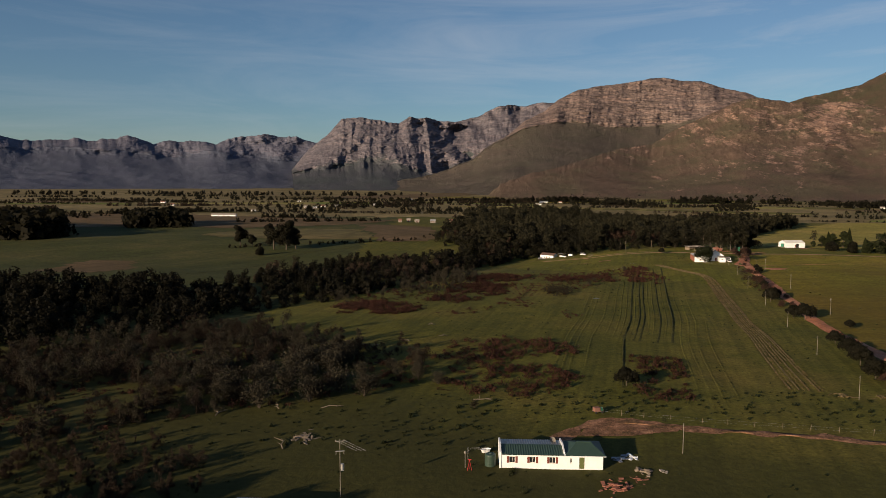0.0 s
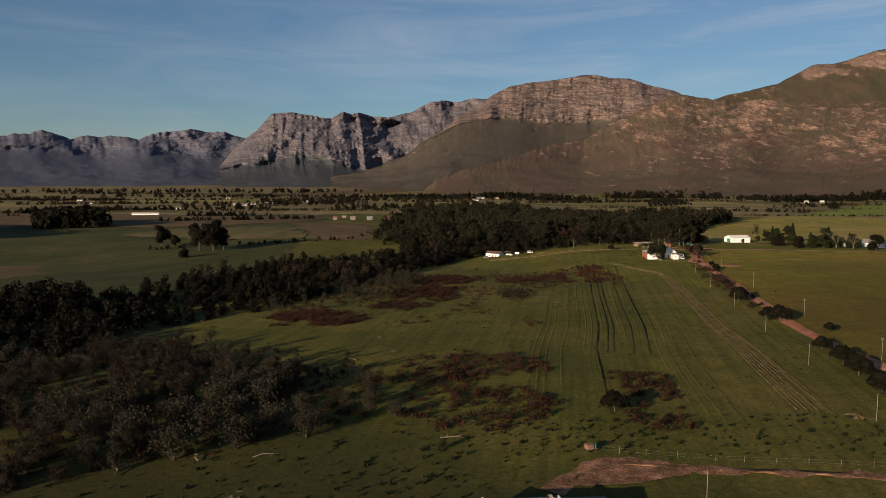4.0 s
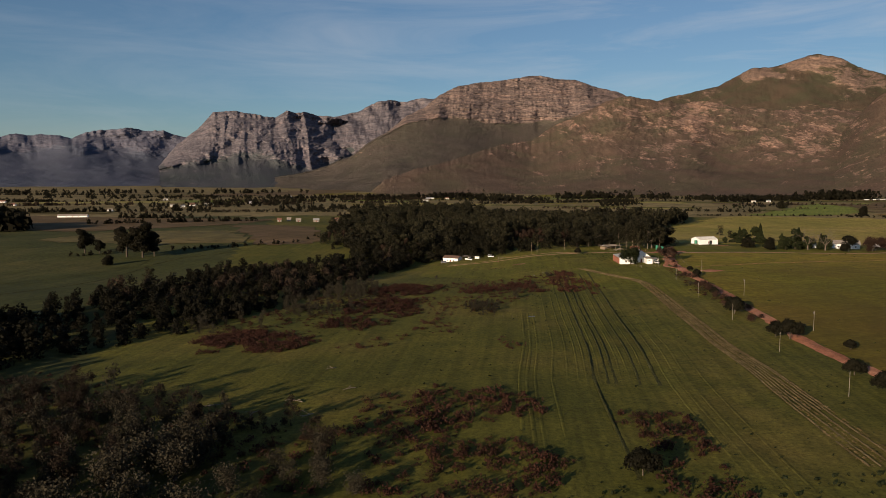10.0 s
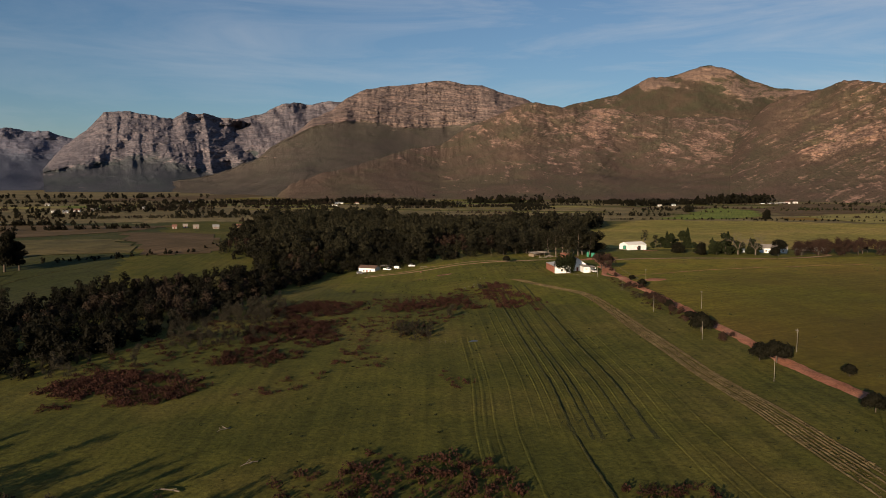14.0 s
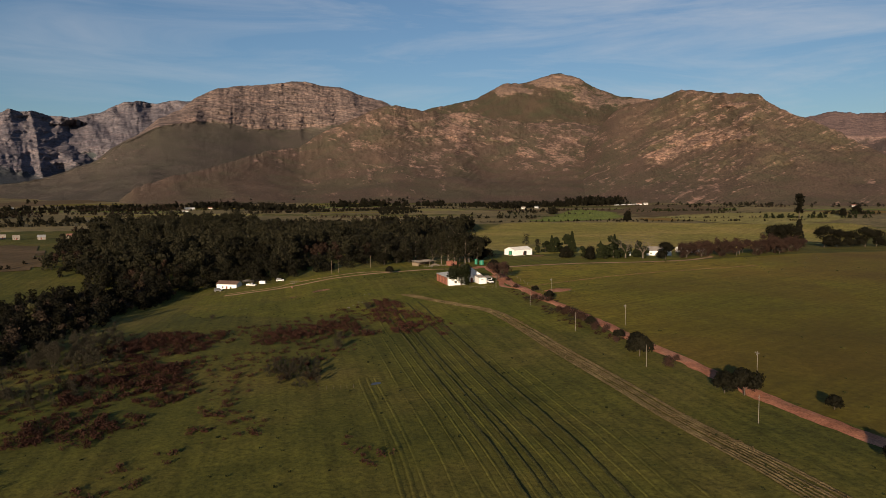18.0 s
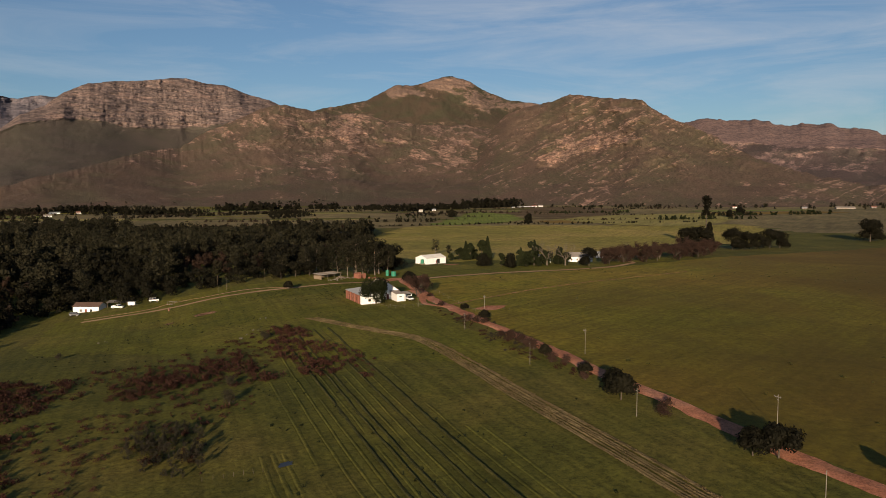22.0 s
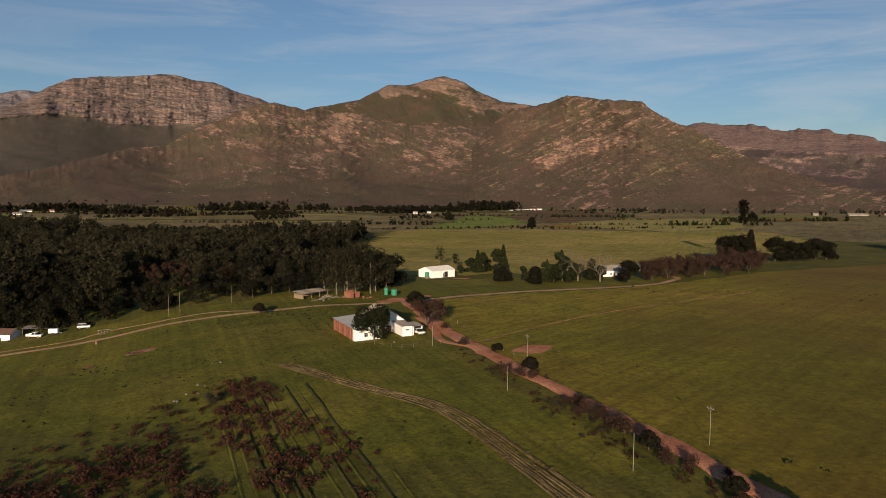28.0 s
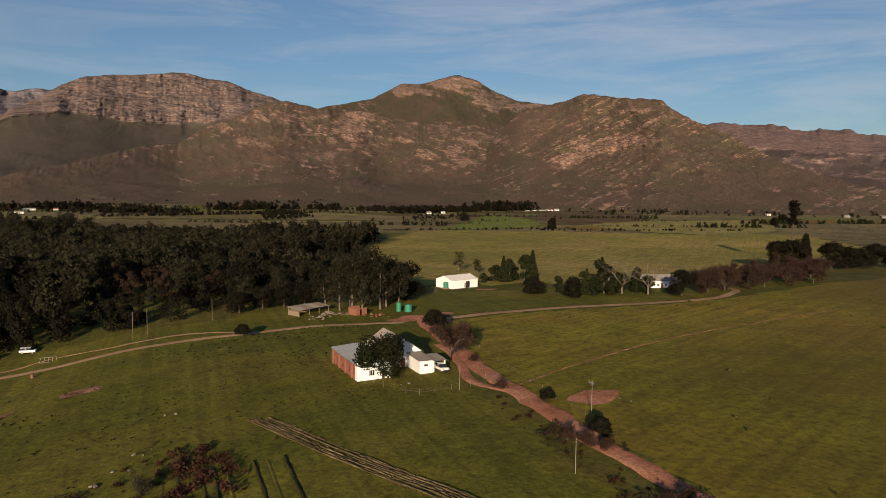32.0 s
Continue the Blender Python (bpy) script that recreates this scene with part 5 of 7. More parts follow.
planted(_broad[0], [(314, 450, 1.0), (520, 487, 1.6), (529, 482, 1.35), (540, 479, 1.25), (556, 477, 1.5), (566, 474, 1.3), (709, 465, 2.0), (722, 468, 1.8), (474, 495, 1.7), (482, 491, 1.75), (212, 498, 1.3), (219, 501, 1.3), (215, 504, 1.35), (180, 502, 0.8), (174, 505, 0.7), (167, 506, 0.75), (158, 503, 0.7)])
planted(_broad[1], [(-145, 555, 0.8), (-40, 470, 1.0), (-20, 490, 0.95), (6, 505, 0.9), (274, 470, 0.9), (268, 484, 0.8), (716, 912, 1.6), (734, 1109, 1.5), (1042, 800, 1.4), (1133, 834, 1.5), (-52, 455, 1.0)])
planted(_broad[2], [(133.5, 284, 0.82), (136.5, 288, 0.75), (129.5, 249, 0.85), (127, 252, 0.7), (192.5, 446, 0.85), (146, 469, 0.55), (113, 187, 0.8), (116.5, 198, 0.75), (137, 234, 0.45), (163.5, 362, 0.5), (146, 318, 0.45), (170, 380, 0.35), (142, 301, 0.4), (44.5, 167, 0.68), (108.5, 173, 0.8), (120, 212, 0.6), (111, 165, 0.75)])
_yard = [tree("garden_tree", "full dark green garden tree beside the drive", round_shape(RNG, h, w, 34, 60, 0.6, 0.05), M_LEAF_GREEN, M_BARK, "garden trees by the drive") for h, w in ((11, 8), (9, 9))]
planted(_yard[0], [(283, 525, 0.75), (289, 521, 1.0), (295, 518, 1.2), (277, 480, 0.7), (292, 470, 1.0), (296, 474, 1.25), (216, 505, 1.0), (312, 470, 0.9), (301, 519, 0.6)])
planted(_yard[1], [(287, 526, 0.8), (276, 524, 0.5), (284, 468, 0.6), (287, 474, 0.95), (309, 462, 0.8), (291, 466, 0.55), (299, 468, 0.7), (303, 472, 0.9), (294, 524, 0.7)])
_fir = tree("conifer_tree", "dark green conifer with a pointed crown", spire_shape(RNG, 13, 6.5, 0.75, 1500, 0.55), M_LEAF_GREEN, M_BARK, "conifers by the drive")
planted(_fir, [(286, 522, 0.9), (298, 516, 1.1), (283, 471, 0.8), (300, 478, 1.05), (307, 466, 0.8)])
_cyp = tree("cypress_tree", "tall dark columnar cypress", spire_shape(RNG, 25, 11, 0.42, 1900, 0.9), M_LEAF_DARK, M_BARK)
planted(_cyp, [(493, 490, 0.85)])
_bare = [tree("bare_tree", "leafless brown tree with dense fine twigs", bare_shape(RNG, h, 0.8, 15, 1.1), M_LEAF_RUST, M_BARK, "bare trees by the white house") for h in (10, 9)]
planted(_bare[0], [(330, 449, 0.95), (345, 451, 1.0), (363, 449, 1.05), (391, 449, 1.0), (420, 458, 1.05), (444, 463, 1.15), (357, 460, 1.1), (377, 462, 1.1), (436, 472, 1.3)])
planted(_bare[1], [(338, 456, 1.1), (353, 455, 1.0), (375, 450, 1.05), (405, 455, 1.1), (433, 460, 1.1), (452, 462, 1.2), (176.0, 417.5, 1.0), (180, 420.5, 0.8), (398, 464, 1.2), (411, 446, 0.9), (334, 453, 0.9), (349, 458, 1.1), (368, 456, 0.9), (384, 455, 1.15), (400, 451, 0.8), (414, 460, 1.1), (426, 456, 0.9), (440, 468, 1.0), (456, 466, 0.95)])
_ghost = tree("bare_tree", "pale leafless tree with a forked white trunk", bare_shape(RNG, 15, 0.55, 2, 0.8), M_PALE_BARK, M_PALE_BARK, "pale bare trees")
planted(_ghost, [(298, 466, 1.0), (305, 459, 1.05)])
_shrub = [tree("shrub", "rust-brown leafless shrub on the road verge", shrub_shape(RNG, h, w, 9, 110, 0.18), M_LEAF_RUST, M_BARK, "verge shrubs", "shrub") for h, w in ((3.0, 4.2), (2.4, 3.2))]
planted(_shrub[0], [(132.5, 273.5, 1.1), (151, 336, 1.1), (143.5, 313.5, 1.0), (168.5, 391, 0.9), (147, 319, 1.1), (159, 361, 0.9), (178, 411, 0.8), (113, 180, 1.1), (117, 196, 1.0), (145, 310, 0.9), (149, 325, 1.3), (151.5, 332, 1.2)])
planted(_shrub[1], [(147, 305, 0.6), (152, 341, 0.9), (143, 290, 0.9), (150, 329, 0.9), (160, 358, 0.9), (158, 364, 1.0), (154, 340, 0.9), (138.5, 298, 0.8), (110, 172, 1.0), (108, 160, 1.0), (138, 276, 0.7)])
_dwarf = [tree("small_tree", "spindly grey meadow tree with thin foliage", shrub_shape(RNG, h, 3.6, 11, 140, 0.19), M_LEAF_GREY, M_BARK, "meadow trees") for h in (5.0, 4.2)]
planted(_dwarf[0], [(-6, 171, 1.0), (-13, 178, 0.9), (-20, 172, 1.0), (70, 334, 0.7), (-30, 182, 1.1), (-41, 190, 1.1), (-52, 200, 1.0), (-26, 196, 1.0), (-62, 180, 1.0), (-75, 205, 1.1)])
planted(_dwarf[1], [(-1, 168, 0.9), (-16, 165, 0.9), (-28, 168, 1.0), (-38, 176, 1.0), (-48, 172, 1.0), (75, 347, 0.6), (-55, 160, 1.0), (-68, 165, 1.0), (-36, 205, 1.0), (7, 150, 0.5), (50, 410, 0.5), (100, 386, 0.7), (-36, 160, 1.7), (-30, 154, 1.6), (-43, 166, 1.7), (-24, 161, 1.6), (-49, 157, 1.8), (-18, 158, 1.4), (-40, 150, 1.7), (-56, 172, 1.7), (-33, 168, 1.6), (-34, 182, 1.8), (-29, 178, 1.7), (-38, 176, 1.8), (-31, 187, 1.7), (-26, 184, 1.6)])
# trees that shade the foot of the meadow
_shade = tree("broadleaf_tree", "dark broadleaf tree with a spreading crown", round_shape(RNG, 10.5, 11, 36, 60, 0.6), M_LEAF_DARK, M_BARK, "dark broadleaf trees")
planted(_shade, [(-35, 71, 1.0), (-27, 66, 1.0), (-19, 69, 1.0), (-11, 65, 0.95), (-3, 67, 0.9), (-44, 74, 1.0), (-52, 80, 0.95), (-62, 84, 1.0), (-74, 88, 1.0), (-31, 62, 1.0), (-40, 64, 1.0), (-15, 60, 1.0), (-22, 58, 1.0), (-84, 78, 1.0)])

# far trees on the plain
_sh = [coarse(RNG, RNG.uniform(6, 12), RNG.uniform(9, 14), 42, 2.6, 0.0, False) for _ in range(6)]


def far_row(name, label, a, b, n, spread, scale, mat=M_LEAF_DARK):
    k = RNG.uniform(0, 1, n)
    x, y = a[0] + (b[0] - a[0]) * k + RNG.normal(size=n) * spread, a[1] + (b[1] - a[1]) * k + RNG.normal(size=n) * spread
    massed(name, label, "trees", _sh, x, y, RNG.uniform(0.6, 1.2, n) * scale, mat, RNG)


for _k in range(14):
    _fx, _fy = RNG.uniform(-1100, 500), RNG.uniform(1050, 2200)
    far_row("tree_belt", "belt of dark trees across the plain", (_fx, _fy), (_fx + RNG.uniform(150, 420), _fy + RNG.uniform(-30, 60)), 95, 4, RNG.uniform(0.35, 0.75), (M_LEAF_DARK, M_WINTER)[_k % 2])
for _poly, _h in (([(-412, 653), (-381, 654), (-369, 689), (-443, 807), (-540, 858), (-600, 800)], 2.2), ([(-368, 820), (-307, 843), (-346, 939), (-410, 923)], 1.9)):
    _x, _y = scatter(_poly, 8.0, RNG, 1.2, 0.95)
    massed("plantation", "dark square plantation of tall trees", "trees", _sh, _x, _y, RNG.uniform(0.8, 1.1, len(_x)) * _h, M_LEAF_DARK, RNG)
for _k in range(30):
    _fy = 900 + 1500 * RNG.random() ** 1.4
    _fx = RNG.uniform(-0.62 * _fy - 100, 0.12 * _fy)
    if -40 < _fx < 480 and _fy < 1120:
        continue
    _len = RNG.uniform(40, 330)
    far_row("hedgerow", "ragged dark hedgerow between the far fields", (_fx, _fy), (_fx + _len, _fy + RNG.uniform(-0.15, 0.3) * _len), int(_len / 3.5), 2, RNG.uniform(0.3, 0.7), (M_LEAF_DARK, M_WINTER, M_LEAF_DARK, M_LEAF_GUM)[_k % 4])
for _k in range(30):
    _a, _d = radians(RNG.uniform(6, 58)), RNG.uniform(1020, 1800)
    _fx, _fy, _len = _d * math.sin(_a), 150 + _d * math.cos(_a), RNG.uniform(40, 220)
    far_row("hedgerow", "ragged dark hedgerow between the far fields", (_fx, _fy), (_fx + 0.84 * _len, _fy - 0.54 * _len), int(_len / 5), 3, RNG.uniform(0.25, 0.65), (M_LEAF_DARK, M_WINTER, M_LEAF_GREEN)[_k % 3])
far_row("tree_belt", "belt of dark trees across the plain", (-560, 1150), (-430, 1240), 45, 12, 0.8)
far_row("tree_belt", "belt of dark trees across the plain", (-900, 1000), (-560, 1010), 60, 25, 1.0)
far_row("village_trees", "dark garden trees round the village", (-330, 1360), (-60, 1500), 110, 40, 0.9)
far_row("tree_belt", "belt of dark trees across the plain", (-700, 1900), (120, 1750), 130, 40, 0.9)
far_row("tree_belt", "belt of dark trees across the plain", (-1500, 2300), (-100, 2300), 160, 60, 1.2)
far_row("tree_belt", "belt of dark trees across the plain", (-60, 1230), (60, 1290), 60, 22, 0.8)
far_row("far_grove", "grove of dark trees at the mountain foot", (330, 1560), (440, 1480), 90, 34, 1.0)
far_row("far_grove", "grove of dark trees at the mountain foot", (420, 2150), (620, 2250), 90, 40, 1.1)
far_row("far_grove", "grove of dark trees at the mountain foot", (760, 1900), (1000, 2000), 90, 45, 1.2)
far_row("far_grove", "grove of dark trees at the mountain foot", (1035, 1418), (1150, 1428), 110, 16, 1.7)
far_row("far_grove", "grove of dark trees at the mountain foot", (770, 1350), (870, 1345), 40, 12, 1.0)
far_row("far_bushes", "bushes scattered over the plain", (700, 1180), (860, 1240), 40, 25, 0.55)
far_row("far_bushes", "bushes scattered over the plain", (640, 1500), (1300, 1650), 90, 80, 0.6)
far_row("far_bushes", "bushes scattered over the plain", (1200, 1250), (1900, 700), 170, 90, 0.7)
far_row("far_bushes", "bushes scattered over the plain", (1500, 1200), (2100, 900), 120, 120, 0.8, M_LEAF_GUM)
for _gx, _gy, _gl, _gs in ((268, 1700, 60, 1.3), (372, 1690, 70, 1.0), (600, 1640, 60, 1.5), (690, 1600, 90, 1.2), (800, 1480, 40, 1.0), (905, 1390, 70, 1.1), (560, 1600, 40, 0.9), (960, 1500, 120, 0.8), (150, 1720, 80, 1.0)):
    far_row("far_grove", "grove of dark trees at the mountain foot", (_gx - 0.84 * _gl, _gy + 0.45 * _gl), (_gx + 0.84 * _gl, _gy - 0.45 * _gl), int(_gl * 0.7), 9, _gs)
far_row("field_hedge", "low hedge between fields", (500, 985), (740, 905), 70, 2.5, 0.28)
far_row("field_hedge", "low hedge between fields", (670, 905), (900, 760), 60, 3, 0.3)
far_row("field_hedge", "low hedge between fields", (-180, 600), (-20, 655), 45, 3, 0.3)
far_row("field_hedge", "low hedge between fields", (-20, 655), (30, 800), 20, 4, 0.3)
_sh = [coarse(RNG, 5.5, 5, 60, 1.5, 0.05, False) for _ in range(3)]
for _k in range(9):
    far_row("orchard_row", "row of orchard trees", (478 + _k * 12, 1235 + _k * 6), (560 + _k * 12, 1460 + _k * 14), 24, 1.0, 1.0)

# ---- worked land ----


def windrow(name, mat, pts, width, height, seed, parent=None, trench=0.0, step=1.0):
    """A low ridge of turned earth with an uneven top."""
    c = smooth_line(pts, step)
    d = np.gradient(c, axis=0)
    d /= np.linalg.norm(d, axis=1)[:, None] + 1e-9
    nrm = np.stack([-d[:, 1], d[:, 0]], -1)
    s = np.arange(len(c)) * step
    c = c + nrm * (0.3 * fbm(s / 25, s * 0 + seed, 4, seed))[:, None]
    ends = np.clip(s / 30, 0, 1) if trench > 0.5 else 1.0
    rows = []
    for u, hh in ((-1, -0.04), (-0.55, 0.6), (-0.1, 1.0), (0.3, 0.7), (0.6, -trench), (1, -0.04)):
        wob = 0.24 / step ** 0.5 * fbm(s / (1.7 * step) + 9 * u, s * 0 + seed, 3, seed + 3)
        q = c + nrm * (u * width / 2 * (1 + wob))[:, None]
        hgt = (hh * height * (0.4 + 1.1 * vnoise(s / (2.3 * step) + 4 * u, s * 0 + seed, seed)) + 0.03) * np.clip(4 * vnoise(s / 14, s * 0 + seed, seed + 5) - 0.1, 0.0, 1)
        rows.append(np.column_stack([q, ground_height(q[:, 0], q[:, 1]) + 0.35 * fbm(q[:, 0] / 22, q[:, 1] / 22, 4, 3) + hgt * ends]))
    return put(name, mesh_np(name, np.stack(rows, 1).reshape(-1, 3), grid_faces(len(c), 6), mat, True), parent)


FURROWS = np.array([(40, 148), (45, 165), (58, 216), (70, 253), (82, 297), (94, 340), (107, 388)], float)
_field = empty("furrowed_strip")
tagged(_field, "long dark furrows ploughed through the meadow", "furrows", kind="structure")
_side = np.array((0.96, -0.27))
for _k, (_o, _w, _a, _b, _h) in enumerate([(-8.0, 0.8, 2, 6, 0.10), (-5.6, 0.8, 2, 7, 0.12), (-3.6, 0.8, 2, 7, 0.12), (-1.8, 1.0, 1, 7, 0.21), (-0.3, 0.8, 2, 7, 0.12), (1.4, 0.8, 2, 7, 0.17), (3.0, 0.9, 2, 7, 0.18), (4.8, 0.8, 2, 7, 0.12), (6.6, 0.8, 2, 7, 0.12),
                                           (8.6, 0.9, 2, 7, 0.18), (10.6, 0.8, 2, 7, 0.12), (12.9, 1.2, 2, 7, 0.26), (15.6, 0.9, 1, 6, 0.09), (18.0, 1.0, 1, 5, 0.08), (20.5, 1.0, 0, 5, 0.09), (24.0, 0.9, 0, 4, 0.07), (-11.5, 0.9, 1, 6, 0.08), (-15.6, 1.0, 1, 5, 0.08), (-17.6, 1.2, 1, 5, 0.11), (-19.4, 1.0, 1, 5, 0.08)]):
    windrow("furrow", M_FURROW if _h > 0.125 else M_GRASS, FURROWS[_a:_b] + _side * _o, _w, _h * (1.2 if _h > 0.125 else 0.75), 100 + _k, _field, 0.9)
_strip = empty("straw_strip")
tagged(_strip, "curving band of straw windrows left by a tractor", "windrows", kind="structure")
BAND = np.array([(86, 163), (93, 191), (101, 222), (106, 246), (113, 273), (120, 301), (130, 341), (131, 357), (127, 378), (123.5, 403)], float)
SPREAD = np.array([1.2, 1.1, 0.95, 0.85, 0.8, 0.75, 0.7, 0.66, 0.64, 0.62])[:, None]
for _k, _o in enumerate((-3.5, -2.5, -1.5, -0.4, 0.7, 1.8, 2.9, 3.7)):
    _line = BAND + np.array((0.95, -0.28)) * 0.85 * _o * SPREAD
    windrow("windrow", M_WINDROW, _line[_k % 2:], 0.55, 0.2, 200 + _k, _strip, 0.3, 0.45)
_wx, _wy = [], []
for _o in (-3.5, -2.5, -0.4, 0.7, 2.9, 3.7):
    _line = smooth_line(BAND + np.array((0.95, -0.28)) * 0.85 * _o * SPREAD, 0.75)
    _line = _line[RNG.uniform(0, 1, len(_line)) < 0.8]
    _wx.append(_line[:, 0] + RNG.normal(size=len(_line)) * 0.1)
    _wy.append(_line[:, 1] + RNG.normal(size=len(_line)) * 0.1)
_wx, _wy = np.concatenate(_wx), np.concatenate(_wy)
massed("straw_litter", "loose dry straw lying along the windrows", "straw", [cards(RNG, blob(RNG, (0, 0, 0.14), (0.42, 0.42, 0.16), 10), 0.34, 1.6, 0.35, 0.5) for _ in range(4)], _wx, _wy, RNG.uniform(0.3, 0.8, len(_wx)), M_CHAFF, RNG, -0.02)
for _n, (_px, _py, _pr) in enumerate(((103.5, 448, 3.6), (89.8, 444.5, 1.8), (178.5, 376.5, 5.2), (210, 466, 4.0), (262, 506, 4))):
    _ang = np.linspace(0, 6.28, 15)[:-1]
    _out = [(_px + _pr * (1.25 if _n != 1 else 1) * math.cos(a) * (0.8 + 0.4 * RNG.random()), _py + _pr * 0.7 * math.sin(a) * (0.8 + 0.4 * RNG.random())) for a in _ang]
    tagged(drape("bare_patch", M_CLAY if _n < 2 else M_ROAD, _out, 0.08, 0.35, 1.0, _n), "bare patch of red earth in the grass", "bare earth", kind="structure")
tagged(drape("bare_patch", M_CLAY, [(25.5, 132), (29.5, 139.5), (33, 143.5), (40.5, 140), (48, 135.5), (44.8, 133.2), (36, 130.8), (31, 131)], 0.075, 0.4, 3.5, 9), "bare patch of red earth in the grass", "bare earth", kind="structure")
tagged(ribbon("spur", M_ROAD, [(182, 430), (178, 419), (173.5, 410.5), (169.5, 404), (167, 398), (167.6, 392), (169.5, 386)], 2.4, 0.16), "narrow worn spur beside the farm road", "dirt track", kind="structure")
tagged(ribbon("yard", M_ROAD, [(201, 452), (203, 460), (199, 466), (190, 464)], 7.0, 0.09, 1.0, 1.2), "bare red yard at the fork of the roads", "yard", kind="structure")
tagged(ribbon("pasture_path", M_CLAY, [(168, 390), (200, 397), (250, 402), (330, 400)], 0.5, 0.14), "thin path across the pasture", "path", kind="structure")


# ---- houses ----


def bm_box(bm, x0, y0, z0, x1, y1, z1):
    v = [bm.verts.new(p) for p in ((x0, y0, z0), (x1, y0, z0), (x1, y1, z0), (x0, y1, z0), (x0, y0, z1), (x1, y0, z1), (x1, y1, z1), (x0, y1, z1))]
    for f in ((3, 2, 1, 0), (4, 5, 6, 7), (0, 1, 5, 4), (1, 2, 6, 5), (2, 3, 7, 6), (3, 0, 4, 7)):
        bm.faces.new([v[i] for i in f])
    return v


def box(name, parent, mat, x0, y0, z0, x1, y1, z1, label="", soft=0.0):
    bm = bmesh.new()
    bm_box(bm, x0, y0, z0, x1, y1, z1)
    if soft:
        bmesh.ops.bevel(bm, geom=bm.edges[:], offset=soft, segments=2, profile=0.6, affect="EDGES")
    return part(name, bm, mat, parent, label)


def poly(name, parent, mat, verts, faces, label="", thick=0.0):
    bm = bmesh.new()
    vs = [bm.verts.new(v) for v in verts]
    for f in faces:
        bm.faces.new([vs[i] for i in f])
    bmesh.ops.recalc_face_normals(bm, faces=bm.faces[:])
    if thick:
        bmesh.ops.solidify(bm, geom=bm.faces[:], thickness=thick)
    return part(name, bm, mat, parent, label)


def rod(name, parent, mat, a, b, r0, r1, sides=8, label=""):
    a, b = Vector(a), Vector(b)
    bm = bmesh.new()
    bmesh.ops.create_cone(bm, cap_ends=True, segments=sides, radius1=r0, radius2=r1, depth=(b - a).length,
                          matrix=Matrix.Translation((a + b) / 2) @ (b - a).to_track_quat("Z", "Y").to_matrix().to_4x4())
    return part(name, bm, mat, parent, label)


def wall(parent, mat, a, b, z0, z1, thick, holes=(), name="wall", label=""):
    """An upright wall from a to b; holes (from, to, sill, head) go right through."""
    a, b = Vector((a[0], a[1], 0)), Vector((b[0], b[1], 0))
    length, d = (b - a).length, (b - a).normalized()
    n = Vector((-d.y, d.x, 0)) * thick / 2
    bm = bmesh.new()

    def slab(s0, s1, q0, q1):
        if s1 - s0 < 0.01 or q1 - q0 < 0.01:
            return
        p = [a + d * s0 - n, a + d * s1 - n, a + d * s1 + n, a + d * s0 + n]
        v = [bm.verts.new((c.x, c.y, z)) for z in (q0, q1) for c in p]
        for f in ((3, 2, 1, 0), (4, 5, 6, 7), (0, 1, 5, 4), (1, 2, 6, 5), (2, 3, 7, 6), (3, 0, 4, 7)):
            bm.faces.new([v[i] for i in f])

    at = 0.0
    for s0, s1, q0, q1 in sorted(holes):
        slab(at, s0, z0, z1)
        slab(s0, s1, z0, q0)
        slab(s0, s1, q1, z1)
        at = s1
    slab(at, length, z0, z1)
    return part(name, bm, mat, parent, label)


def ribbed(name, parent, mat, p0, p1, p2, p3, ribs=0.3, lift=0.035, thick=0.05, label=""):
    """A sheet roof with raised ribs running from the eave p0-p1 up to the ridge p3-p2."""
    p0, p1, p2, p3 = (np.array(p, float) for p in (p0, p1, p2, p3))
    n = max(3, int(np.linalg.norm(p1 - p0) / ribs))
    nrm = np.cross(p1 - p0, p3 - p0)
    nrm /= np.linalg.norm(nrm)
    if nrm[2] < 0:
        nrm = -nrm
    vs, fs = [], []
    k = 0
    for i in range(n):
        for u, h in ((i / n, 0), ((i + 0.5) / n, 0), ((i + 0.62) / n, lift), ((i + 0.86) / n, lift)):
            vs += [p0 + (p1 - p0) * u + nrm * h, p3 + (p2 - p3) * u + nrm * h]
            k += 1
    vs += [p1, p2]
    k += 1
    for i in range(k - 1):
        fs.append((2 * i, 2 * i + 2, 2 * i + 3, 2 * i + 1))
    top = len(vs)
    for q in (p0, p1, p2, p3):
        vs.append(q - nrm * thick)
    fs.append((top, top + 3, top + 2, top + 1))
    fs += [(0, 1, top + 3, top), (2 * k - 2, top + 1, top + 2, 2 * k - 1)]
    me = bpy.data.meshes.new(name)
    me.from_pydata([tuple(v) for v in vs], [], fs)
    me.materials.append(mat)
    return put(name, me, parent, label)


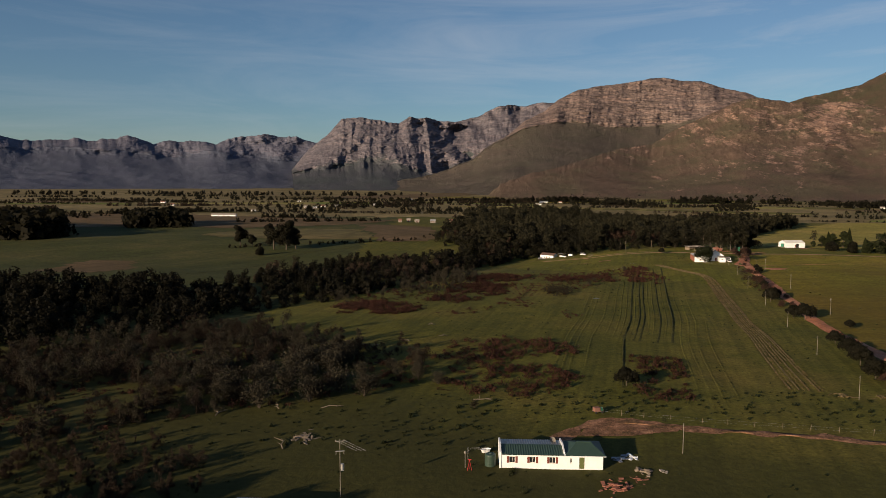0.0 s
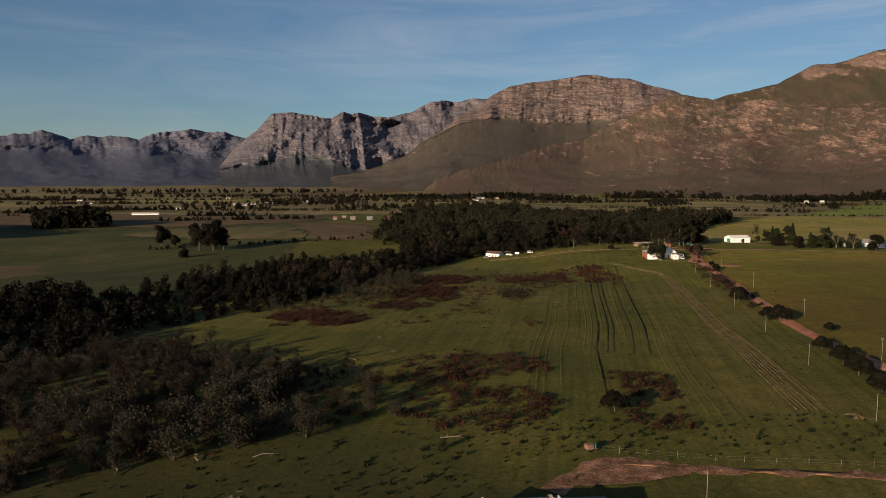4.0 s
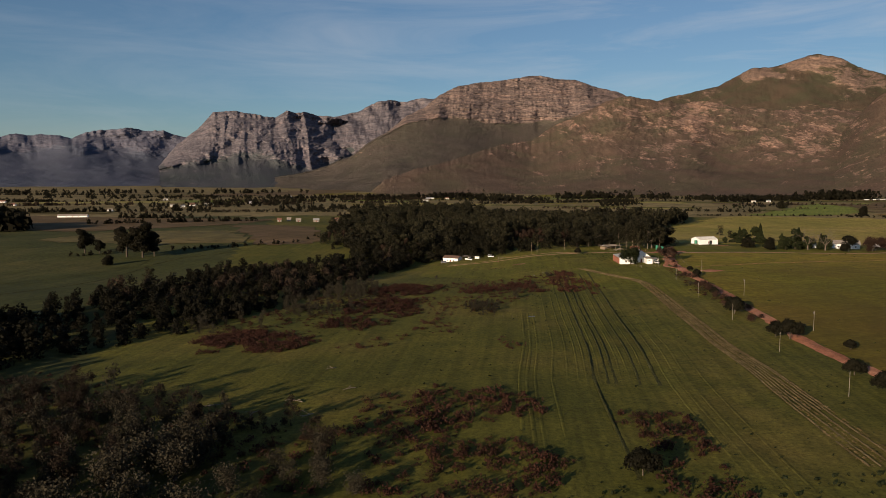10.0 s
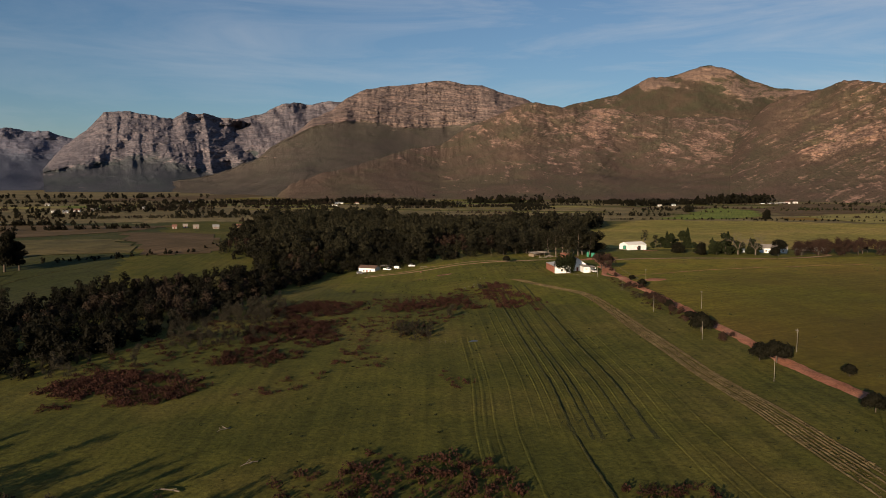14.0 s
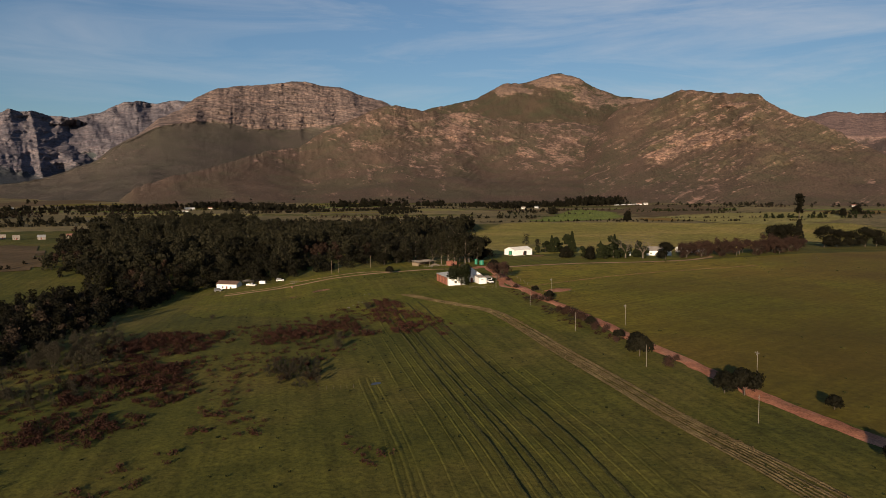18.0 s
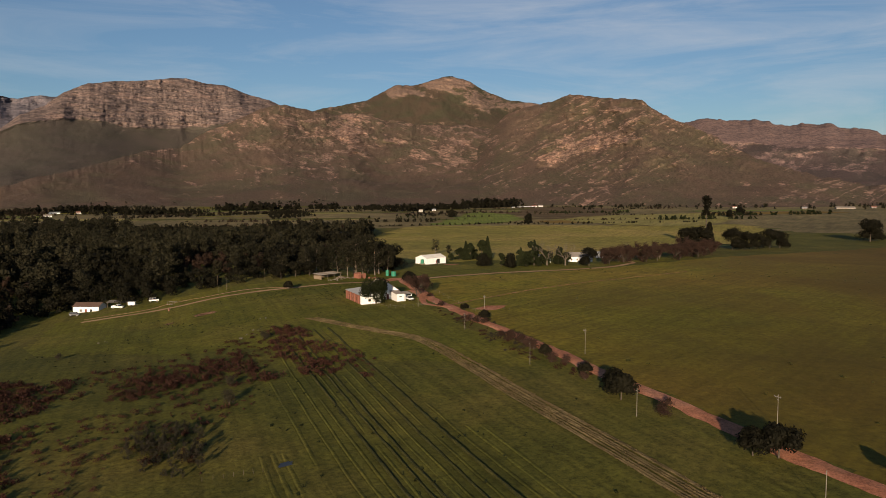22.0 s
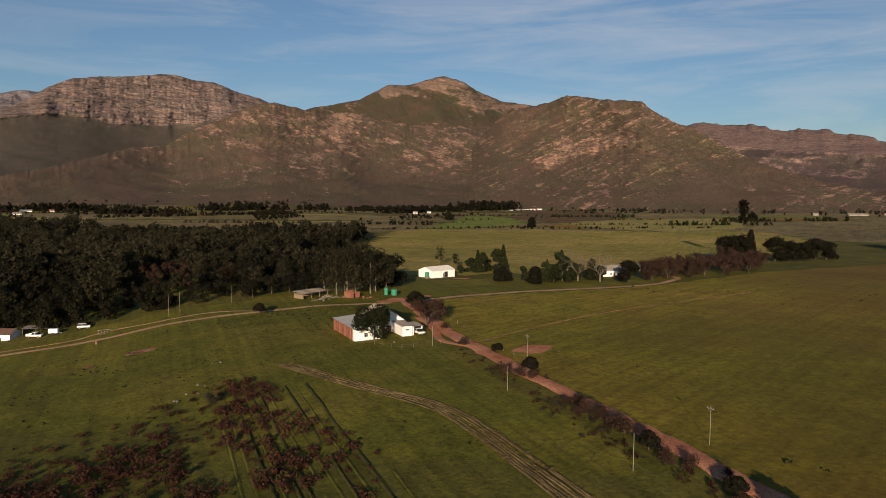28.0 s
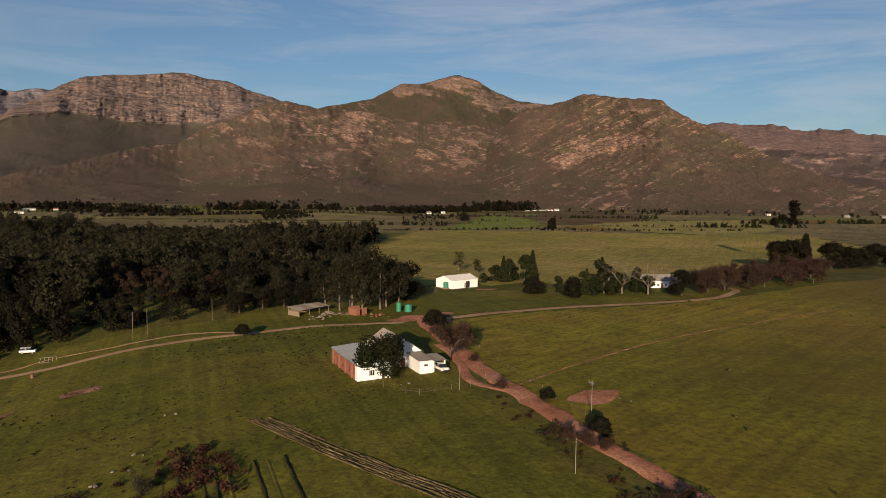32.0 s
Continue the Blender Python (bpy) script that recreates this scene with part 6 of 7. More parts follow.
def window(parent, x, y, z, w, h, out=-1, axis="x", mat=None, shutters=None, deep=0.12):
    """A framed window set into a wall, with its pane, bars, sill and, if any, shutters. out: the way it faces."""
    fr, pane = mat or M_FRAME, M_PANE
    t = 0.06

    def b(name, u0, v0, z0, u1, v1, z1, m, par):
        if axis == "x":
            return box(name, par, m, x + u0, y + min(v0 * out, v1 * out), z0, x + u1, y + max(v0 * out, v1 * out), z1)
        return box(name, par, m, x + min(v0 * out, v1 * out), y + u0, z0, x + max(v0 * out, v1 * out), y + u1, z1)

    win = b("window", -w / 2, 0.0, z, w / 2, 0.02, z + t, fr, parent)
    b("frame_side", -w / 2, 0.0, z + t, -w / 2 + t, 0.05, z + h, fr, win)
    b("frame_side", w / 2 - t, 0.0, z + t, w / 2, 0.05, z + h, fr, win)
    b("frame_head", -w / 2 + t, 0.0, z + h - t, w / 2 - t, 0.05, z + h, fr, win)
    b("glazing_bar", -0.02, 0.0, z + t, 0.02, 0.04, z + h - t, fr, win)
    b("pane", -w / 2 + t, -0.04, z + t, w / 2 - t, -0.02, z + h - t, pane, win)
    b("sill", -w / 2 - 0.06, 0.055, z - 0.07, w / 2 + 0.06, 0.17, z - 0.005, fr, win)
    if shutters:
        for s in (-1, 1):
            c = s * (w / 2 + 0.23)
            b("shutter", c - 0.2, 0.105, z - 0.02, c + 0.2, 0.145, z + h + 0.02, shutters, win)
    return win


M_FRAME = plain("white window paint", (0.74, 0.72, 0.68), 0.6, 0, 0.1, 2)
M_PANE = plain("dark window glass", (0.02, 0.022, 0.025), 0.08, 0, 0.1, 1, 0, 0.6)
M_POND = plain("muddy pond water", (0.02, 0.018, 0.014), 0.28, 0, 0.1, 1, 0, 0.3)
M_PALE_SHEET = plain("pale painted roof sheet", (0.62, 0.61, 0.58), 0.55, 0.0, 0.22, 0.8)
M_SHUTTER = plain("red-brown shutter paint", (0.16, 0.045, 0.035), 0.7, 0, 0.2, 3)
M_DOOR = plain("olive green door paint", (0.10, 0.12, 0.04), 0.7, 0, 0.2, 3)
M_TANK = plain("green plastic tank", (0.03, 0.19, 0.12), 0.45, 0, 0.15, 1)
M_DKTANK = plain("dark green tank", (0.035, 0.06, 0.045), 0.5, 0, 0.2, 1)
M_STEEL = plain("grey galvanised steel", (0.40, 0.40, 0.39), 0.5, 0.6, 0.2, 2)
M_PIPE = plain("white pole paint", (0.20, 0.18, 0.15), 0.7, 0, 0.2, 2)
M_CARPAINT = plain("white car paint", (0.75, 0.75, 0.74), 0.3, 0, 0.06, 1, 0, 0.5)
M_DARKPAINT = plain("dark grey car paint", (0.05, 0.055, 0.065), 0.35, 0, 0.1, 1, 0, 0.5)
M_TYRE = plain("tyre rubber", (0.02, 0.02, 0.02), 0.9)
M_RED = plain("red paint", (0.33, 0.03, 0.03), 0.6, 0, 0.2, 2)
M_STONE = plain("pale stone", (0.21, 0.19, 0.165), 0.95, 0, 0.25, 2)
M_DEADWOOD = plain("bleached dead wood", (0.19, 0.155, 0.12), 0.95, 0, 0.3, 3)
M_THATCH = plain("dull red roof sheet", (0.21, 0.105, 0.08), 0.85, 0, 0.3, 1)
M_SHINE = plain("worn silver roof sheet", (0.30, 0.31, 0.34), 0.35, 0.7, 0.25, 1.2)

# the green-roofed house
H1 = empty("farm_house", pose(10.0, 117.65, gz(18, 118) + 0.0, 0, 0, -2.6))
tagged(H1, "long white house with dark green metal roofs and shutters", "house")
WIN = (2.0, 5.5, 8.9)
wall(H1, M_WHITE, (0, 0), (17.5, 0), -0.4, 2.5, 0.24, [(c - 0.5, c + 0.5, 0.95, 2.05) for c in WIN] + [(11.9, 12.3, 1.1, 1.9), (13.45, 14.35, 0.05, 2.08)])
wall(H1, M_WHITE, (17.38, 0.13), (17.38, 6.4), -0.4, 2.5, 0.24)
wall(H1, M_WHITE, (17.5, 6.5), (0, 6.5), -0.4, 2.5, 0.24)
poly("gable_end", H1, M_WHITE, [(-0.2, -0.25, -0.4), (-0.2, 6.75, -0.4), (-0.2, 6.75, 2.85), (-0.2, 3.25, 3.35), (-0.2, -0.25, 2.85), (0.12, -0.25, -0.4), (0.12, 6.75, -0.4), (0.12, 6.75, 2.85), (0.12, 3.25, 3.35), (0.12, -0.25, 2.85)],
     [(0, 1, 2, 3, 4), (9, 8, 7, 6, 5), (0, 5, 6, 1), (1, 6, 7, 2), (2, 7, 8, 3), (3, 8, 9, 4), (4, 9, 5, 0)], "white parapet gable")
poly("gable_end", H1, M_WHITE, [(10.8, 0.2, 2.4), (10.8, 6.7, 2.4), (10.8, 6.7, 2.95), (10.8, 3.25, 3.35), (10.8, 0.2, 2.9), (11.05, 0.2, 2.4), (11.05, 6.7, 2.4), (11.05, 6.7, 2.95), (11.05, 3.25, 3.35), (11.05, 0.2, 2.9)],
     [(0, 1, 2, 3, 4), (9, 8, 7, 6, 5), (0, 5, 6, 1), (1, 6, 7, 2), (2, 7, 8, 3), (3, 8, 9, 4), (4, 9, 5, 0)], "white parapet gable")
ribbed("roof", H1, M_GREEN_ROOF, (0.13, -0.4, 2.46), (10.79, -0.4, 2.46), (10.79, 3.25, 2.98), (0.13, 3.25, 2.98), 0.42, 0.05, label="dark green ribbed roof sheet")
ribbed("roof", H1, M_SHINE, (10.79, 6.9, 2.5), (0.13, 6.9, 2.5), (0.13, 3.26, 2.98), (10.79, 3.26, 2.98), 0.42, 0.05, label="silvery back roof slope")
poly("hip_roof", H1, M_GREEN_ROOF, [(11.06, -0.45, 2.44), (17.95, -0.45, 2.44), (17.95, 6.95, 2.44), (11.06, 6.95, 2.44), (13.4, 3.3, 3.55), (15.9, 3.3, 3.55)],
     [(0, 1, 5, 4), (1, 2, 5), (2, 3, 4, 5), (3, 0, 4), (3, 2, 1, 0)], "dark green hipped roof")
rod("ridge_cap", H1, M_GREEN_ROOF, (13.3, 3.3, 3.57), (16.0, 3.3, 3.57), 0.09, 0.09, 6)
rod("gutter", H1, M_WHITE, (11.0, -0.5, 2.40), (17.95, -0.5, 2.40), 0.06, 0.06, 6)
for _c in WIN:
    window(H1, _c, 0.0, 0.95, 1.0, 1.1, -1, "x", None, M_SHUTTER)
window(H1, 12.1, 0.0, 1.1, 0.4, 0.8)
_door = box("door", H1, M_DOOR, 13.47, -0.06, 0.06, 14.33, 0.0, 2.06, "olive green plank door", 0.01)
box("door_handle", _door, M_STEEL, 14.18, -0.12, 1.0, 14.26, -0.062, 1.1)
for _k in range(4):
    box("plank", _door, M_DOOR, 13.5 + 0.21 * _k, -0.078, 0.1, 13.69 + 0.21 * _k, -0.061, 2.02)
_dish = empty("satellite_dish", pose(19.6, 122.6, gz(19, 122) + 2.95, 55, 0, 30))
tagged(_dish, "white satellite dish fixed on the house roof", "satellite dish")
_bm = bmesh.new()
bmesh.ops.create_uvsphere(_bm, u_segments=16, v_segments=12, radius=0.9)
bmesh.ops.delete(_bm, geom=[v for v in _bm.verts if v.co.z > -0.62], context="VERTS")
bmesh.ops.translate(_bm, vec=(0, 0, 0.9), verts=_bm.verts)
part("bowl", _bm, M_PIPE, _dish)
rod("arm", _dish, M_STEEL, (0, 0, 0.0), (0, 0, 0.5), 0.02, 0.02, 6)


def tank(name, x, y, r, h, mat, label, lift=0.0):
    t = empty(name, pose(x, y, gz(x, y) + lift))
    tagged(t, label, "water tank")
    _b = bmesh.new()
    bmesh.ops.create_cone(_b, cap_ends=True, segments=24, radius1=r, radius2=r, depth=h, matrix=Matrix.Translation((0, 0, h / 2)))
    bmesh.ops.bevel(_b, geom=[e for e in _b.edges if abs(e.verts[0].co.z - e.verts[1].co.z) < 1e-4 and e.verts[0].co.z > h / 2], offset=r * 0.25, segments=3, profile=0.5, affect="EDGES")
    part("body", _b, mat, t)
    rod("lid", t, mat, (0, 0, h + 0.001), (0, 0, h + 0.12), r * 0.25, r * 0.22, 12)
    for k in range(3):
        rod("rib", t, mat, (0, 0, h * (0.2 + 0.22 * k)), (0, 0, h * (0.2 + 0.22 * k) + 0.07), r + 0.03, r + 0.03, 24)
    return t


tank("water_tank", 8.3, 118.6, 0.95, 2.1, M_DKTANK, "dark green round water tank by the house")
# white mailbox pole with a cap; it carries no lamp
_mb = empty("garden_lamp", pose(3.9, 117.5, gz(4, 117)))
tagged(_mb, "white garden post with a round cap", "post")
rod("post", _mb, M_PIPE, (0, 0, -0.2), (0, 0, 2.6), 0.06, 0.05)
rod("cap", _mb, M_PIPE, (0, 0, 2.601), (0, 0, 2.95), 0.26, 0.16, 12)
_wash = empty("washing_line", pose(4.5, 121.0, gz(4, 121), 0, 0, 8))
tagged(_wash, "steel washing line on two posts", "washing line")
for _k in (0, 3.2):
    rod("post", _wash, M_STEEL, (_k, 0, -0.2), (_k, 0, 1.9), 0.035, 0.03, 6)
    rod("crossbar", _wash, M_STEEL, (_k, -0.6, 1.92), (_k, 0.6, 1.92), 0.025, 0.025, 6)
for _k in (-0.5, 0, 0.5):
    rod("wire", _wash, M_STEEL, (0, _k, 1.95), (3.2, _k, 1.95), 0.012, 0.012, 4)
_pump = empty("hand_pump", pose(4.6, 116.2, gz(4.6, 116)))
tagged(_pump, "red frame standing in the long grass", "frame")
for _a, _b2 in (((-0.4, 0, -0.1), (0, 0, 1.9)), ((0.4, 0, -0.1), (0, 0, 1.9)), ((0, 0.5, -0.1), (0, 0, 1.9))):
    rod("leg", _pump, M_RED, _a, _b2, 0.05, 0.04, 6)
rod("head", _pump, M_RED, (-0.3, 0, 1.95), (0.3, 0, 1.95), 0.09, 0.09, 8)
_tub = empty("bath_tub", pose(7.9, 124.6, gz(8, 124), 0, 0, 20))
tagged(_tub, "old white bath tub lying in the grass", "bath tub")
_bm = bmesh.new()
bmesh.ops.create_cone(_bm, cap_ends=True, segments=20, radius1=0.55, radius2=0.8, depth=0.6, matrix=Matrix.Translation((0, 0, 0.3)) @ Matrix.Diagonal((1.3, 0.6, 1, 1)))
bmesh.ops.delete(_bm, geom=[f for f in _bm.faces if f.normal.z > 0.9], context="FACES")
bmesh.ops.solidify(_bm, geom=_bm.faces[:], thickness=0.06)
part("basin", _bm, M_WHITE, _tub)


def heap(name, label, category, x, y, n, size, mat, spread, seed, flat=0.6, long=1.0):
    """Loose pieces lying on one another."""
    rng = np.random.default_rng(seed)
    t = empty(name, pose(x, y, gz(x, y)))
    tagged(t, label, category)
    for k in range(n):
        s = size * rng.uniform(0.6, 1.3)
        bm = bmesh.new()
        bm_box(bm, -s * long / 2, -s / 2, 0, s * long / 2, s / 2, s * flat)
        for v in bm.verts:
            v.co += Vector(rng.normal(size=3) * s * 0.09)
        d = rng.normal(size=2) * spread
        bm.transform(pose(d[0], d[1], max(0.0, spread * 0.55 - np.hypot(*d) * 0.6) * rng.random() - 0.03, rng.normal() * 12, rng.normal() * 12, rng.uniform(0, 360)))
        part("piece", bm, mat, t)
    return t


heap("brick_pile", "heap of loose red bricks and planks", "brick pile", 28.5, 109.5, 34, 0.5, M_BRICK, 1.3, 3, 0.35, 1.8)
heap("timber_pile", "small stack of reddish boards", "timber pile", 32.5, 112.3, 12, 0.4, M_BRICK, 0.7, 5, 0.2, 3)
heap("rubble_pile", "pale rubble heap beside the house", "rubble", 34.5, 115.8, 20, 0.5, M_DEADWOOD, 0.8, 7)
heap("rubble_pile", "small heap of pale stones", "rubble", 37.4, 115.8, 9, 0.35, M_STONE, 0.5, 9)
heap("scrap_pile", "blue-grey scrap metal behind the house", "scrap", 32.0, 121.0, 14, 0.6, M_SHINE, 0.9, 11, 0.3, 2)
heap("scrap_pile", "white scrap sheets behind the house", "scrap", 33.6, 122.2, 6, 0.6, M_WHITE, 0.6, 13, 0.2, 2)
_bin = empty("feed_cart", pose(33.2, 147.0, gz(33, 147), 0, 0, 15) @ Matrix.Diagonal((0.8, 0.8, 0.8, 1)))
tagged(_bin, "small cart with a faded red box and a green drum", "cart")
box("box", _bin, M_THATCH, -1.2, -0.7, 0.5, 0.4, 0.7, 1.5, "", 0.04)
box("base", _bin, M_TIMBER, -1.25, -0.72, 0.42, 1.5, 0.72, 0.495)
rod("drum", _bin, M_TANK, (1.0, 0, 0.5), (1.0, 0, 1.35), 0.45, 0.45, 14)
for _sx in (-0.9, 0.9):
    for _sy in (-0.8, 0.8):
        rod("wheel", _bin, M_TYRE, (_sx, _sy - 0.07, 0.27), (_sx, _sy + 0.07, 0.27), 0.3, 0.3, 14)


# the farm by the road
FARM = empty("farm_cottage", pose(148.2, 412.2, gz(155, 415) - 0.1, 0, 0, -12))
tagged(FARM, "white farm cottage with grey gabled roof and lean-to", "house")
BARN = empty("brick_barn", pose(148.2, 412.2, gz(150, 420) - 0.1, 0, 0, -12))
tagged(BARN, "long brick barn with a flat tin roof", "barn")
wall(BARN, M_BRICK, (0, 18.5), (0, 1.5), -0.4, 3.4, 0.25, [(3, 4.2, 0.1, 2.1), (7.5, 8.8, 1.0, 2.1), (12, 13.3, 1.0, 2.1)], label="bare red brick wall")
wall(BARN, M_WHITE, (-0.125, 0.1), (7.4, 0.1), -0.4, 3.9, 0.25, [(2.6, 3.7, 1.0, 2.2)], label="whitewashed end wall")
wall(BARN, M_WHITE, (0.0, 1.5), (0.0, 0.225), -0.4, 3.5, 0.26, label="whitewashed corner")
wall(BARN, M_BRICK, (7.3, 0.23), (7.3, 18.5), -0.4, 4.0, 0.25)
wall(BARN, M_BRICK, (7.4, 18.6), (-0.1, 18.6), -0.4, 3.4, 0.25)
for _k in range(4):
    box("pier", BARN, M_BRICK, -0.42, 3.0 + 4.6 * _k, -0.4, -0.13, 3.4 + 4.6 * _k, 3.2)
    _sheet = 4.7 * _k
    ribbed("roof_sheet", BARN, M_TIN, (-0.5, -0.35 + _sheet, 3.42 + 0.02 * (_k % 2)), (-0.5, 4.3 + _sheet, 3.44 + 0.02 * (_k % 2)), (7.7, 4.3 + _sheet, 4.12), (7.7, -0.35 + _sheet, 4.1), 0.5, 0.05, label="pale corrugated roof sheet")
window(BARN, 3.15, -0.02, 1.0, 1.1, 1.2)
wall(FARM, M_WHITE, (8.2, 7.2), (17.0, 7.2), -0.4, 3.4, 0.25, [(1.2, 2.3, 1.0, 2.1), (4.0, 5.0, 0.1, 2.1)])
wall(FARM, M_WHITE, (17.0, 7.33), (17.0, 19.0), -0.4, 3.4, 0.25, [(3, 4, 1, 2.1), (7, 8, 1, 2.1)])
wall(FARM, M_WHITE, (17.0, 19.1), (8.1, 19.1), -0.4, 3.4, 0.25)
wall(FARM, M_WHITE, (8.2, 19.0), (8.2, 7.33), -0.4, 3.4, 0.25)
for _y in (7.08, 19.0):
    poly("gable", FARM, M_WHITE, [(8.08, _y, 3.4), (17.12, _y, 3.4), (12.6, _y, 6.55), (8.08, _y + 0.24, 3.4), (17.12, _y + 0.24, 3.4), (12.6, _y + 0.24, 6.55)], [(0, 1, 2), (5, 4, 3), (0, 3, 4, 1), (1, 4, 5, 2), (2, 5, 3, 0)], "white gable")
ribbed("roof", FARM, M_ASBESTOS, (7.7, 6.7, 3.22), (7.7, 19.5, 3.22), (12.6, 19.5, 6.66), (12.6, 6.7, 6.66), 0.35, 0.05, label="weathered grey roof slope")
ribbed("roof", FARM, M_ASBESTOS, (17.5, 19.5, 3.22), (17.5, 6.7, 3.22), (12.61, 6.7, 6.66), (12.61, 19.5, 6.66), 0.35, 0.05, label="weathered grey roof slope")
window(FARM, 9.95, 7.2, 1.0, 1.1, 1.1)
box("door", FARM, M_SHUTTER, 12.22, 7.1, 0.08, 13.18, 7.17, 2.08)
wall(FARM, M_WHITE, (13.7, 0.0), (16.6, 0.0), -0.4, 3.0, 0.24, [(0.9, 2.0, 1.7, 2.2)], label="white lean-to wall")
wall(FARM, M_WHITE, (16.5, 0.13), (16.5, 7.05), -0.4, 3.0, 0.24, label="white lean-to wall")
wall(FARM, M_WHITE, (13.8, 7.05), (13.8, 0.13), -0.4, 3.0, 0.24, label="white lean-to wall")
ribbed("lean_to_roof", FARM, M_ASBESTOS, (13.3, -0.4, 3.02), (16.85, -0.4, 3.02), (16.85, 7.05, 3.35), (13.3, 7.05, 3.35), 0.35, 0.05)
window(FARM, 15.15, 0.0, 1.7, 1.1, 0.5)
for _p in ((19.6, 0.3), (19.6, 5.2), (17.0, 0.3)):
    box("carport_post", FARM, M_WHITE, _p[0] - 0.14, _p[1] - 0.14, -0.4, _p[0] + 0.14, _p[1] + 0.14, 2.7)
ribbed("carport_roof", FARM, M_ASBESTOS, (16.86, -0.3, 2.74), (20.0, -0.3, 2.74), (20.0, 5.6, 2.95), (16.86, 5.6, 2.95), 0.35, 0.05, label="flat grey carport roof")
wall(FARM, M_WHITE, (16.7, 5.4), (19.7, 5.4), -0.4, 2.7, 0.2, label="white carport back wall")


def car(name, label, x, y, turn, mat, kind):
    """A vehicle that faces along its x."""
    t = empty(name, pose(x, y, gz(x, y) + 0.12, 0, 0, turn))
    tagged(t, label, "car")
    L, W = (4.9, 1.75) if kind == "pickup" else (3.9, 1.65)
    box("body", t, mat, -L / 2, -W / 2, 0.32, L / 2, W / 2, 0.92, "", 0.1)
    a, b2, top = (-0.55, 1.25, 1.55) if kind == "pickup" else (-1.85, 1.0, 1.5)
    e = 0.28
    v = [(a, -W / 2 + 0.05, 0.9), (b2 + 0.35, -W / 2 + 0.05, 0.9), (b2 + 0.35, W / 2 - 0.05, 0.9), (a, W / 2 - 0.05, 0.9),
         (a + e * 0.8, -W / 2 + 0.2, top), (b2 - e, -W / 2 + 0.2, top), (b2 - e, W / 2 - 0.2, top), (a + e * 0.8, W / 2 - 0.2, top)]
    cab = poly("cabin", t, M_PANE, v, [(0, 1, 5, 4), (1, 2, 6, 5), (2, 3, 7, 6), (3, 0, 4, 7), (4, 5, 6, 7)], "dark glazed cabin")
    box("roof", t, mat, a + e * 0.6, -W / 2 + 0.16, top - 0.01, b2 - e * 0.8, W / 2 - 0.16, top + 0.06, "", 0.025)
    for s in (-1, 1):
        y0 = s * (W / 2 - 0.13)
        box("door_post", cab, mat, (a + b2) / 2 - 0.05, min(y0, y0 + s * 0.06), 0.9, (a + b2) / 2 + 0.06, max(y0, y0 + s * 0.06), top - 0.02)
        box("headlight", t, M_SHINE, L / 2 - 0.03, s * 0.6 - 0.14, 0.62, L / 2 + 0.015, s * 0.6 + 0.14, 0.78)
        for wx in (-L * 0.31, L * 0.31):
            wh = rod("wheel", t, M_TYRE, (wx, s * (W / 2 - 0.2), 0.2), (wx, s * (W / 2 + 0.01), 0.2), 0.33, 0.33, 18)
            rod("rim", wh, M_STEEL, (wx, s * (W / 2 + 0.011), 0.2), (wx, s * (W / 2 + 0.03), 0.2), 0.19, 0.17, 12)
    if kind == "pickup":
        box("load_bed", t, M_DARK, -L / 2 + 0.12, -W / 2 + 0.12, 0.921, -0.65, W / 2 - 0.12, 0.94)
        for s in (-1, 1):
            box("bed_side", t, mat, -L / 2 + 0.02, s * W / 2 - 0.06 * (s > 0), 0.9, -0.6, s * W / 2 + 0.06 * (s < 0), 1.12)
        box("tailgate", t, mat, -L / 2 + 0.0, -W / 2 + 0.07, 0.9, -L / 2 + 0.07, W / 2 - 0.07, 1.12)
    box("bumper", t, M_DARK, L / 2 - 0.05, -W / 2 + 0.1, 0.33, L / 2 + 0.07, W / 2 - 0.1, 0.52, "", 0.02)
    return t


car("pickup_truck", "white pickup truck parked under the carport", 166.9, 409.2, -98, M_CARPAINT, "pickup")
car("pickup_truck", "white pickup truck parked by the cottage", 86.8, 507.0, -38, M_CARPAINT, "pickup")
car("hatchback", "white hatchback parked on the grass", 100.2, 502.4, -20, M_CARPAINT, "hatch")
car("saloon_car", "dark car parked beside the cottage", 71.5, 512.5, -30, M_DARKPAINT, "hatch")
_tr = empty("box_trailer", pose(91.8, 504.4, gz(91.8, 504.4), 0, 0, -30))
tagged(_tr, "white box trailer on two wheels", "trailer")
box("body", _tr, M_CARPAINT, -1.4, -0.8, 0.5, 1.4, 0.8, 1.9, "", 0.06)
rod("drawbar", _tr, M_STEEL, (1.4, 0, 0.55), (2.5, 0, 0.5), 0.05, 0.05, 6)
rod("jockey_leg", _tr, M_STEEL, (2.3, 0, 0.0), (2.3, 0, 0.5), 0.04, 0.04, 6)
for _s in (-1, 1):
    rod("wheel", _tr, M_TYRE, (0, _s * 0.82, 0.32), (0, _s * 0.98, 0.32), 0.33, 0.33, 16)
_gate = empty("gate_frame", pose(102.6, 485.4, gz(102.6, 485.4), 0, 0, -8))
tagged(_gate, "white steel gate frame with diagonal bars", "gate frame")
for _z in (0.05, 1.3):
    rod("rail", _gate, M_PIPE, (-1.9, 0, _z), (1.9, 0, _z), 0.07, 0.07, 6)
for _k in range(5):
    rod("bar", _gate, M_PIPE, (-1.9 + 0.95 * _k, 0, 0.0), (-1.5 + 0.85 * _k, 0, 1.3), 0.055, 0.055, 6)
_dr = empty("oil_drum", pose(97.6, 472.3, gz(97.6, 472.3)))
tagged(_dr, "rusty oil drum standing by the track", "drum")
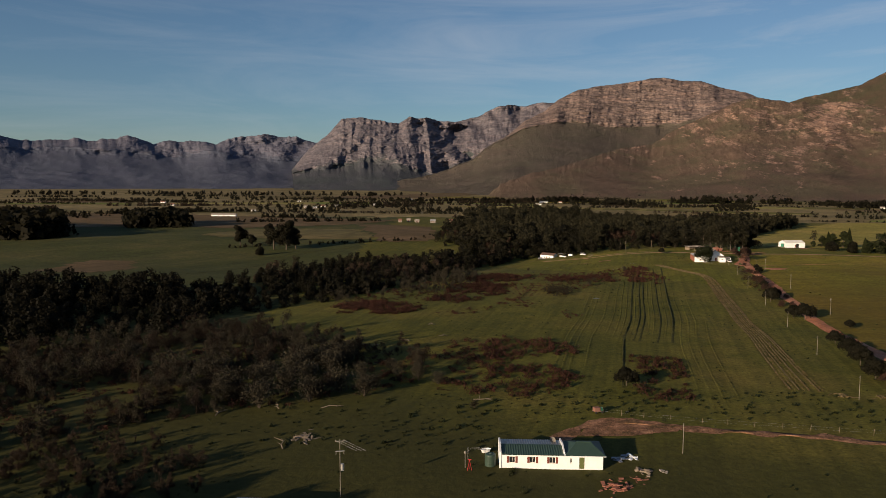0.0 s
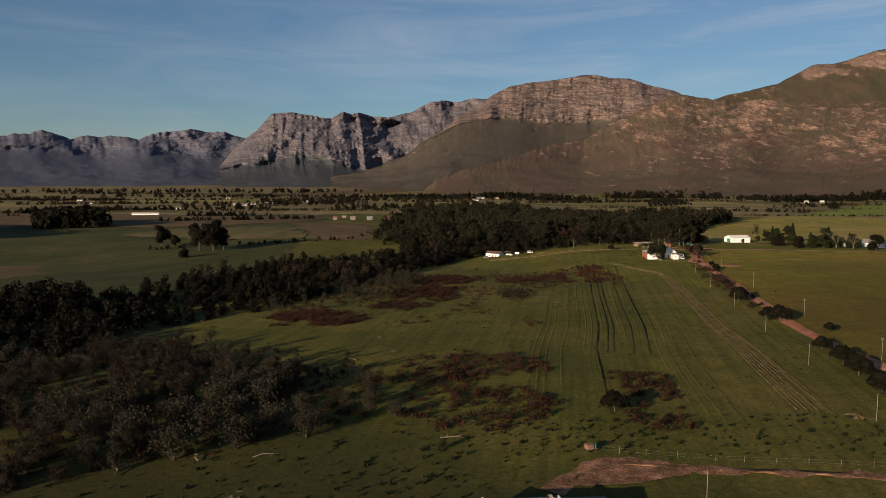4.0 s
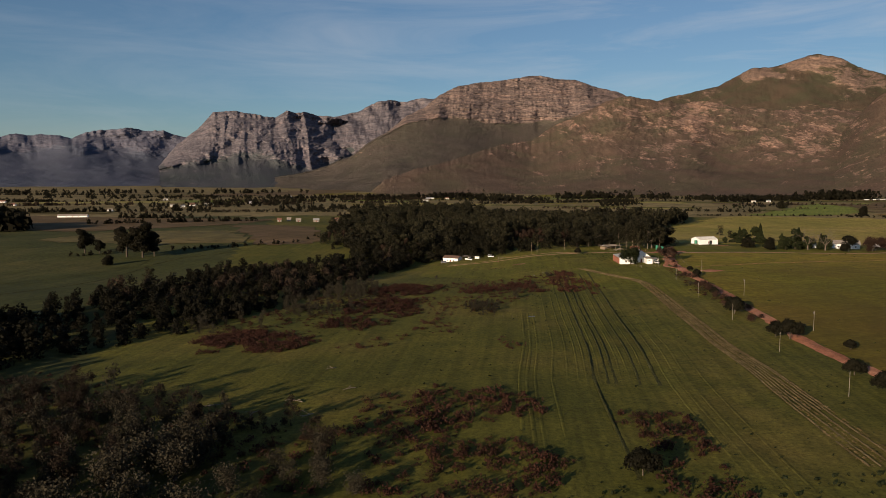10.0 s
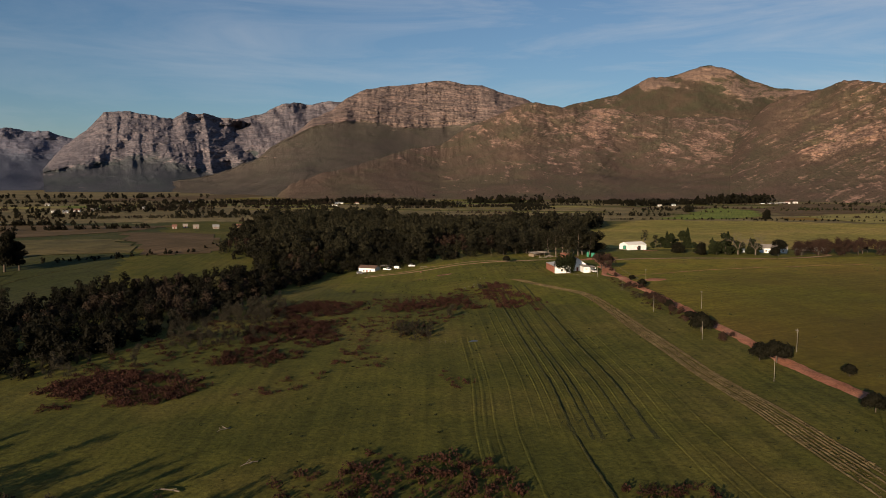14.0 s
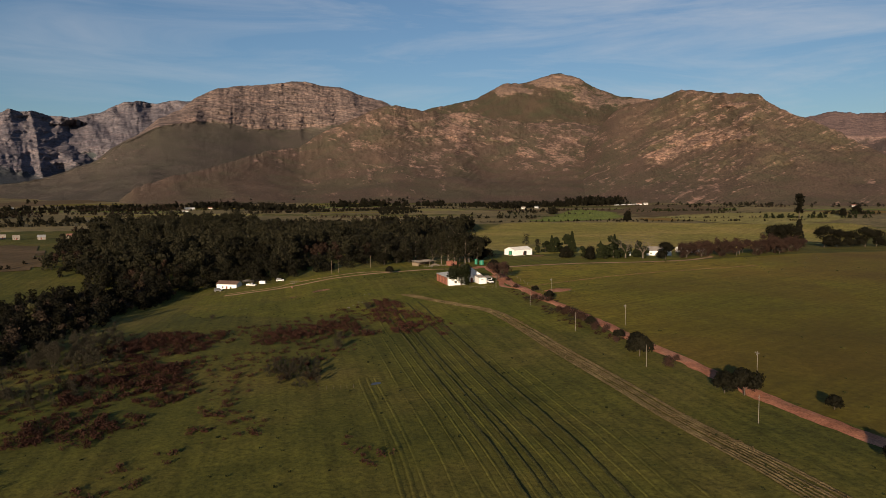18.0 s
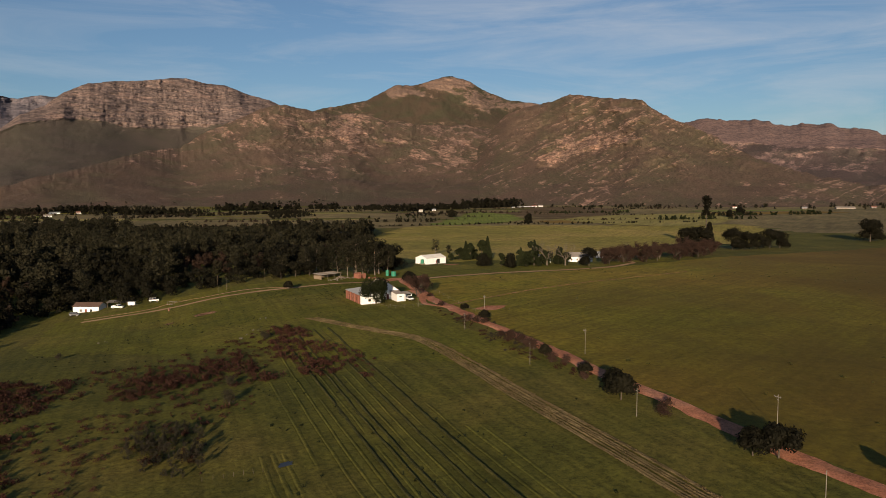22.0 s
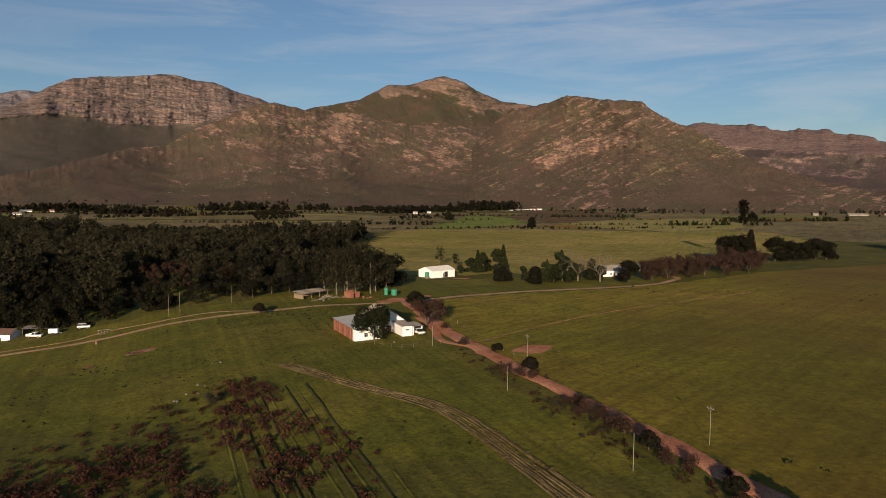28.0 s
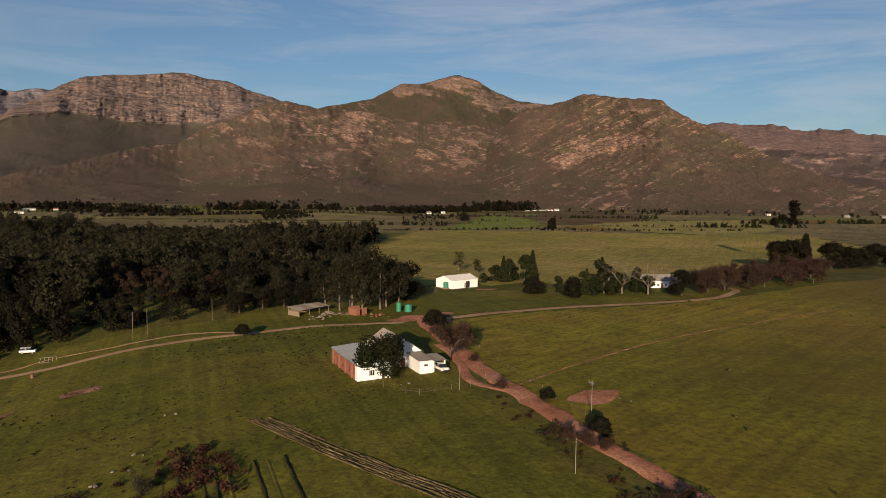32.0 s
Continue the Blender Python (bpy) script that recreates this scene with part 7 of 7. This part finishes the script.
rod("body", _dr, M_THATCH, (0, 0, 0), (0, 0, 0.95), 0.35, 0.35, 16)
for _z in (0.3, 0.62):
    rod("hoop", _dr, M_THATCH, (0, 0, _z), (0, 0, _z + 0.05), 0.37, 0.37, 16)


def cottage(name, label, x, y, turn, L, D, h, rise, wall_mat, roof_mat, wins=2, z=None, over=0.4, category="house"):
    """A plain gabled house: walls with real openings, gables, two roof slopes, windows, door."""
    t = empty(name, pose(x, y, gz(x, y) - 0.05 if z is None else z, 0, 0, turn))
    tagged(t, label, category)
    xs = [L * (k + 0.75) / (wins + 0.5) for k in range(wins)]
    dx = L / 2 + (L / (wins + 0.5)) * (0.5 if wins % 2 else 0)
    holes = [(c - 0.5, c + 0.5, 0.9, 2.0) for c in xs if abs(c - dx) > 1.1]
    wall(t, wall_mat, (0, 0), (L, 0), -0.6, h, 0.22, holes + [(dx - 0.45, dx + 0.45, 0.05, 2.05)])
    wall(t, wall_mat, (L - 0.11, 0.115), (L - 0.11, D - 0.115), -0.6, h, 0.22)
    wall(t, wall_mat, (L, D), (0, D), -0.6, h, 0.22)
    wall(t, wall_mat, (0.11, D - 0.115), (0.11, 0.115), -0.6, h, 0.22, [(D / 2 - 0.6, D / 2 + 0.4, 0.9, 2.0)])
    for gx in (0, L - 0.22):
        poly("gable", t, wall_mat, [(gx, -0.1, h), (gx, D + 0.1, h), (gx, D / 2, h + rise), (gx + 0.22, -0.1, h), (gx + 0.22, D + 0.1, h), (gx + 0.22, D / 2, h + rise)], [(0, 1, 2), (5, 4, 3), (0, 3, 4, 1), (1, 4, 5, 2), (2, 5, 3, 0)])
    dz = rise * over / (D / 2)
    ribbed("roof", t, roof_mat, (-over, -over, h - dz + 0.06), (L + over, -over, h - dz + 0.06), (L + over, D / 2, h + rise + 0.06), (-over, D / 2, h + rise + 0.06), 0.45, 0.04)
    ribbed("roof", t, roof_mat, (L + over, D + over, h - dz + 0.06), (-over, D + over, h - dz + 0.06), (-over, D / 2 + 0.01, h + rise + 0.06), (L + over, D / 2 + 0.01, h + rise + 0.06), 0.45, 0.04)
    for c in xs:
        if abs(c - dx) > 1.1:
            window(t, c, 0.0, 0.9, 1.0, 1.1)
    window(t, 0.02, D / 2 + 0.1, 0.9, 1.0, 1.1, -1, "y")
    box("door", t, M_SHUTTER, dx - 0.43, -0.05, 0.06, dx + 0.43, 0.0, 2.03)
    return t


_cw = cottage("white_cottage", "small white cottage with a low brown roof", 72.2, 519.5, -40, 11.0, 6.0, 3.2, 1.3, M_WHITE, M_BROWN_ROOF, 2)
box("patio_wall", _cw, M_BRICK, 11.3, -1.2, -0.8, 14.5, -1.0, 1.0)
_ln = empty("open_shed", pose(84.5, 515.0, gz(84, 515), 0, 0, -30))
tagged(_ln, "dark open-sided shed beside the cottage", "shed")
for _p in ((0, 0), (4, 0), (8, 0), (0, 4), (4, 4), (8, 4)):
    rod("post", _ln, M_TIMBER, (*_p, -0.5), (*_p, 2.4), 0.08, 0.07, 6)
ribbed("roof", _ln, M_ASBESTOS, (-0.4, -0.4, 2.42), (8.4, -0.4, 2.42), (8.4, 4.4, 2.7), (-0.4, 4.4, 2.7), 0.5, 0.04)

# the big white shed
_s0 = cottage("white_shed", "white corrugated shed with a shallow gabled roof", 250.7, 513.6, 5, 14.5, 9.6, 3.4, 1.6, M_WHITE, M_PALE_SHEET, 0, None, 0.25, "shed")
# near-black slab on the wall, painted shade for an open doorway
box("sliding_door", _s0, M_DARK, 7.6, -0.2, 0.02, 9.8, -0.12, 2.7, "dark slab standing in for the shaded open doorway")
for _k in range(19):
    box("cladding_rib", _s0, M_WHITE, 0.35 + 0.72 * _k, -0.16, -0.3, 0.42 + 0.72 * _k, -0.111, 3.3)
tank("water_tank", 248.9, 515.4, 0.95, 2.3, M_TANK, "green plastic water tank against the shed", 0.6)
box("stand", bpy.data.objects["water_tank.001"], M_TIMBER, -1.0, -1.0, -0.75, 1.0, 1.0, -0.005)
# the white house behind the bare trees
cottage("white_house", "white farmhouse behind leafless trees", 323.0, 474.0, -30, 15, 8, 3.2, 2.2, M_WHITE, M_ASBESTOS, 4)
cottage("outbuilding", "white outbuilding beside the farmhouse", 306.0, 480.0, -25, 7, 6, 3.0, 1.8, M_WHITE, M_ASBESTOS, 2)
cottage("outbuilding", "long low white outbuilding among trees", 361.0, 482.0, -12, 18, 6, 2.8, 1.2, M_WHITE, M_TIN, 4)

# shelter, ruin and tanks at the fork
_sh2 = empty("cattle_shelter", pose(171.0, 487.2, gz(176, 489), 0, 0, 14))
tagged(_sh2, "open timber shelter with a sagging tin roof", "shelter")
for _p in ((0, 0), (4, 0), (8, 0), (12, 0), (0, 5), (4, 5), (8, 5), (12, 5)):
    rod("post", _sh2, M_TIMBER, (*_p, -0.4), (*_p, 2.0 + 0.08 * _p[1]), 0.11, 0.09, 7)
box("back_wall", _sh2, M_TIMBER, 0.0, 5.15, 0, 12, 5.25, 1.8)
box("side_wall", _sh2, M_TIMBER, -0.25, 0.0, 0, -0.15, 5.0, 1.5)
for _k in range(4):
    ribbed("roof_sheet", _sh2, M_DEADWOOD if _k % 2 else M_ASBESTOS, (-0.5 + 3.2 * _k, -0.6, 2.04 + 0.03 * _k), (2.75 + 3.2 * _k, -0.6, 2.00 + 0.03 * _k), (2.75 + 3.2 * _k, 5.6, 2.5), (-0.5 + 3.2 * _k, 5.6, 2.54), 0.5, 0.05)
heap("rubble_pile", "broken bricks and boards under the shelter", "rubble", 180.5, 486.0, 28, 0.6, M_DEADWOOD, 2.0, 21, 0.4, 1.8)
heap("rubble_pile", "scattered stones beside the track", "rubble", 176, 480.5, 16, 0.5, M_STONE, 2.4, 23, 0.5)
heap("timber_pile", "loose boards leaning in a heap", "timber pile", 184.5, 483.5, 12, 0.5, M_DEADWOOD, 1.2, 25, 0.2, 4)
RUIN = empty("brick_outhouse", pose(186.0, 478.5, gz(187, 479), 0, 0, 8))
tagged(RUIN, "roofless red brick outhouse under the gum trees", "outhouse")
wall(RUIN, M_BRICK, (0, 0), (4.2, 0), -0.3, 2.2, 0.24, [(1.4, 2.3, 0.0, 1.9)])
wall(RUIN, M_BRICK, (4.1, 0.13), (4.1, 3.6), -0.3, 1.7, 0.24)
wall(RUIN, M_BRICK, (4.2, 3.73), (0, 3.73), -0.3, 2.4, 0.24)
wall(RUIN, M_BRICK, (0.1, 3.6), (0.1, 0.13), -0.3, 2.1, 0.24)
tank("water_tank", 203.5, 475.5, 1.2, 2.4, M_TANK, "green plastic water tank by the yard")
tank("water_tank", 201.5, 478.0, 0.8, 2.9, M_TANK, "tall green plastic tank by the yard", 0.0)
heap("brick_pile", "low heap of red bricks by the yard", "brick pile", 191.5, 475.0, 18, 0.45, M_BRICK, 1.8, 27, 0.5, 1.6)

# ---- poles ----


def pole(x, y, h, mat, label, kind="arm", turn=75):
    t = empty("utility_pole", pose(x, y, gz(x, y), 0, 0, turn))
    tagged(t, label, "utility pole", "poles along the road")
    rod("shaft", t, mat, (0, 0, -0.6), (0, 0, h), 0.06, 0.045, 8)
    if kind == "arm":
        arm = box("cross_arm", t, mat, -0.75, 0.09, h - 0.5, 0.75, 0.2, h - 0.38)
        for k in (-0.65, 0, 0.65):
            rod("insulator", arm, M_PIPE, (k, 0.145, h - 0.379), (k, 0.145, h - 0.2), 0.05, 0.035, 8)
        rod("brace", t, M_STEEL, (0.5, 0.145, h - 0.5), (0, 0.11, h - 1.0), 0.02, 0.02, 5)
    else:
        rod("insulator", t, M_PIPE, (0, 0, h + 0.001), (0, 0, h + 0.18), 0.06, 0.04, 8)
        rod("hook", t, M_STEEL, (0, 0.09, h - 0.3), (0.22, 0.16, h - 0.25), 0.025, 0.02, 5)
    return t


for _px, _py, _h in ((114, 140, 6.4), (128, 199, 6.4), (142.5, 256, 6.3), (156, 313.5, 6.4), (170, 369.5, 6.3)):
    pole(_px, _py, _h, M_PIPE, "pale utility pole with a short cross-arm")
for _px, _py, _h in ((94.5, 156.2, 5.4), (107, 198, 5.3), (117, 236, 5.2), (127.5, 275.5, 5.3), (137.3, 314.5, 5.4), (149, 354, 5.0), (161, 395, 5.0), (43.5, 123.7, 5.6)):
    pole(_px, _py, _h, M_PIPE, "plain pale wooden pole beside the road", "plain")
for _px, _py, _h in ((124, 492, 7), (128, 493, 7), (189.5, 495.5, 8), (176.5, 512, 7), (147.5, 497, 6.5)):
    pole(_px, _py, _h, M_TIMBER, "thin grey wooden pole at the wood's edge", "plain")
_tp = pole(-16, 106.5, 9.2, M_PIPE, "pale power pole with transformer and drop fuses", "arm", 10)
rod("transformer", _tp, M_STEEL, (0.35, 0.1, 4.2), (0.35, 0.1, 5.1), 0.28, 0.28, 14)
box("bracket", _tp, M_STEEL, 0.08, 0.0, 4.0, 0.6, 0.2, 4.12)
box("fuse_arm", _tp, M_STEEL, -0.7, -0.2, 7.2, 0.7, -0.1, 7.32)
for _k in (-0.6, 0.0, 0.6):
    rod("fuse", _tp, M_PIPE, (_k, -0.25, 6.8), (_k, -0.16, 7.19), 0.05, 0.05, 6)
for _k in range(3):
    rod("wire", _tp, M_STEEL, (-0.7 + 0.65 * _k, 0.15, 8.9), (2.5 + 0.65 * _k, -3.0, 8.2), 0.02, 0.02, 4)
# phone mast dressed as a tree
MAST = empty("mast_tree", pose(533, 518, gz(533, 518)))
tagged(MAST, "tall phone mast disguised as a thin tree", "mast")
rod("shaft", MAST, M_BARK, (0, 0, -1), (0, 0, 40), 0.5, 0.3, 10)
_r2 = np.random.default_rng(5)
_c = np.column_stack([_r2.normal(size=420) * 1.3, _r2.normal(size=420) * 1.3, 26 + 15 * _r2.random(420)])
put("fronds", mesh_np("fronds", *cards(_r2, _c, 1.3, 1.6), M_LEAF_DARK), MAST)
for _k in range(4):
    box("antenna", MAST, M_PIPE, 0.8 * math.cos(_k * 1.57) - 0.15, 0.8 * math.sin(_k * 1.57) - 0.15, 34, 0.8 * math.cos(_k * 1.57) + 0.15, 0.8 * math.sin(_k * 1.57) + 0.15, 36.2)

# ---- fences ----


def fence(label, pts, gap, h=1.2, mat=None, wires=(0.5, 1.0)):
    c = smooth_line(pts, gap)
    t = empty("fence", pose(c[0][0], c[0][1], gz(*c[0])))
    tagged(t, label, "fence")
    base = gz(*c[0])
    tops = []
    for k, (x, y) in enumerate(c):
        z = gz(x, y) - base
        hh = h * (0.9 + 0.25 * RNG.random())
        lean = RNG.normal(size=2) * 0.05
        rod("post", t, mat or M_TIMBER, (x - c[0][0], y - c[0][1], z - 0.3), (x - c[0][0] + lean[0], y - c[0][1] + lean[1], z + hh), 0.035, 0.03, 6)
        tops.append((x - c[0][0], y - c[0][1], z))
    for lvl in wires:
        v, f = tube([np.array(p) + (0, 0, lvl) for p in tops], [0.006] * len(tops), 3)
        put("wire", mesh_np("wire", v, f, M_STEEL), t)


fence("wire fence on rough posts along the red track", [(34, 146.5), (42, 143.5), (53, 140), (68, 137), (84, 133.5), (108, 129)], 4.2)
fence("wire fence on rough posts in front of the cottage", [(150, 409.0), (151, 403), (153, 397.2), (160, 396.3), (168, 395.6), (171, 399)], 3.6, 1.1, M_DEADWOOD)
fence("wire fence on rough posts beside the pasture", [(167.5, 365), (172, 380), (180, 402), (187, 420), (196, 446)], 5.0, 1.2)
fence("short row of grey posts by the stream", [(52.5, 298.7), (57, 297.4), (61.3, 296.3)], 1.4, 0.7, M_BARK, ())

# ---- litter in the meadow ----
for _k, (_px, _py, _n) in enumerate(((104, 400.5, 3), (112.5, 417, 2), (100, 396, 4), (65.3, 429, 4), (95, 393, 2), (152, 405, 2), (183, 372, 2))):
    heap("field_stones", "few pale stones lying in the grass", "stones", _px, _py, _n, 0.36, M_STONE, 1.1, 60 + _k, 0.6)
_pud = tagged(drape("puddle", M_POND, [(63.5, 296.0), (65.2, 298), (66.8, 297.2), (66.0, 295.6)], 0.1, 0.4), "small dark puddle in the grass", "puddle", kind="structure")


def dead_branch(x, y, L, seed):
    rng = np.random.default_rng(seed)
    t = empty("dead_branch", pose(x, y, gz(x, y) + 0.1, 0, 0, rng.uniform(0, 360)))
    tagged(t, "bleached fallen branch lying in the grass", "branch", "fallen branches")
    p = np.array([(-L / 2, 0, 0.1), (-L / 6, 0.2, 0.3), (L / 5, -0.1, 0.35), (L / 2, 0.1, 0.15)]) + rng.normal(size=(4, 3)) * 0.08
    v, f = tube(p, [0.11, 0.1, 0.07, 0.04], 6)
    put("stem", mesh_np("stem", v, f, M_DEADWOOD, True), t)
    for k in range(3):
        a = p[1 + k % 2]
        v, f = tube([a, a + rng.normal(size=3) * (0.9, 0.9, 0.2) + (0.3, 0, 0.3)], [0.07, 0.03], 5)
        put("limb", mesh_np("limb", v, f, M_DEADWOOD, True), t)


for _k, (_px, _py) in enumerate(((-20, 208), (-12, 215), (-28, 215), (-36, 150), (-42, 157), (-24, 150), (-9, 205), (-60, 168), (-47, 146), (0, 222), (-55, 152), (-30, 128), (-4, 240), (9, 155))):
    dead_branch(_px, _py, 3.0 + (_k % 3), 80 + _k)
heap("brushwood", "heap of cut brown brushwood in the meadow", "brushwood", -26.5, 131.5, 26, 0.3, M_DEADWOOD, 1.5, 91, 0.4, 7)
heap("brushwood", "heap of cut brown brushwood in the meadow", "brushwood", 92.5, 158.5, 18, 0.25, M_WINDROW, 1.3, 93, 0.4, 7)
heap("brushwood", "heap of cut brown brushwood in the meadow", "brushwood", 100.5, 157.5, 18, 0.25, M_WINDROW, 1.3, 95, 0.4, 7)
_roof0 = empty("tin_shed", pose(-30.5, 97.0, gz(-30, 97), 0, 0, -4))
tagged(_roof0, "low shed with a blue-grey tin roof", "shed")
box("body", _roof0, M_TIMBER, 0, 0, -0.2, 6.4, 3.6, 2.0)
ribbed("roof", _roof0, M_SHINE, (-0.3, -0.3, 2.02), (6.7, -0.3, 2.02), (6.7, 3.9, 2.3), (-0.3, 3.9, 2.3), 0.4, 0.04)

# ---- far buildings ----
for _k, (_px, _py, _L, _d, _t) in enumerate(((-361, 1097, 38, 8, 0), (-253, 1370, 12, 7, 5), (-245, 1413, 14, 8, -10), (-227, 1436, 12, 8, 0), (-219, 1460, 16, 9, 12), (-206, 1484, 14, 8, -5), (-275, 1395, 10, 7, 0), (-150, 1490, 12, 8, 8),
                                             (-61, 959, 10, 7, 0), (-38, 952, 12, 6, 5), (-17, 947, 14, 6, 0), (8, 952, 12, 6, -5), (-50, 972, 10, 6, 0), (225, 1656, 30, 8, -6), (270, 1650, 12, 7, -8), (202, 1535, 18, 7, 0),
                                             (489, 2240, 20, 9, 0), (520, 2250, 16, 8, -10), (818, 1320, 11, 7, -20), (853, 1325, 11, 7, -25), (1172, 1368, 16, 9, -30), (1200, 1374, 14, 9, -28), (1337, 1500, 20, 9, -32), (1300, 1490, 12, 8, -32),
                                             (1475, 830, 34, 12, -50), (1420, 870, 14, 8, -50), (1560, 800, 16, 8, -48), (1180, 2000, 16, 8, -20), (1200, 2020, 14, 8, -20), (1390, 1000, 14, 8, -40), (-340, 1250, 11, 7, 0), (-500, 1170, 14, 7, 10), (-560, 1450, 12, 7, 0), (-350, 1700, 12, 7, 0), (-90, 1850, 14, 8, 0), (-640, 1600, 16, 8, 0))):
    cottage("far_house" if _k != 24 else "packing_shed", "small white house far out on the plain" if _k != 24 else "wide white packing shed far out on the plain", _px, _py, _t, _L * (0.65 if _k not in (0, 24) else 1) * (0.75 if 8 <= _k <= 12 else 1), _d * (0.75 if _k != 24 else 1), 2.6, 2.0, M_ASBESTOS if 24 <= _k <= 26 or 8 <= _k <= 12 else M_WHITE, (M_ASBESTOS, M_TIN, M_THATCH)[_k % 3], 2)
_wl = empty("boundary_wall", pose(1103, 1366, gz(1103, 1366), 0, 0, 18))
tagged(_wl, "long white boundary wall by the farm", "wall")
box("coping", _wl, M_WHITE, 0, -0.25, 1.5, 120, 0.25, 1.75)
box("wall_body", _wl, M_WHITE, 0, -0.15, -1, 120, 0.15, 1.495)
tagged(drape("clay_yard", M_ROAD, [(5, 960), (50, 962), (52, 985), (10, 990)], 0.5, 4, 3), "bare orange clay yard", "yard", kind="structure")
tagged(ribbon("hill_road", M_TRACK, [(1380, 1490), (1560, 1440), (1712, 1386), (1850, 1330), (2050, 1190)], 7, 1.6, 12, 2), "pale gravel road along the mountain foot", "road", kind="structure")
